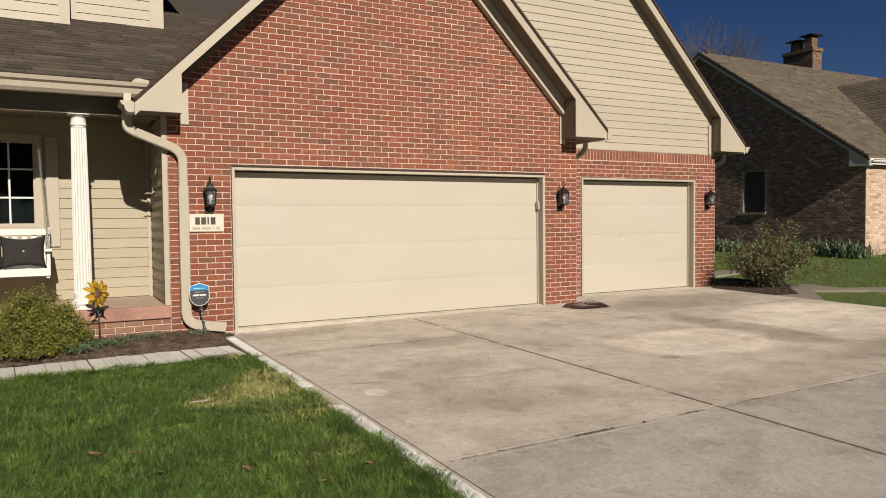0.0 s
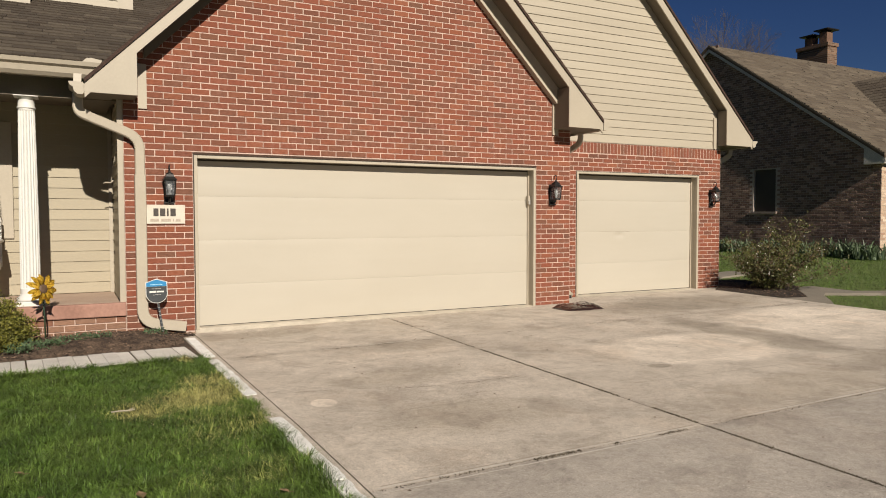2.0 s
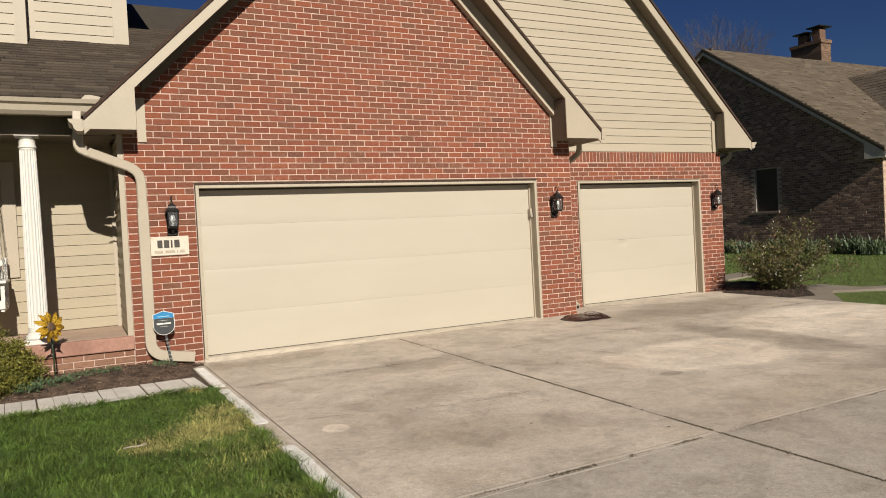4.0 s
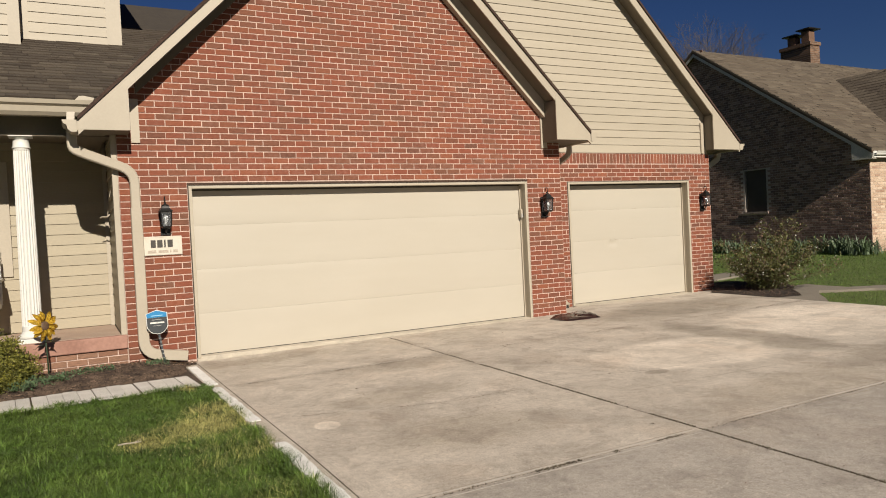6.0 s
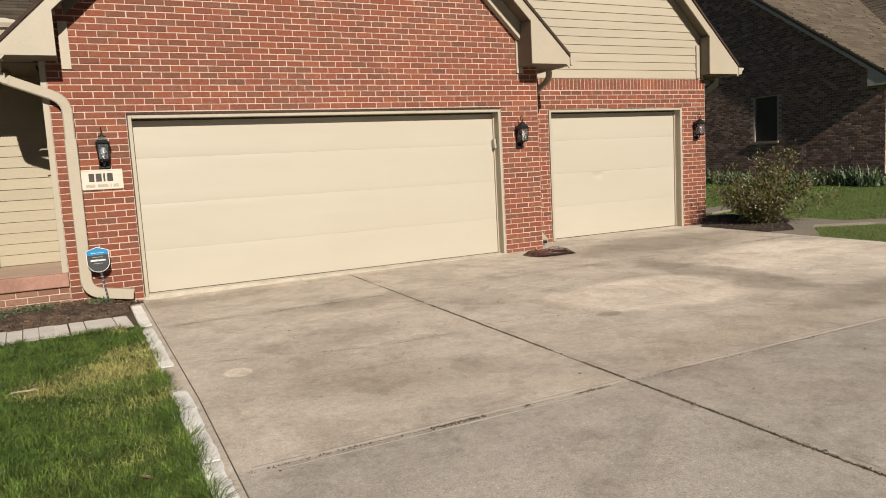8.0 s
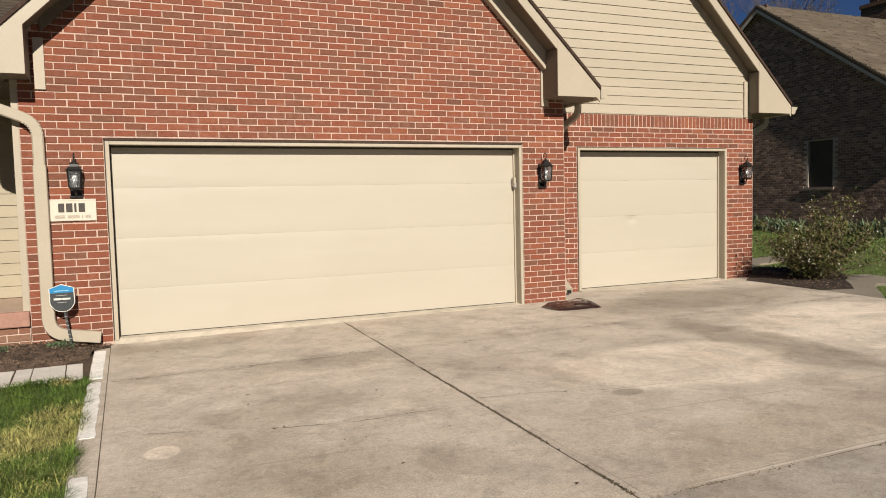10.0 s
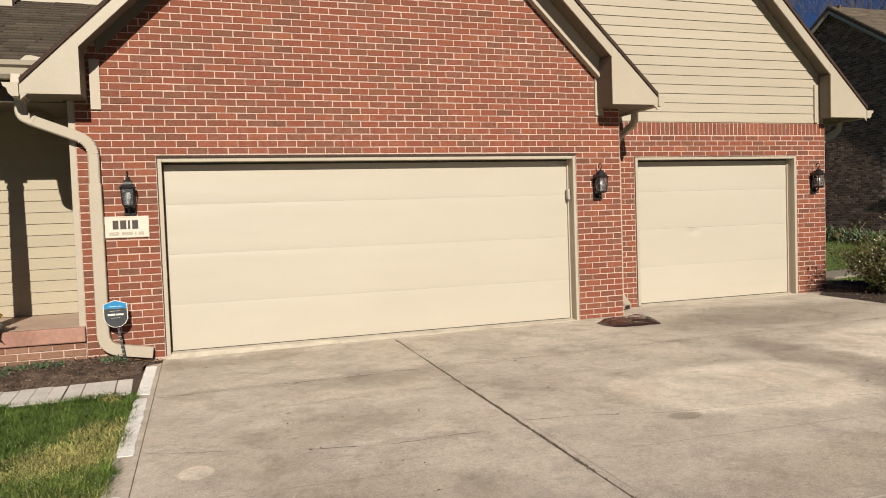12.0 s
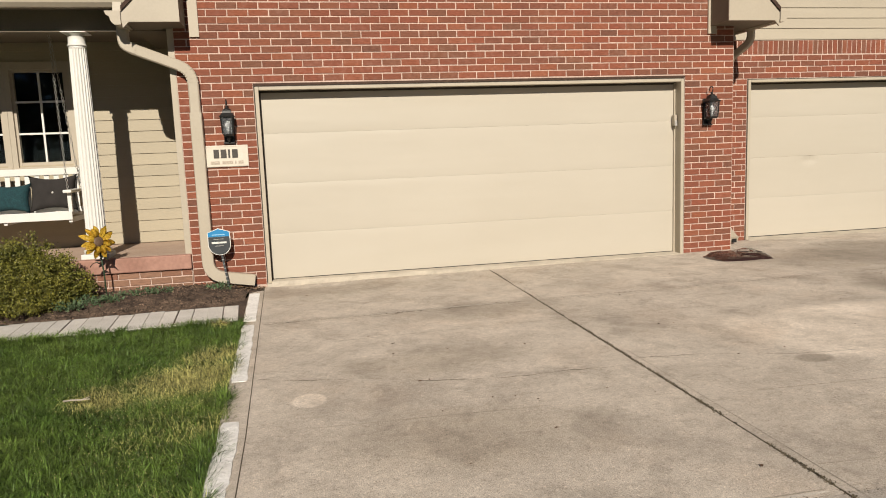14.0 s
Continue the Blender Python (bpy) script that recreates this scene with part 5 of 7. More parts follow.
# ---- porch ----
porch = thing("porch_slab", "red-stained concrete porch slab on a low brick base", "porch", kind="structure")
part("slab_edge", boxes((-7.0, -0.772, -0.055, 0.03, 0.25, PZ), bevel=0.012), M_SLAB, porch)
part("slab_top", boxes((-7.0, -0.837, 0.03, PY, 0.25, PZ + 0.001)), M_SLABTOP, porch)
part("base_mortar", boxes((-7.0, -0.775, -0.012, 0.1, -0.1, 0.249)), M_MORTAR, porch)
spots = course_bricks(-7.0, -0.775, 0.0, 0.26, lambda z: [(-7.0, -0.776)], 0.249 - 4 * BH, -0.02, -0.776)
lay_pieces("brick", spots, BH - JT, 0.05, porch, M_BRICK_LOW, M_BRICK_LOW)


def fluted_column(x, y, z0, z1):
    c = thing("porch_column", "white fluted porch column with round base and thin square cap", "column", (x, y, z0))
    h = z1 - z0
    part("plinth", boxes((-0.14, 0.14, -0.14, 0.14, 0.0, 0.05), bevel=0.006), M_WHITE, c)
    bm = bmesh.new()
    lathe(bm, [(0.13, 0.05), (0.14, 0.065), (0.14, 0.085), (0.125, 0.10), (0.112, 0.11), (0.105, 0.13)], sides=32)
    part("base_ring", bm, M_WHITE, c, smooth=True)
    bm = bmesh.new()
    n = 20 * 6
    rows = []
    for z, r in ((0.13, 0.102), (0.19, 0.102), (0.2, 0.101), (h * 0.4, 0.098), (h * 0.7, 0.091), (h - 0.17, 0.083), (h - 0.155, 0.083), (h - 0.14, 0.083)):
        ring = []
        for k in range(n):
            ph = (k % 6) / 6
            dip = 0.009 * math.sin(math.pi * ph) if 0.2 <= z <= h - 0.165 else 0.0
            a = 2 * math.pi * k / n
            ring.append(bm.verts.new(((r - dip) * math.cos(a), (r - dip) * math.sin(a), z)))
        rows.append(ring)
    for p, q in zip(rows, rows[1:]):
        for k in range(n):
            bm.faces.new((p[k], p[(k + 1) % n], q[(k + 1) % n], q[k]))
    part("shaft", bm, M_WHITE, c)
    bm = bmesh.new()
    lathe(bm, [(0.083, h - 0.142), (0.091, h - 0.139), (0.095, h - 0.131), (0.091, h - 0.122), (0.084, h - 0.118), (0.082, h - 0.050), (0.084, h - 0.046)], sides=32)
    part("neck_ring", bm, M_WHITE, c, smooth=True)
    bm = bmesh.new()
    lathe(bm, [(0.062, h - 0.0455), (0.066, h - 0.030), (0.074, h - 0.016), (0.088, h - 0.011)], sides=32)
    part("cap_ring", bm, M_WHITE, c, smooth=True)
    part("abacus", boxes((-0.120, 0.120, -0.120, 0.120, h - 0.0105, h - 0.001), bevel=0.002), M_WHITE, c)
    return c


fluted_column(-1.748, 0.175, PZ, 2.757)


def cushion(name, label, w, h, t, at, material, tilt, turn, button=False):
    c = thing(name, label, "pillow", at)
    c.rotation_euler = (radians(tilt), 0, radians(turn))
    bm = bmesh.new()
    n = 14
    sides = []
    for s in (-1, 1):
        grid = []
        for j in range(n + 1):
            row = []
            for i in range(n + 1):
                u, v = 2 * i / n - 1, 2 * j / n - 1
                puff = ((1 - u * u) * (1 - v * v)) ** 0.45 * t / 2
                ears = 1 - 0.24 * (1 - u * u) * v * v - 0.0 * u
                if button:
                    puff *= 1 - 0.5 * math.exp(-(u * u + v * v) / 0.03)
                row.append(bm.verts.new((u * w / 2 * (1 - 0.13 * (1 - v * v)), s * puff, v * h / 2 * ears + h / 2)))
            grid.append(row)
        sides.append(grid)
        for j in range(n):
            for i in range(n):
                bm.faces.new((grid[j][i], grid[j][i + 1], grid[j + 1][i + 1], grid[j + 1][i]))
    bmesh.ops.remove_doubles(bm, verts=bm.verts, dist=0.0008)
    part("cover", bm, material, c, smooth=True)
    if button:
        bm = bmesh.new()
        bmesh.ops.create_uvsphere(bm, u_segments=10, v_segments=6, radius=0.016, matrix=Matrix.Translation((0, -t * 0.27, h / 2)))
        part("button", bm, M_STEEL, c, "pale round button", smooth=True)
    return c


def porch_swing():
    s = thing("porch_swing", "white painted wooden porch swing hung on chains", "porch swing", (0, 0, 0))
    x0, x1 = -3.48, -2.09
    part("front_rail", boxes((x0, x1, 0.60, 0.625, 0.80, 0.895), bevel=0.004), M_WHITE, s)
    for i in range(6):
        part("seat_slat", boxes((x0 + 0.01, x1 - 0.01, 0.63 + i * 0.085, 0.70 + i * 0.085, 0.868 - i * 0.008, 0.888 - i * 0.008), bevel=0.003), M_WHITE, s)
    for x in (x0 + 0.03, (x0 + x1) / 2, x1 - 0.03):
        part("seat_bearer", boxes((x - 0.018, x + 0.018, 0.626, 1.14, 0.77, 0.825)), M_WHITE, s)
    part("top_rail", boxes((x0, x1, 1.13, 1.155, 1.30, 1.38), bevel=0.004), M_WHITE, s)
    part("lower_rail", boxes((x0, x1, 1.095, 1.12, 0.86, 0.92), bevel=0.004), M_WHITE, s)
    k = int((x1 - x0 - 0.08) / 0.105)
    for i in range(k + 1):
        x = x0 + 0.05 + i * 0.105
        bm = bmesh.new()
        prism(bm, [(1.122, 0.87), (1.137, 0.87), (1.167, 1.36), (1.156, 1.36)], "x", x - 0.027, x + 0.027)
        part("back_slat", bm, M_WHITE, s)
    for x in (x0 + 0.02, x1 - 0.02):
        part("arm_post", boxes((x - 0.02, x + 0.02, 0.626, 0.665, 0.87, 1.10)), M_WHITE, s)
        part("armrest", boxes((x - 0.045, x + 0.045, 0.56, 1.15, 1.101, 1.135), bevel=0.008), M_WHITE, s)
        part("back_post", boxes((x - 0.02, x + 0.02, 1.16, 1.195, 0.80, 1.40)), M_WHITE, s)
    return s


porch_swing()


def chain(name, a, b, link=0.045):
    c = thing(name, "galvanised chain holding the porch swing", "chain", group="swing chains")
    a, b = Vector(a), Vector(b)
    n = int((b - a).length / (link * 0.78))
    d = (b - a).normalized()
    u = d.cross(Vector((0, 1, 0.2))).normalized()
    v = d.cross(u)
    for i in range(n):
        p = a + (b - a) * (i + 0.5) / n
        w = u if i % 2 else v
        bm = bmesh.new()
        ring = [p + d * (link / 2) * math.cos(t) + w * 0.011 * math.sin(t) for t in [2 * math.pi * k / 10 for k in range(10)]]
        rows = []
        for k, q in enumerate(ring):
            out = (q - p).normalized()
            side = d.cross(w)
            rows.append([bm.verts.new(q + (out * math.cos(t) + side * math.sin(t)) * 0.0034) for t in (0, 2.09, 4.19)])
        for k in range(10):
            for m in range(3):
                bm.faces.new((rows[k][m], rows[(k + 1) % 10][m], rows[(k + 1) % 10][(m + 1) % 3], rows[k][(m + 1) % 3]))
        part("link", bm, M_STEEL, c)
    return c


for x in (-3.46, -2.11):
    chain("swing_chain", (x, 0.60, 1.12), (x - 0.1, 0.86, 2.855))
    chain("swing_chain", (x, 1.12, 1.12), (x - 0.1, 0.88, 2.855))
cushion("throw_pillow", "charcoal square pillow with a pale button on the swing", 0.52, 0.44, 0.16, (-2.39, 0.99, 0.875), M_FABRIC, -14, 4, True)
cushion("throw_pillow", "dark teal pillow on the porch swing", 0.44, 0.36, 0.16, (-2.85, 0.98, 0.875), M_TEAL, -16, -6)
cushion("throw_pillow", "charcoal pillow at the far end of the swing", 0.44, 0.42, 0.16, (-3.25, 0.99, 0.875), M_FABRIC, -14, -3, True)


cord = thing("plant_hanger", "pale cord with a hook hung beside the porch wall", "hanger")
bm = bmesh.new()
tube(bm, [(-0.80, 0.62, 2.32), (-0.845, 0.72, 2.05), (-0.87, 0.80, 1.845)], 0.005, 6)
part("cord", bm, M_CREAM, cord)
bm = bmesh.new()
tube(bm, [(-0.845, 0.78, 1.87), (-0.87, 0.80, 1.84), (-0.93, 0.83, 1.845), (-0.955, 0.84, 1.83)], 0.009, 6)
part("hook", bm, M_CREAM, cord, smooth=True)


# ---- wall lanterns ----
def lantern(x, y, z, label):
    """A black wall lantern: back plate, bracket, tapered glazed cage, stepped roof, ring and finial."""
    l = thing("wall_lantern", label, "wall lamp", (x, y, z), "garage wall lanterns")
    part("back_plate", boxes((-0.055, 0.055, -0.022, -0.001, -0.235, 0.09), bevel=0.008), M_BLACK, l)
    part("foot_plate", boxes((-0.060, 0.060, -0.045, -0.0225, -0.235, -0.215), bevel=0.004), M_BLACK, l)
    bm = bmesh.new()
    tube(bm, [(0, -0.02, -0.195), (0, -0.06, -0.205), (0, -0.10, -0.185), (0, -0.115, -0.15)], 0.012)
    part("bracket", bm, M_BLACK, l, smooth=True)
    cy, k = -0.115, 0.84

    def ring(half, z0, z1, half2=None):
        bm = bmesh.new()
        h2 = k * (half if half2 is None else half2)
        half *= k
        lo = [bm.verts.new((sx * half, cy + sy * half, z0)) for sx, sy in ((-1, -1), (1, -1), (1, 1), (-1, 1))]
        hi = [bm.verts.new((sx * h2, cy + sy * h2, z1)) for sx, sy in ((-1, -1), (1, -1), (1, 1), (-1, 1))]
        bm.faces.new(lo[::-1]), bm.faces.new(hi)
        for i in range(4):
            bm.faces.new((lo[i], lo[(i + 1) % 4], hi[(i + 1) % 4], hi[i]))
        return bm

    part("base_tray", ring(0.050, -0.156, -0.132, 0.066), M_BLACK, l)
    corners = ((-k, -k), (k, -k), (k, k), (-k, k))
    for sx, sy in corners:
        bm = bmesh.new()
        tube(bm, [(sx * 0.061, cy + sy * 0.061, -0.133), (sx * 0.073, cy + sy * 0.073, 0.04)], 0.0075, 4)
        part("cage_bar", bm, M_BLACK, l)
    for i in range(4):
        (ax, ay), (bx, by) = corners[i], corners[(i + 1) % 4]
        bm = bmesh.new()
        q = [(ax * 0.058, cy + ay * 0.058, -0.131), (bx * 0.058, cy + by * 0.058, -0.131), (bx * 0.070, cy + by * 0.070, 0.038), (ax * 0.070, cy + ay * 0.070, 0.038)]
        inner = [((px) * 0.95, cy + (py - cy) * 0.95, pz) for px, py, pz in q]
        o, n = [bm.verts.new(p) for p in q], [bm.verts.new(p) for p in inner]
        bm.faces.new(o), bm.faces.new(n[::-1])
        for j in range(4):
            bm.faces.new((o[j], n[j], n[(j + 1) % 4], o[(j + 1) % 4]))
        pane = part("glass_pane", bm, M_LAMPGLASS, l)
        pane.visible_shadow = False
    bm = bmesh.new()
    lathe(bm, [(0.016, -0.131), (0.016, -0.085), (0.024, -0.075), (0.032, -0.050), (0.030, -0.022), (0.016, 0.0)], (0, cy, 0), 12)
    part("bulb", bm, M_BULB, l, "white frosted bulb, unlit", smooth=True)
    part("eave_plate", ring(0.088, 0.041, 0.054, 0.092), M_BLACK, l)
    part("roof", ring(0.082, 0.0545, 0.082, 0.058), M_BLACK, l)
    part("neck", ring(0.054, 0.0825, 0.108, 0.050), M_BLACK, l)
    bm = bmesh.new()
    lathe(bm, [(0.046, 0.1085), (0.040, 0.122), (0.022, 0.132), (0.012, 0.140), (0.014, 0.150), (0.006, 0.158)], (0, cy, 0), 14)
    part("cap", bm, M_BLACK, l, smooth=True)
    bm = bmesh.new()
    tube(bm, [(0, cy + 0.012 - 0.034 * math.sin(t), 0.188 - 0.036 * math.cos(t)) for t in [-0.3 + math.pi * 1.75 * j / 14 for j in range(15)]], 0.0065, 6)
    part("finial_loop", bm, M_BLACK, l, smooth=True)
    return l


lantern(-0.282, 0.0, 1.80, "black metal wall lantern with clear glass above the number plate")
lantern(5.34, 0.0, 1.825, "black metal wall lantern with clear glass between the garage doors")
lantern(9.60, W2Y, 1.845, "black metal wall lantern with clear glass at the far garage corner")

# ---- number plate: bars stand for the characters ----
plate = thing("number_plate", "cream wall plate with dark bars above fainter ones", "sign")
part("plate", boxes((-0.544, -0.101, -0.018, -0.001, 1.322, 1.552), bevel=0.005), M_PLATE, plate)
part("raised_rim", boxes((-0.535, -0.11, -0.022, -0.0185, 1.538, 1.545), (-0.535, -0.11, -0.022, -0.0185, 1.329, 1.336), (-0.535, -0.528, -0.022, -0.0185, 1.337, 1.537), (-0.117, -0.11, -0.022, -0.0185, 1.337, 1.537)), M_PLATE, plate)
for x0, x1 in ((-0.458, -0.402), (-0.385, -0.325), (-0.308, -0.288), (-0.268, -0.208)):
    part("dark_bar", boxes((x0, x1, -0.022, -0.0185, 1.416, 1.508)), M_INK, plate)
for x0, x1 in ((-0.495, -0.40), (-0.375, -0.262), (-0.242, -0.228), (-0.208, -0.155)):
    part("faint_bar", boxes((x0, x1, -0.021, -0.0185, 1.352, 1.385)), M_FAINT, plate)


# ---- things in the bed ----
def shield_outline(w, h, inset=0.0):
    a, b = w / 2 - inset, h - inset
    pts = [(-a, h * 0.86 - inset * 0.5), (0, b), (a, h * 0.86 - inset * 0.5), (a, h * 0.36)]
    for k in range(1, 6):
        f = k / 6
        pts.append((a * math.cos(f * math.pi / 2) ** 0.9, h * 0.36 - (h * 0.36 - inset) * math.sin(f * math.pi / 2) ** 1.3))
    pts.append((0, inset))
    for k in range(5, 0, -1):
        f = k / 6
        pts.append((-a * math.cos(f * math.pi / 2) ** 0.9, h * 0.36 - (h * 0.36 - inset) * math.sin(f * math.pi / 2) ** 1.3))
    pts.append((-a, h * 0.36))
    return pts


def yard_sign(x, y):
    s = thing("yard_sign", "small blue and slate shield sign on a leaning metal stake", "yard sign", (x, y, 0.0))
    s.rotation_euler = (0, radians(-1.5), radians(-8))
    w, h, z0 = 0.238, 0.288, 0.395
    bm = bmesh.new()
    prism(bm, [(px, pz + z0) for px, pz in shield_outline(w, h)], "y", -0.004, 0.004)
    part("rim", bm, M_WHITE, s)
    inner = shield_outline(w, h, 0.007)
    half = w / 2 - 0.008
    bm = bmesh.new()
    prism(bm, [(-half, z0 + 0.197), (half, z0 + 0.197)] + [(px, pz + z0) for px, pz in inner[3:]], "y", -0.007, -0.0045)
    part("slate_field", bm, M_SLATE, s)
    bm = bmesh.new()
    prism(bm, [(-half, z0 + 0.199), (half, z0 + 0.199), (half, z0 + 0.245), (0, z0 + 0.280), (-half, z0 + 0.245)], "y", -0.0072, -0.0045)
    part("blue_band", bm, M_BLUE, s)
    for p, q, lo, hi, name, m in ((-0.078, -0.004, 0.126, 0.146, "white_bar", M_WHITE), (0.001, 0.078, 0.126, 0.144, "white_bar", M_WHITE), (-0.056, 0.050, 0.170, 0.175, "faint_bar", M_STEEL), (-0.046, 0.044, 0.098, 0.103, "faint_bar", M_STEEL), (-0.066, 0.066, 0.216, 0.224, "faint_bar", M_SKYBAR)):
        part(name, boxes((p, q, -0.009, -0.0073, z0 + lo, z0 + hi)), m, s)
    foot, head = Vector((0.058, 0.010, -0.02)), Vector((0.0, 0.010, z0 + 0.10))
    bm = bmesh.new()
    sweep(bm, [foot, head], [(-0.011, -0.004), (0.011, -0.004), (0.011, 0.004), (-0.011, 0.004)], (1, 0, 0))
    part("stake", bm, M_SLATE, s)
    for k in range(7):
        c = foot.lerp(head, 0.16 + 0.09 * k)
        part("clip", boxes((c.x - 0.0125, c.x + 0.0125, 0.0045, 0.0155, c.z, c.z + 0.006)), M_STEEL, s)
    return s


yard_sign(-0.440, -0.185)


def metal_sunflower(x, y, zt):
    f = thing("metal_sunflower", "yellow painted metal sunflower on a green stake", "garden ornament", (x, y, 0))
    bm = bmesh.new()
    tube(bm, [(0.02, 0.06, -0.08), (0.015, 0.05, 0.3), (0.0, 0.02, zt - 0.03)], 0.008, 6)
    part("stake", bm, M_GREENSTEM, f, smooth=True)
    head = Matrix.Translation((0, 0, zt)) @ Euler((radians(-8), 0, radians(40))).to_matrix().to_4x4()
    rng = random.Random(4)
    for ring, n, r, l in ((0, 11, 0.044, 0.138), (1, 8, 0.042, 0.105)):
        for k in range(n):
            a = 2 * math.pi * (k + 0.5 * ring) / n + rng.uniform(-0.08, 0.08)
            bm = bmesh.new()
            prof = ((0.0, 0.012), (0.3, 0.026), (0.6, 0.029), (0.85, 0.017), (1.0, 0.002))
            rows = []
            ll = l * rng.uniform(0.88, 1.1)
            for t, w in prof:
                lift = -0.012 * ring - 0.03 * math.sin(t * math.pi * 0.8) * (0.5 + 0.5 * ring) + rng.uniform(-0.003, 0.003) + 0.03 * t * t
                rows.append([bm.verts.new((u * w, lift + abs(u) * -0.006, r + ll * t)) for u in (-1, 0, 1)])
            for p, q in zip(rows, rows[1:]):
                for i in range(2):
                    bm.faces.new((p[i], p[i + 1], q[i + 1], q[i]))
            bmesh.ops.solidify(bm, geom=bm.faces[:], thickness=0.002)
            bm.transform(head @ Matrix.Rotation(a, 4, "Y"))
            part("petal", bm, M_YELLOW, f, smooth=True)
    bm = bmesh.new()
    bmesh.ops.create_uvsphere(bm, u_segments=18, v_segments=10, radius=0.054, matrix=head @ Matrix.Translation((0, -0.012, 0)) @ Matrix.Diagonal((1, 0.4, 1, 1)))
    part("disc", bm, M_BROWN, f, smooth=True)
    for k, (dx, dz, s) in enumerate(((0.05, -0.18, 0.075), (-0.055, -0.23, 0.06))):
        bm = bmesh.new()
        rows = []
        for t, w in ((0.0, 0.003), (0.35, 0.03), (0.7, 0.026), (1.0, 0.002)):
            rows.append([bm.verts.new((dx * t * 1.8 + 0.0, u * w, zt + dz + 0.09 * t - 0.12 * t * t + abs(u) * 0.008)) for u in (-1, 0, 1)])
        for p, q in zip(rows, rows[1:]):
            for i in range(2):
                bm.faces.new((p[i], p[i + 1], q[i + 1], q[i]))
        part("leaf", bm, M_GREENSTEM, f, smooth=True)
    return f


metal_sunflower(-1.62, -0.30, 0.625)

# ---- empty plastic sack by the pier ----
def plastic_sack():
    """A half-folded sack: flat folds, sharp creases, torn print with painted highlights, a smaller fold lapped over its
    far end.
    """
    sack = thing("plastic_sack", "crumpled dark brown plastic sack lying flat on the concrete", "sack")

    def pillow(x0, y0, length, width, turn, lift, tall, seed, nx=56, ny=36):
        bm = bmesh.new()
        c, s = math.cos(turn), math.sin(turn)
        rows = []
        for j in range(ny + 1):
            row = []
            for i in range(nx + 1):
                u, v = i / nx, j / ny
                wob = 0.045 * noise.noise((u * 2, v * 2, seed)) + 0.006 * noise.noise((u * 7, v * 7, seed + 2))
                a, b = (u - 0.5) * length * (1 - 0.10 * abs(2 * v - 1) ** 2) + wob * 0.5, (v - 0.5) * width * (0.66 + 0.34 * min(1, 2 * u)) + wob
                px, py = x0 + a * c - b * s, y0 + a * s + b * c
                edge = min(1, 6 * min(u, 1 - u)) ** 0.6 * min(1, 5 * min(v, 1 - v)) ** 0.6
                fold = 1 - abs(noise.noise((u * 1.1 + v * 0.7, v * 2.0, seed + 5))) * 2.0
                crease = max(0.0, 1 - abs(noise.noise((u * 1.2 - v * 2.0, v * 4 + u, seed + 9))) * 12)
                z = ground(px, py) + 0.003 + lift * edge + tall * edge * (0.52 + 0.30 * fold + 0.14 * crease)
                row.append(bm.verts.new((px, py, z)))
            rows.append(row)
        for j in range(ny):
            for i in range(nx):
                bm.faces.new((rows[j][i], rows[j][i + 1], rows[j + 1][i + 1], rows[j + 1][i]))
        return bm, rows

    bm, rows = pillow(5.35, -0.53, 0.56, 0.56, 0.10, 0.006, 0.060, 1.0)
    top, trows = pillow(5.58, -0.51, 0.40, 0.56, -0.12, 0.010, 0.066, 6.0, 40, 36)
    # pale patches serve as print and as highlights painted on the plastic
    for grid, patches in ((rows, ((15, 17, 34, 48), (9, 10, 38, 44))), (trows, ((16, 26, 4, 22), (11, 12, 22, 34), (4, 6, 33, 37), (8, 9, 6, 12)))):
        for j0, j1, i0, i1 in patches:
            pb = bmesh.new()
            g = [[pb.verts.new(grid[j][i].co + Vector((0, 0, 0.003))) for i in range(i0, i1 + 1)] for j in range(j0, j1 + 1)]
            for j in range(j1 - j0):
                for i in range(i1 - i0):
                    pb.faces.new((g[j][i], g[j][i + 1], g[j + 1][i + 1], g[j + 1][i]))
            part("pale_patch", pb, M_BAGPALE, sack, "pale print and painted highlights", smooth=True)
    part("film", bm, M_BAG, sack, smooth=True)
    part("folded_end", top, M_BAG, sack, smooth=True)


plastic_sack()


# ---- plants ----
def leaf_cloud(name, centres, n, size, material, parent, seed, spread, label="", aim=0.5):
    """Many small folded leaves scattered round twig tips."""
    rng = np.random.default_rng(seed)
    c = np.array(centres)[rng.integers(0, len(centres), n)] + rng.normal(0, spread, (n, 3))
    verts, faces = [], []
    d = rng.normal(0, 1, (n, 3)) + np.array([0, -0.3, aim])
    d /= np.linalg.norm(d, axis=1)[:, None]
    s = np.cross(d, rng.normal(0, 1, (n, 3)))
    s /= np.linalg.norm(s, axis=1)[:, None]
    ln = size * rng.uniform(0.6, 1.3, n)[:, None]
    up = np.cross(d, s) * ln * 0.12
    v = np.stack([c, c + d * ln * 0.5 + s * ln * 0.3 + up, c + d * ln, c + d * ln * 0.5 - s * ln * 0.3 + up], 1).reshape(-1, 3)
    f = np.arange(n)[:, None] * 4 + np.array([[0, 1, 2, 3]])
    return mesh_object(name, v.tolist(), f.tolist(), material, parent, label, kind="stuff")


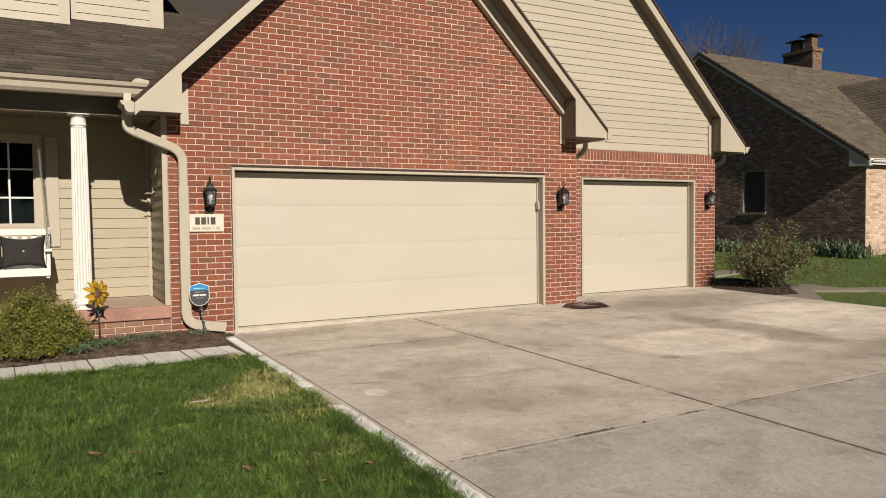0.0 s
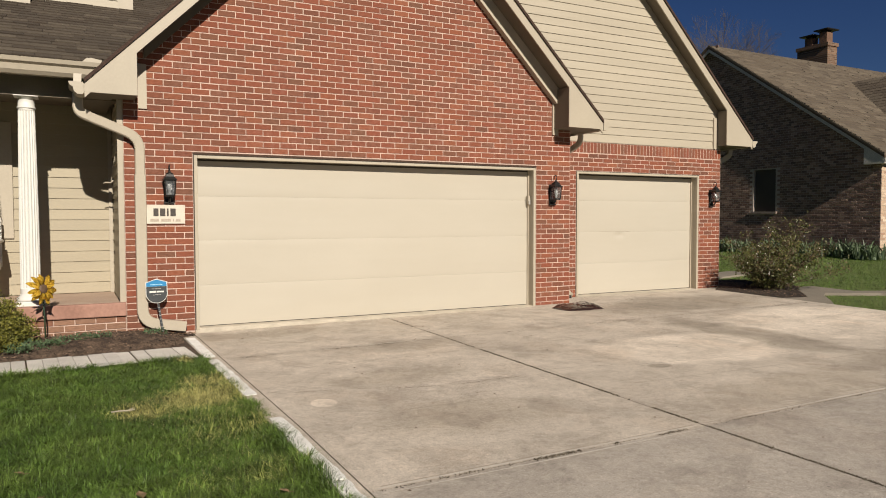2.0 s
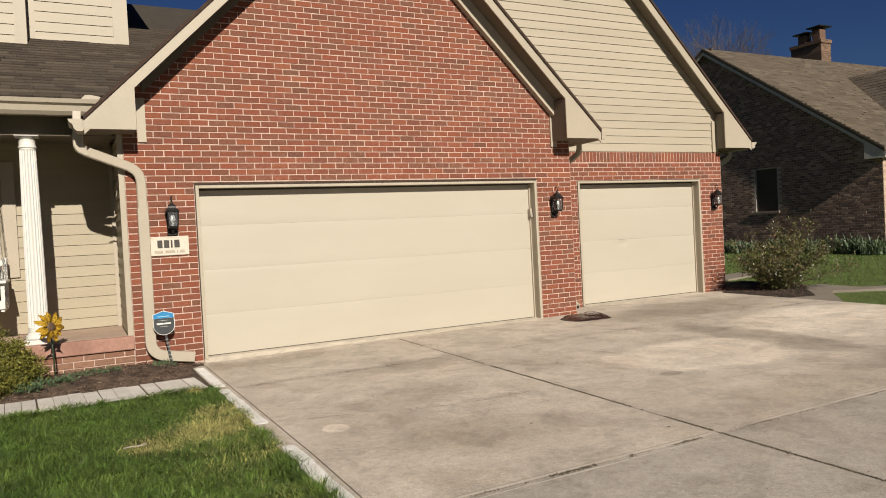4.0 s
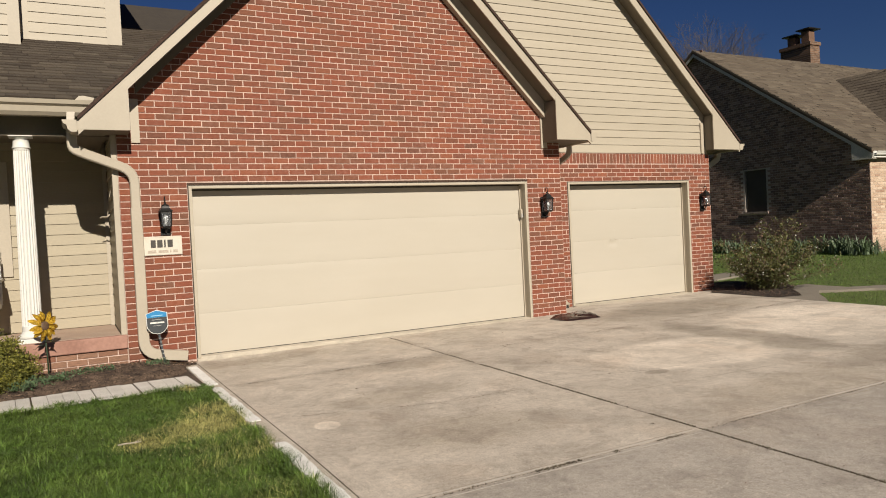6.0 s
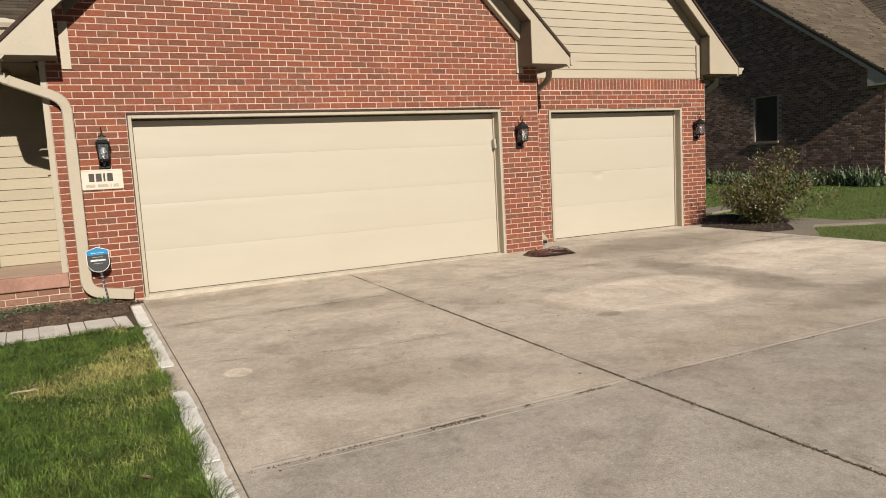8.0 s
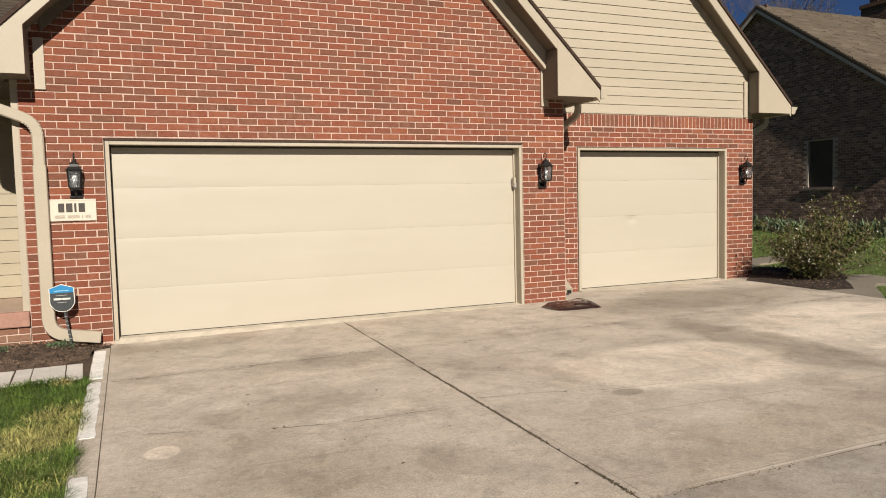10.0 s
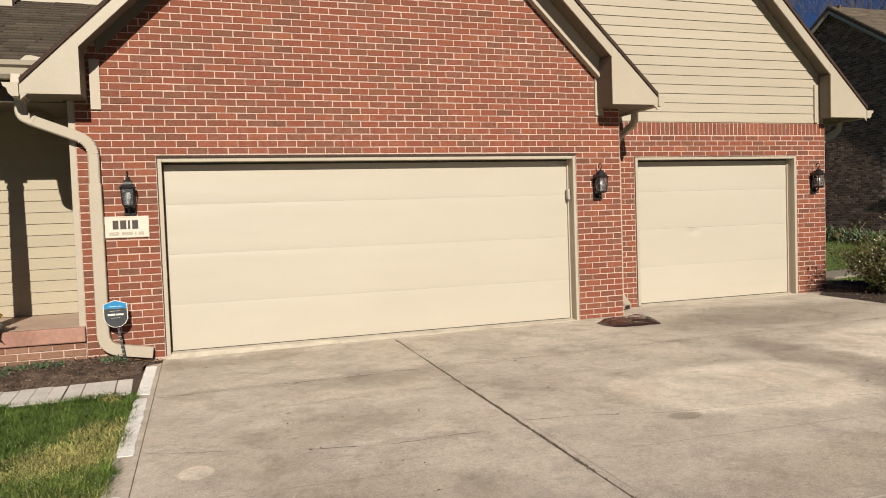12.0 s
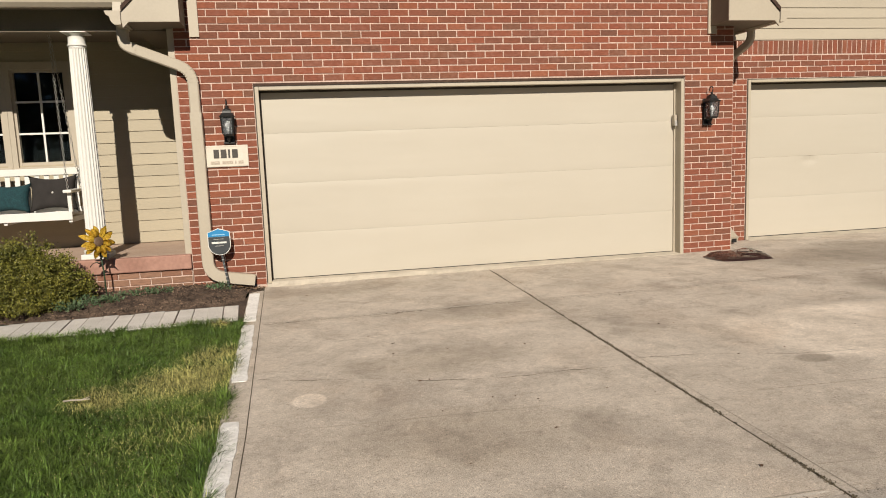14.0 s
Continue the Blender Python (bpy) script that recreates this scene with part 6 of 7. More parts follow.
def round_bush(x, y, r, h):
    b = thing("round_bush", "dense low clipped shrub with small yellow-green leaves", "bush", (0, 0, 0))
    rng = random.Random(11)
    bm = bmesh.new()
    tips = []
    for k in range(420):
        a, e = rng.uniform(0, 2 * math.pi), math.asin(rng.uniform(0.02, 1))
        rr = rng.uniform(0.62, 1.0) * (1 + 0.10 * math.sin(3 * a + 1) + 0.08 * noise.noise((math.cos(a) * 2, math.sin(a) * 2, e * 2)))
        p = Vector((x + r * rr * math.cos(e) * math.cos(a), y + r * 0.9 * rr * math.cos(e) * math.sin(a), 0.05 + h * rr * math.sin(e) * 0.95))
        tips.append(p)
        if k % 3 == 0:
            m = Vector((x, y, 0.05)).lerp(p, 0.5) + Vector((0, 0, 0.04))
            tube(bm, [(x + rng.uniform(-0.05, 0.05), y + rng.uniform(-0.05, 0.05), 0.0), m, p], 0.006, 4, 0.002)
    part("branchwork", bm, M_BARK, b)
    leaf_cloud("foliage", [tuple(t) for t in tips], 46000, 0.024, M_LEAF, b, 3, 0.034)
    return b


round_bush(-2.26, -0.46, 0.51, 0.63)


def loose_shrub(x, y, h, seed):
    s = thing("flowering_shrub", "loose twiggy shrub with reddish new leaves and pale buds", "shrub")
    rng = random.Random(seed)
    bm = bmesh.new()
    tips, low = [], []
    z0 = ground(x, y)
    for k in range(58):
        a = rng.uniform(0, 2 * math.pi)
        lean = 0.03 + 0.80 * rng.random() ** 0.65
        hh = h * (1.05 - 0.98 * lean) * rng.uniform(0.8, 1.05)
        r = 1.62 * lean * (0.46 if math.cos(a) < -0.2 else 0.92)
        pts = []
        for i in range(6):
            t = i / 5
            pts.append(Vector((x + 0.12 * math.cos(a) + r * math.cos(a) * t ** 1.3 + rng.uniform(-0.03, 0.03), y + 0.12 * math.sin(a) + r * math.sin(a) * t ** 1.3 + rng.uniform(-0.03, 0.03), z0 + hh * t)))
        tube(bm, pts, 0.009, 5, 0.003)
        for i in range(1, 6):
            for q in range(3):
                d = Vector((rng.uniform(-1, 1), rng.uniform(-1, 1), rng.uniform(0.0, 0.9))).normalized() * rng.uniform(0.08, 0.22)
                tube(bm, [pts[i], pts[i] + d * 0.6 + Vector((0, 0, 0.02)), pts[i] + d], 0.003, 3, 0.0015)
                (tips if i > 3 else low).append(tuple(pts[i] + d * rng.uniform(0.5, 1.0)))
    part("branchwork", bm, M_BARK, s)
    leaf_cloud("foliage", low[::2] + tips[::2], 9400, 0.046, M_LEAF2, s, seed, 0.065)
    leaf_cloud("new_leaves", tips[::2] + low[::6], 1300, 0.038, M_TWIGLEAF, s, seed + 1, 0.05, "reddish new leaves at the twig ends")
    leaf_cloud("buds", tips[::3] + low[::4], 260, 0.030, M_PAVER, s, seed + 2, 0.05, "pale dried buds")
    return s


loose_shrub(10.13, -0.25, 1.36, 21)


def low_cover(x, y, rx, ry, seed, n=700):
    z = 0.03
    p = thing("ground_cover", "low grey-green succulent ground cover in the mulch", "plant")
    rng = random.Random(seed)
    pts = []
    for _ in range(60):
        a, r = rng.uniform(0, 2 * math.pi), math.sqrt(rng.random())
        pts.append((x + rx * r * math.cos(a), y + ry * r * math.sin(a), z + rng.uniform(0.0, 0.05)))
    leaf_cloud("foliage", pts, n, 0.028, M_SEDUM, p, seed, 0.018, aim=1.2)


low_cover(-1.20, -0.30, 0.26, 0.12, 1)
low_cover(-1.62, -0.52, 0.22, 0.12, 2)
low_cover(-0.50, -0.26, 0.12, 0.06, 3, 260)
low_cover(-1.85, -0.70, 0.12, 0.08, 4, 260)


def sword_clump(x, y, h, n, seed):
    p = thing("iris_clump", "clump of grey-green sword leaves by the neighbour's wall", "plant", group="sword-leaved clumps")
    rng = random.Random(seed)
    verts, faces = [], []
    z0 = ground(x, y) - 0.02
    for _ in range(n):
        a, lean = rng.uniform(0, 2 * math.pi), rng.uniform(0.15, 1.1)
        bx, by = x + rng.gauss(0, 0.18), y + rng.gauss(0, 0.18)
        hh, w = h * rng.uniform(0.6, 1.1), rng.uniform(0.012, 0.022)
        sx, sy = -math.sin(a) * w, math.cos(a) * w
        k = len(verts)
        for t, q in ((0, 1), (0.4, 1.1), (0.75, 0.8), (1, 0.05)):
            px, py, pz = bx + lean * h * math.cos(a) * t ** 1.7, by + lean * h * math.sin(a) * t ** 1.7, z0 + hh * (t - 0.35 * lean * t ** 3)
            verts += [(px - sx * q, py - sy * q, pz), (px + sx * q, py + sy * q, pz)]
        faces += [(k + 2 * i, k + 2 * i + 1, k + 2 * i + 3, k + 2 * i + 2) for i in range(3)]
    mesh_object("foliage", verts, faces, M_IRIS, p, kind="stuff")


for k, (y, h) in enumerate(((11.2, 0.6), (10.4, 0.7), (9.6, 0.65), (8.7, 0.75), (7.8, 0.7), (7.0, 0.7), (6.2, 0.8), (5.4, 0.6), (4.5, 0.85), (3.9, 0.9), (3.3, 0.8), (2.7, 0.75))):
    sword_clump(18.5 - 0.25 * (k % 3), y, h * 0.68, 90, k)
for k, (x, y) in enumerate(((19.6, 2.2), (20.4, 2.3), (21.4, 2.2))):
    sword_clump(x, y, 0.55, 80, 40 + k)


def blades(name, pts, height, width, seed, label, droop=1.5, foot=0.044, tuft=1):
    """Grass: tapered two-step blades; with tuft over 1 each point carries a clump that leans outwards."""
    rng = np.random.default_rng(seed)
    c = np.repeat(np.array(pts), tuft, axis=0)
    n = len(c)
    a = rng.uniform(0, 2 * np.pi, n)
    d = np.stack([np.cos(a), np.sin(a), np.zeros(n)], 1)
    clump = np.repeat(rng.uniform(0.6, 1.35, len(pts)), tuft)
    p = c + (d * (np.sqrt(rng.uniform(0, 1, n)) * 0.020)[:, None] if tuft > 1 else 0)
    a = a + rng.normal(0, 0.8, n)
    d = np.stack([np.cos(a), np.sin(a), np.zeros(n)], 1)
    wave = np.repeat([0.75 + 0.5 * noise.noise((q[0] * 3.1, q[1] * 3.1, 0.5)) + 0.45 * noise.noise((q[0] * 11.0, q[1] * 11.0, 4.5)) for q in pts], tuft)
    hh = foot + height * np.clip(wave, 0.3, 1.4) * clump * rng.uniform(0.45, 1.25, n)
    ln = hh * rng.uniform(0.05, 1.0, n) * droop
    w = width * rng.uniform(0.7, 1.4, n)
    s = np.stack([-np.sin(a), np.cos(a), np.zeros(n)], 1) * w[:, None]
    zz = np.array([[0, 0, 1.0]])
    mid = p + d * (ln * 0.35)[:, None] + zz * (hh * 0.6)[:, None]
    tip = p + d * ln[:, None] + zz * (hh * rng.uniform(0.75, 1.0, n))[:, None]
    v = np.stack([p - s, p + s, mid + s * 0.8, mid - s * 0.8, tip], 1).reshape(-1, 3)
    k = np.arange(n) * 5
    quads = np.stack([k, k + 1, k + 2, k + 3], 1).tolist()
    tris = np.stack([k + 3, k + 2, k + 4], 1).tolist()
    mesh_object(name, v.tolist(), quads + tris, M_GRASS, None, label, "grass", "stuff")


def scatter(n, x0, x1, y0, y1, ok, seed):
    rng = random.Random(seed)
    out = []
    while len(out) < n:
        x, y = rng.uniform(x0, x1), rng.uniform(y0, y1)
        if ok(x, y):
            out.append((x, y, ground(x, y) - 0.05))
    return out


def lawn_ok(x, y):
    edge = drive_edge(y) - 0.122 - 0.026 * noise.noise((y * 2.3, 0.3, 2)) - 0.012 * noise.noise((y * 9, 2, 2))
    top = -1.50 - 0.012 * max(0, -x - 2) ** 1.5 - 0.03 * noise.noise((x * 3, 1, 4))
    return x < edge and y < top


blades("lawn_grass", scatter(29000, -5.5, -0.02, -8.6, -1.42, lawn_ok, 1), 0.040, 0.0018, 1, "short green spring lawn with a straw-coloured patch", 1.9, 0.042, 14)


def edge_ok(x, y):
    """The fringe that is mown less closely, along the edging stones and the pavers."""
    near = x > drive_edge(y) - 0.21 - 0.05 * noise.noise((y * 4, 7, 1)) or y > -1.62 - 0.012 * max(0, -x - 2) ** 1.5
    return lawn_ok(x, y) and near


blades("edge_grass", scatter(1500, -5.0, -0.02, -8.6, -1.42, edge_ok, 8), 0.046, 0.0019, 8, "longer grass along the edging stones and pavers", 1.2, 0.056, 14)
blades("lawn_grass", scatter(60000, -5.5, -0.1, -14, -8.6, lambda x, y: x < -0.17, 6), 0.056, 0.004, 6, "short green spring lawn beside the drive, towards the street")
blades("rough_lawn", scatter(14000, -14, -5.5, -12, -1.6, lambda x, y: True, 2), 0.09, 0.008, 2, "green lawn further out beside the house")


def inside(x, y, poly):
    hit = False
    for (xa, ya), (xb, yb) in zip(poly, poly[1:] + poly[:1]):
        if (ya > y) != (yb > y) and x < (xb - xa) * (y - ya) / (yb - ya) + xa:
            hit = not hit
    return hit


def far_ok(x, y):
    if x < 9.2 or (x > 18.9 and y > 2.0) or (x < 9.7 and y > -1.7):
        return False
    return not inside(x, y, WALK) and not inside(x, y, BED2) and not inside(x, y, BACK_WALK)


blades("side_lawn", scatter(130000, 9.2, 21, -4.5, 10, far_ok, 3), 0.008, 0.0030, 3, "green lawn running across to the neighbouring house", 1.2, 0.022)
blades("back_lawn", scatter(9000, 30, 60, -14, 2, lambda x, y: True, 4), 0.09, 0.03, 4, "distant lawn in front of the neighbouring house")

# ---- fallen leaves and grit on the drive ----
rng = random.Random(77)
verts, faces = [], []
for _ in range(130):
    x, y = rng.uniform(0.1, 9.0), rng.uniform(-8, -0.2)
    a, l = rng.uniform(0, 6.28), rng.choice((0.006, 0.008, 0.009, 0.012, 0.018))
    z = ground(x, y) + 0.004
    n = len(verts)
    c, s = math.cos(a) * l, math.sin(a) * l
    verts += [(x - c, y - s, z), (x + s * 0.5, y - c * 0.5, z + 0.006), (x + c, y + s, z + 0.002), (x - s * 0.5, y + c * 0.5, z + 0.005)]
    faces.append((n, n + 1, n + 2, n + 3))
mesh_object("leaf_litter", verts, faces, M_DEADLEAF, None, "small dry leaves and grit scattered on the concrete", "leaves", "stuff")


rng = random.Random(19)
verts, faces = [], []
for _ in range(170):
    x, y = -0.02 - abs(rng.gauss(0, 0.45)), -0.03 - abs(rng.gauss(0, 0.06))
    a, l = rng.uniform(0, 6.28), rng.uniform(0.008, 0.024)
    z = 0.062 - 0.072 * max(0, min(1, (x + 0.5) / 0.30)) + rng.uniform(0.0, 0.012)
    n = len(verts)
    c, s = math.cos(a) * l, math.sin(a) * l
    verts += [(x - c, y - s, z), (x + s * 0.5, y - c * 0.5, z + 0.008), (x + c, y + s, z + 0.003), (x - s * 0.5, y + c * 0.5, z + 0.006)]
    faces.append((n, n + 1, n + 2, n + 3))
mesh_object("leaf_litter", verts, faces, M_TANLEAF, None, "dry tan leaf scraps blown against the brick", "leaves", "stuff")
tips = [(rng.gauss(-0.58, 0.26), rng.gauss(-3.3, 0.32)) for _ in range(700)] + [(rng.gauss(-0.50, 0.25), rng.gauss(-4.3, 0.5)) for _ in range(350)]
tips = [(x, y, ground(x, y) + rng.uniform(0.002, 0.028)) for x, y in tips if lawn_ok(x, y)]
tagged(leaf_cloud("clover", tips, 2000, 0.0085, M_CLOVER, None, 41, 0.012, aim=1.6), "pale clover and seed heads in the dry part of the lawn", "clover", kind="stuff")


def fallen_leaf(x, y, size, turn):
    """A curled dry leaf with a stalk."""
    leaf = thing("fallen_leaf", "curled dry tan leaf lying in the grass", "leaf", (x, y, ground(x, y) + 0.012), "dry leaves on the lawn")
    leaf.rotation_euler = (0.2, 0.1, turn)
    bm = bmesh.new()
    rows = []
    for t, w in ((0.0, 0.06), (0.2, 0.34), (0.45, 0.46), (0.7, 0.32), (0.9, 0.12), (1.0, 0.01)):
        rows.append([bm.verts.new((u * w * size, (t - 0.5) * size * 1.3, size * (0.10 * abs(u) ** 1.5 + 0.06 * math.sin(5 * t)))) for u in (-1, -0.5, 0, 0.5, 1)])
    for p, q in zip(rows, rows[1:]):
        for i in range(4):
            bm.faces.new((p[i], p[i + 1], q[i + 1], q[i]))
    bmesh.ops.solidify(bm, geom=bm.faces[:], thickness=0.0012)
    part("blade", bm, M_DRYLEAF, leaf, smooth=True)
    bm = bmesh.new()
    tube(bm, [(0, -0.65 * size, 0), (0.01, -0.9 * size, 0.008), (0.02, -1.1 * size, 0.004)], 0.0018, 5)
    part("stalk", bm, M_BARK, leaf)


for x, y, size, turn in ((-1.86, -4.36, 0.06, 0.4), (-1.82, -4.40, 0.05, 2.1), (-1.626, -4.48, 0.045, 1.0), (-1.506, -4.95, 0.045, 3.0), (-1.04, -5.14, 0.06, 0.2), (-0.70, -5.59, 0.05, 1.9), (-0.36, -5.44, 0.045, 0.8), (-0.32, -1.62, 0.05, 1.2), (-0.40, -1.60, 0.045, 2.6)):
    fallen_leaf(x, y, size, turn)
twig = thing("fallen_twig", "pale broken twig lying on the lawn", "twig", (-1.02, -3.43, ground(-1.02, -3.43) + 0.022))
bm = bmesh.new()
tube(bm, [(-0.08, 0.012, 0.0), (-0.03, 0.0, 0.006), (0.03, -0.006, 0.004), (0.08, -0.016, 0.008)], 0.0065, 6, 0.004)
part("stem", bm, M_PALEBARK, twig, smooth=True)
bm = bmesh.new()
tube(bm, [(0.03, -0.006, 0.005), (0.055, 0.012, 0.010), (0.075, 0.018, 0.016)], 0.004, 5, 0.002)
part("side_shoot", bm, M_PALEBARK, twig, smooth=True)


# ---- neighbouring house ----
def neighbour():
    h = thing("neighbour_house", "mixed-brick house with a brown shingle gable roof", "house")
    X, Y0, Y1, zb = 19.0, 3.1, 15.6, 0.0
    ridge_y, ridge_z = 9.16, 7.5
    eave_y, eave_z = 2.9, 3.2
    k = (ridge_z - eave_z) / (ridge_y - eave_y)
    top = lambda y: eave_z + k * (y - eave_y) if y < ridge_y else ridge_z - k * (y - ridge_y)
    wy0, wy1, wz0, wz1 = 6.52, 7.36, 1.62, 3.0
    bm = bmesh.new()
    # gable wall round the window opening
    for poly in ([(Y0, zb), (wy0, zb), (wy0, top(wy0) - 0.15), (Y0, top(Y0) - 0.15)], [(wy1, zb), (Y1, zb), (Y1, top(Y1) - 0.15), (ridge_y, ridge_z - 0.15), (wy1, top(wy1) - 0.15)], [(wy0, zb), (wy1, zb), (wy1, wz0), (wy0, wz0)], [(wy0, wz1), (wy1, wz1), (wy1, top(wy1) - 0.15), (wy0, top(wy0) - 0.15)]):
        prism(bm, poly, "x", X, X + 0.2)
    part("gable_wall", bm, M_NMORTAR, h)
    # bricks of the gable wall and of the front as far as the wing
    rows = []
    for i in range(int(ridge_z / BH)):
        z = zb + (i + 0.5) * BH
        lo, hi = Y0, Y1 - 1.0
        if z > top(Y0) - 0.2:
            lo, hi = eave_y + (z + 0.2 - eave_z) / k, 2 * ridge_y - eave_y - (z + 0.2 - eave_z) / k
        edges = [lo] + [(j + 0.5 * (i % 2)) * 0.19 for j in range(90) if lo + 0.02 < (j + 0.5 * (i % 2)) * 0.19 < hi - 0.02] + [hi]
        for p, q in zip(edges, edges[1:]):
            if q < wy0 + 0.03 or p > wy1 - 0.03 or not wz0 - 0.12 < z < wz1:
                rows.append((X - 0.005, (p + q) / 2, z, q - p - JT))
    lay_pieces("brick", rows, BH - JT, 0.05, h, M_NBRICK_I, M_NBRICK_I, -90, 0)
    rows = course_bricks(X, 20.60, zb, 2.93, lambda z: [(X, 20.60)], zb, Y0 - 0.008, X)
    lay_pieces("brick", rows, BH - JT, 0.05, h, M_NBRICK_FI, M_NBRICK_FI, 0, 0)
    part("front_wall", boxes((X + 0.003, 36, Y0 - 0.003, Y0 + 0.197, zb, 2.95)), M_NMORTAR_F, h)
    part("back_wall", boxes((X + 0.2, 36, Y1 - 0.2, Y1, zb, 3.0), (35.8, 36, Y0 + 0.2, Y1 - 0.2, zb, 6)), M_NBRICK_F, h)
    win = part("window", boxes((X + 0.07, X + 0.11, wy0, wy1, wz0, wz0 + 0.05), (X + 0.07, X + 0.11, wy0, wy1, wz1 - 0.05, wz1), (X + 0.07, X + 0.11, wy0, wy0 + 0.05, wz0 + 0.05, wz1 - 0.05), (X + 0.07, X + 0.11, wy1 - 0.05, wy1, wz0 + 0.05, wz1 - 0.05), (X + 0.07, X + 0.11, wy0 + 0.05, wy1 - 0.05, 2.29, 2.33)), M_NFRAME, h)
    part("pane", boxes((X + 0.085, X + 0.09, wy0 + 0.05, wy1 - 0.05, wz0 + 0.05, 2.29)), M_GLASS, win)
    part("pane", boxes((X + 0.085, X + 0.09, wy0 + 0.05, wy1 - 0.05, 2.33, wz1 - 0.05)), M_GLASS, win)
    # added matte sheet covers the glass so the opening stays dark
    part("dark_sheet", boxes((X + 0.055, X + 0.058, wy0 + 0.04, wy1 - 0.04, wz0 + 0.01, wz1 - 0.01)), M_DARKSHEET, win)
    part("sill", boxes((X - 0.05, X + 0.07, wy0 - 0.06, wy1 + 0.06, wz0 - 0.08, wz0 - 0.001)), M_NBRICK, win)
    # near-black sheet in place of the unlit interior
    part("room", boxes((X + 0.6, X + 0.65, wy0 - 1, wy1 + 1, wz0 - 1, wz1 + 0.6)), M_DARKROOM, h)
    xo = X - 0.2
    for a_y, a_z, nm in ((eave_y, eave_z, "front_slope"), (2 * ridge_y - eave_y, eave_z, "rear_slope")):
        bm = bmesh.new()
        prism(bm, [(a_y, a_z), (ridge_y, ridge_z), (ridge_y, ridge_z - 0.06), (a_y, a_z - 0.06)], "x", xo - 0.02, 36.5)
        part(nm, bm, M_NSHINGLE, h)
        bm = bmesh.new()
        prism(bm, [(a_y, a_z - 0.06), (ridge_y, ridge_z - 0.06), (ridge_y, ridge_z - 0.14), (a_y, a_z - 0.14)], "x", xo + 0.025, 36.4)
        part("soffit", bm, M_BROWN, h)
        bm = bmesh.new()
        prism(bm, [(a_y, a_z - 0.13), (ridge_y, ridge_z - 0.13), (ridge_y, ridge_z - 0.24), (a_y, a_z - 0.24)], "x", xo, xo + 0.024)
        part("rake_board", bm, M_NTRIM, h)
        bm = bmesh.new()
        prism(bm, [(a_y, a_z - 0.061), (ridge_y, ridge_z - 0.061), (ridge_y, ridge_z - 0.129), (a_y, a_z - 0.129)], "x", xo - 0.012, xo + 0.024)
        part("rake_mould", bm, M_BROWN, h)
    # shingle courses on the front slope, a run of thin lapped strips
    L = math.hypot(ridge_y - eave_y, ridge_z - eave_z)
    n = int(L / 0.165)
    verts, faces = [], []
    rng = random.Random(8)
    for i in range(n):
        f0, f1 = i / n, (i + 1.1) / n
        x = xo
        while x < 33:
            w = rng.uniform(0.25, 0.6)
            q = min(x + w, 36)
            m = len(verts)
            t = rng.choice((0.018, 0.024, 0.034))
            for f, lift in ((f0, t), (f1, 0.003)):
                yy, zz = eave_y + (ridge_y - eave_y) * min(f, 1), eave_z + (ridge_z - eave_z) * min(f, 1)
                verts += [(x, yy, zz + lift), (q, yy, zz + lift)]
            verts += [(x, eave_y + (ridge_y - eave_y) * f0, eave_z + (ridge_z - eave_z) * f0), (q, eave_y + (ridge_y - eave_y) * f0, eave_z + (ridge_z - eave_z) * f0)]
            faces += [(m, m + 1, m + 3, m + 2), (m + 4, m + 5, m + 1, m)]
            x = q + 0.005
    mesh_object("shingle_course", verts, faces, M_NSHINGLE, h, kind="stuff")
    bm = bmesh.new()
    prism(bm, [(eave_y, 2.92), (eave_y + 0.6, 2.92), (eave_y + 0.6, top(eave_y + 0.6) - 0.16), (eave_y, eave_z - 0.1)], "x", xo + 0.004, X - 0.002)
    part("eave_return", bm, M_NTRIM, h)
    part("front_fascia", boxes((xo + 0.03, 36.3, eave_y - 0.02, eave_y + 0.02, 2.95, eave_z - 0.07)), M_WHITE, h)
    part("front_soffit", boxes((X, 36.3, eave_y + 0.02, Y0 - 0.004, 2.95, 2.98)), M_BROWN, h)
    bm = bmesh.new()
    prism(bm, [(eave_y - 0.02 - p, 3.12 + q) for p, q in GUT], "x", xo + 0.05, 36.3)
    part("gutter", bm, M_WHITE, h, "white metal gutter")
    # chimney behind the ridge, two clay flues with flat rain caps
    ch = part("chimney", boxes((25.82, 26.42, 9.49, 10.85, 6.2, 8.34), (25.78, 26.46, 9.45, 10.89, 8.34, 8.48)), M_CHIMNEY, h)
    for cy, zt in ((9.78, 8.96), (10.42, 8.84)):
        part("flue", boxes((25.94, 26.30, cy - 0.18, cy + 0.18, 8.481, zt), bevel=0.02), M_CLAY, ch)
        part("cap", boxes((25.75, 26.49, cy - 0.34, cy + 0.30, zt + 0.04, zt + 0.09), bevel=0.015), M_BLACK, ch)
        for dx in (-0.14, 0.14):
            part("cap_leg", boxes((26.11 + dx, 26.13 + dx, cy - 0.12, cy + 0.12, zt - 0.02, zt + 0.041)), M_BLACK, ch)
    # front wing with its own gable roof
    wx, wz, wk, wy = 24.43, 6.42, 0.92, 1.3
    half = (wz - 2.86) / wk
    for sgn in (-1, 1):
        bm = bmesh.new()
        prism(bm, [(wx + sgn * half, 2.86), (wx, wz), (wx, wz - 0.08), (wx + sgn * half, 2.78)], "y", wy, 7.7)
        part("wing_slope", bm, M_NSHINGLE, h)
    verts, faces = [], []
    n = int(math.hypot(half, wz - 2.86) / 0.165)
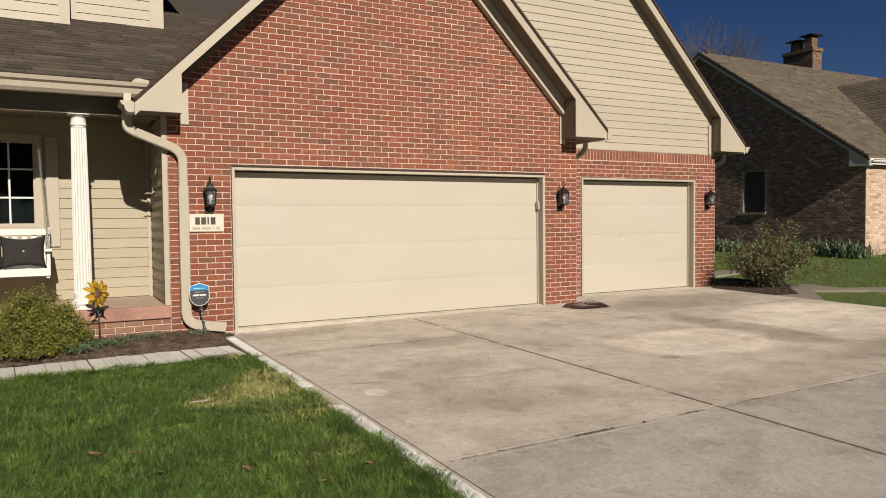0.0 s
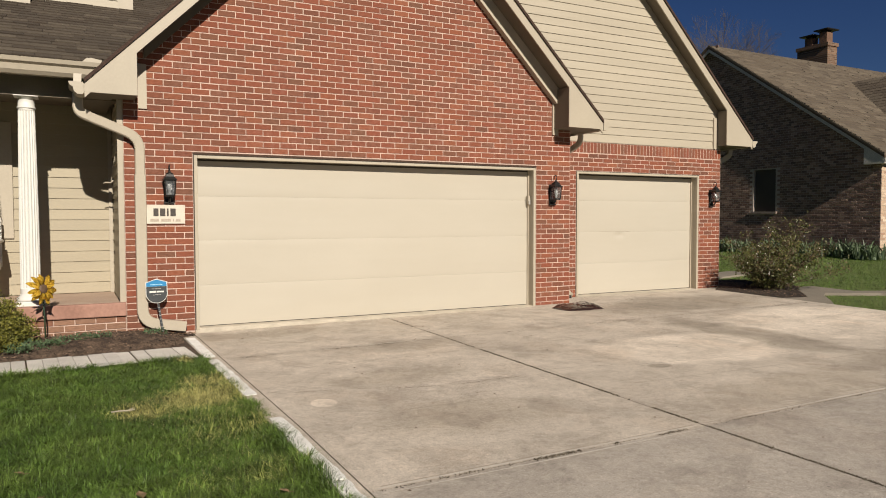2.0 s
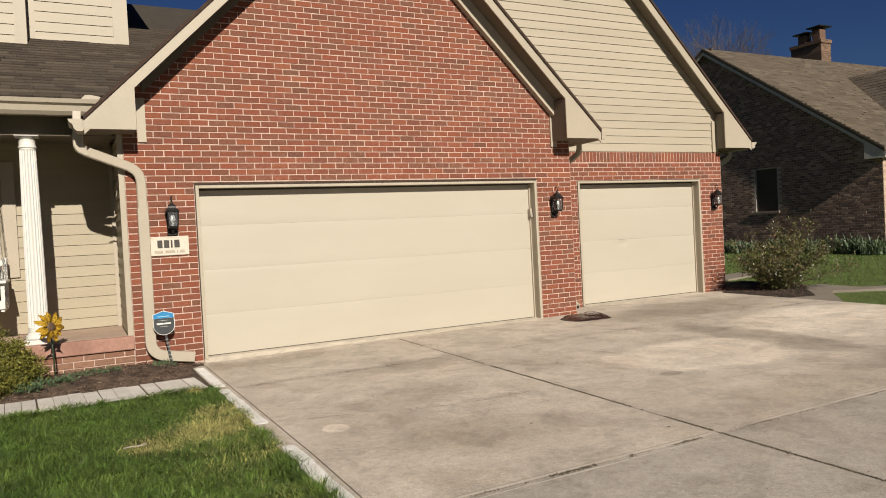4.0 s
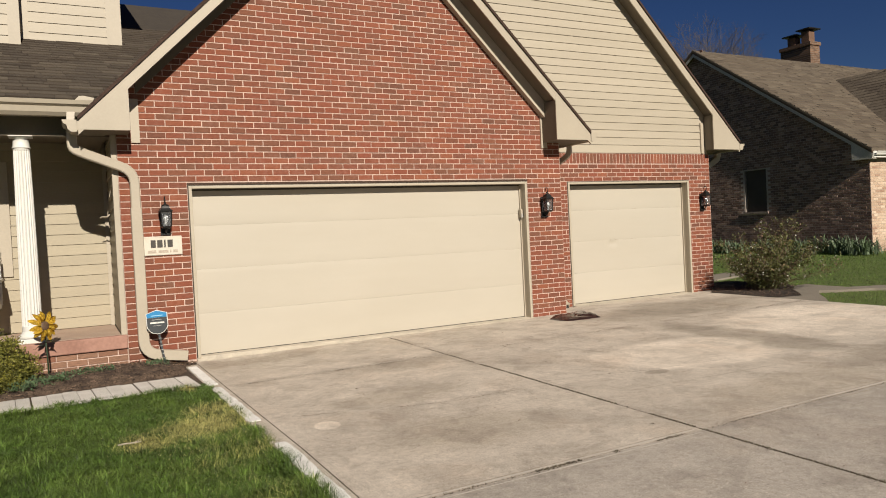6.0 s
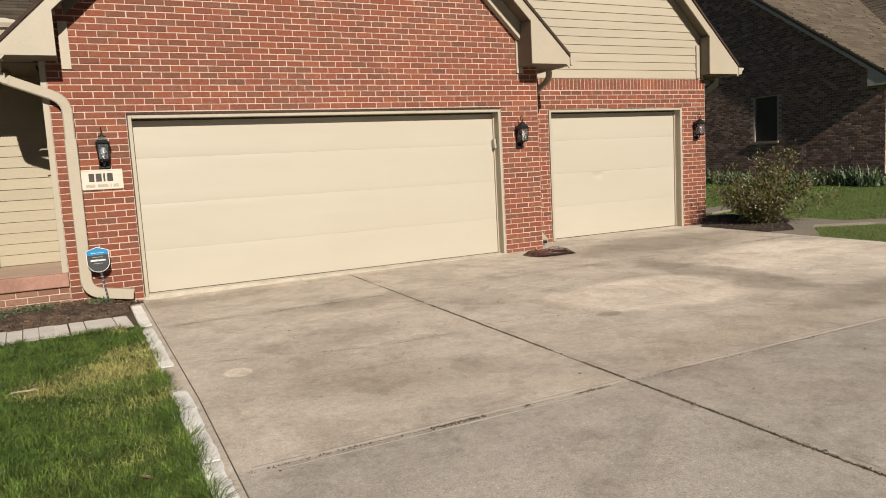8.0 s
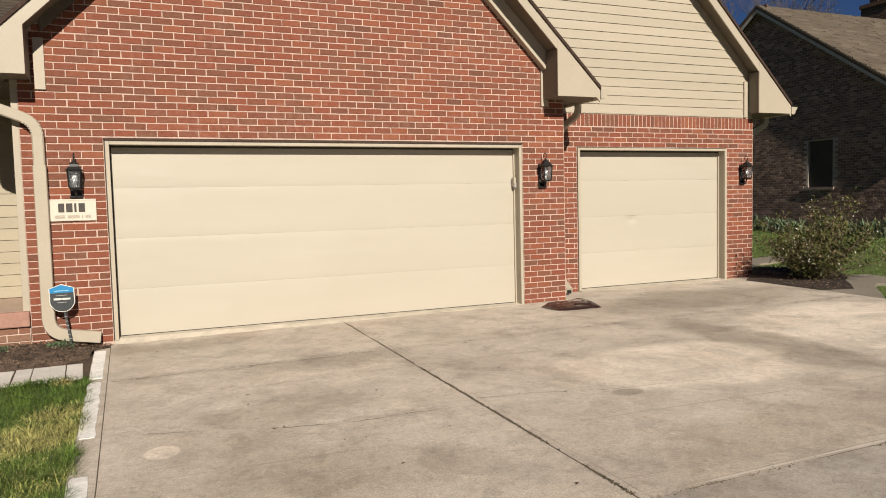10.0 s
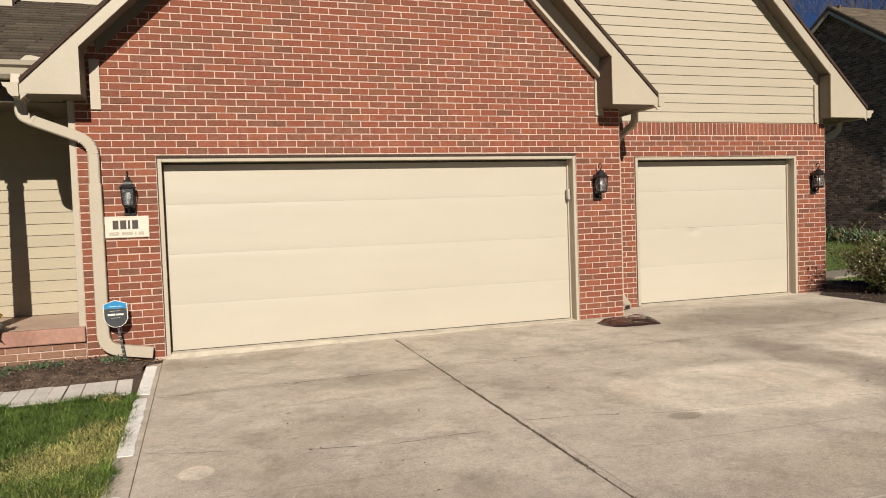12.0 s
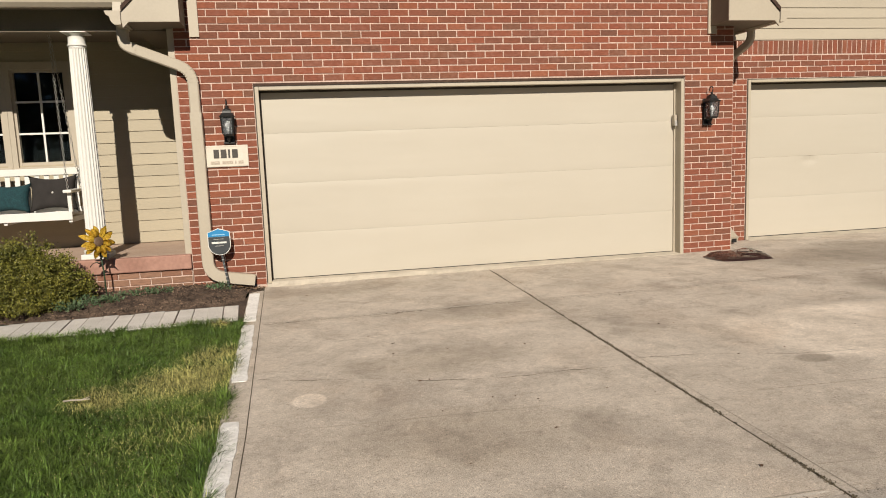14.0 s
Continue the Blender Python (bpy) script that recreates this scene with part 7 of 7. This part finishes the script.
    for i in range(n):
        f0, f1 = i / n, min((i + 1.1) / n, 1)
        y = wy
        while y < 7.6:
            q = y + rng.uniform(0.25, 0.6)
            m = len(verts)
            t = rng.choice((0.009, 0.012, 0.016))
            for f, lift in ((f0, t), (f1, 0.003), (f0, 0.0)):
                verts += [(wx - half * (1 - f) - lift * 0.6, e, 2.86 + (wz - 2.86) * f + lift * 0.7) for e in (y, q)]
            faces += [(m, m + 1, m + 3, m + 2), (m + 4, m + 5, m + 1, m)]
            y = q + 0.005
    mesh_object("shingle_course", verts, faces, M_NSHINGLE, h, kind="stuff")
    bm = bmesh.new()
    prism(bm, [(wx - half + 0.05, zb), (wx + half - 0.05, zb), (wx + half - 0.05, 2.8), (wx, wz - 0.1), (wx - half + 0.05, 2.8)], "y", wy + 0.35, wy + 0.55)
    part("wing_wall", bm, M_NBRICK_F, h)
    part("wing_side", boxes((wx - half + 0.05, wx - half + 0.25, wy + 0.56, Y0 - 0.01, zb, 2.8)), M_NBRICK, h)
    return h


M_CHIMNEY = pattern_brick_material("brown_chimney_brick", (0.085, 0.048, 0.030), (0.215, 0.120, 0.072), (0.180, 0.138, 0.105), "x")
M_CLAY = surface("clay_flue", (0.17, 0.095, 0.062), (0.11, 0.064, 0.044), 5, 0.9, 0.4, 60)
M_NSHINGLE = random_colours(surface("shingle_tan_brown", (0.09, 0.07, 0.05), (0.09, 0.07, 0.05), 3, 0.95, 0.5, 120, fine_mix=0.25), [(0.078, 0.059, 0.043), (0.118, 0.094, 0.068), (0.092, 0.070, 0.050), (0.138, 0.110, 0.080)], "is")
# palettes bake shade into the gable bricks and sun into the front ones
NB = [(0.118, 0.074, 0.059), (0.166, 0.103, 0.080), (0.271, 0.177, 0.138), (0.145, 0.090, 0.070), (0.370, 0.252, 0.199), (0.192, 0.114, 0.086), (0.129, 0.083, 0.067)]
NBF = [(0.300, 0.180, 0.125), (0.500, 0.375, 0.270), (0.420, 0.290, 0.205), (0.580, 0.455, 0.345), (0.360, 0.235, 0.165)]
M_NBRICK_I = random_colours(surface("mixed_brick_shade_side_piece", NB[0], NB[1], 6, 0.9, 0.3, 60, fine_mix=0.25), NB, "is")
M_NBRICK_FI = random_colours(surface("mixed_brick_sun_side_piece", NBF[0], NBF[1], 6, 0.9, 0.3, 60, fine_mix=0.25), NBF, "is")
M_NMORTAR = surface("mortar_shade_side", (0.370, 0.312, 0.268), (0.430, 0.368, 0.316), 3, 0.95, 0.3, 90)
M_NMORTAR_F = surface("mortar_sun_side", (0.420, 0.340, 0.270), (0.360, 0.290, 0.230), 3, 0.95, 0.3, 90)
M_NFRAME = surface("dark_window_frame", (0.22, 0.20, 0.175), (0.18, 0.165, 0.145), 3, 0.6, 0.05, 60)
M_NTRIM = surface("grey_trim", (0.56, 0.525, 0.475), (0.48, 0.45, 0.405), 3, 0.6, 0.05, 60)
neighbour()
mast = thing("tv_antenna", "small dark aerial standing on the roof ridge", "antenna", (24.43, 5.13, 6.40))
for name, a, b, r in (("pole", (0, 0, -0.02), (0, 0, 0.27), 0.016), ("boom", (0, -0.32, 0.26), (0, 0.16, 0.22), 0.013), ("rod", (-0.2, -0.22, 0.25), (0.2, -0.22, 0.25), 0.008), ("rod", (-0.25, 0.05, 0.23), (0.25, 0.05, 0.23), 0.008)):
    bm = bmesh.new()
    tube(bm, [a, b], r, 6)
    part(name, bm, M_BLACK, mast)


# ---- trees ----
def bare_tree(x, y, h, seed, depth=6, twigs=None):
    t = thing("bare_tree", "leafless spring tree with a fine twiggy crown", "tree")
    rng = random.Random(seed)
    bm = bmesh.new()
    tw = bmesh.new()

    def grow(p, d, length, r, level):
        q = p + d * length * 0.5 + Vector((rng.uniform(-1, 1), rng.uniform(-1, 1), 0)) * length * 0.06
        e = p + d * length
        tube(bm if level < 2 else tw, [p, q, e], r, 6 if level < 2 else 3, r * 0.66)
        if level == depth:
            return
        for k in range(rng.choice((3, 3, 4) if depth > 6 and level > 1 else (2, 3, 3)) if level else 4):
            nd = (d + Vector((rng.uniform(-1, 1), rng.uniform(-1, 1), rng.uniform(-0.3, 0.7))) * (0.75 if depth < 7 else 0.72)).normalized()
            grow(p.lerp(e, rng.uniform(0.6, 1.0)) if k else e, nd, length * rng.uniform(0.62, 0.8), r * 0.6, level + 1)
    grow(Vector((x, y, ground(x, y) - 0.1)), Vector((0, 0, 1)), h * 0.28, h * (0.018 if depth < 7 else 0.008), 0)
    part("trunk", bm, M_GREYBARK, t)
    part("crown", tw, M_GREYBARK, t)
    return t


bare_tree(30.8, 20.9, 14.8, 4, 7)
bare_tree(34.6, 22.6, 11.2, 9, 7)
# unseen leaf band added behind the view so that windows mirror something dark
rng = random.Random(31)
spots = [(x + rng.uniform(-2, 2), -50 + rng.uniform(-3, 3), rng.uniform(0.3, 1.0) ** 0.7 * (8.5 + 2.5 * noise.noise((x * 0.13, 0, 3)) + 1.5 * noise.noise((x * 0.5, 2, 3)))) for x in [-70 + 0.05 * k for k in range(2800)]]
woods = leaf_cloud("far_woods", spots, 9000, 1.3, M_TREELEAF, None, 9, 0.5)
tagged(woods, "unseen line of trees added to darken the window reflections", "trees", kind="stuff")
# street trees opposite, seen only as reflections in the porch windows
for k, x in enumerate((-26.0, -17.0, -9.0, -1.0, 7.0)):
    bare_tree(x, -40.0 - 2.0 * (k % 2), 15.0, 50 + k, 5)
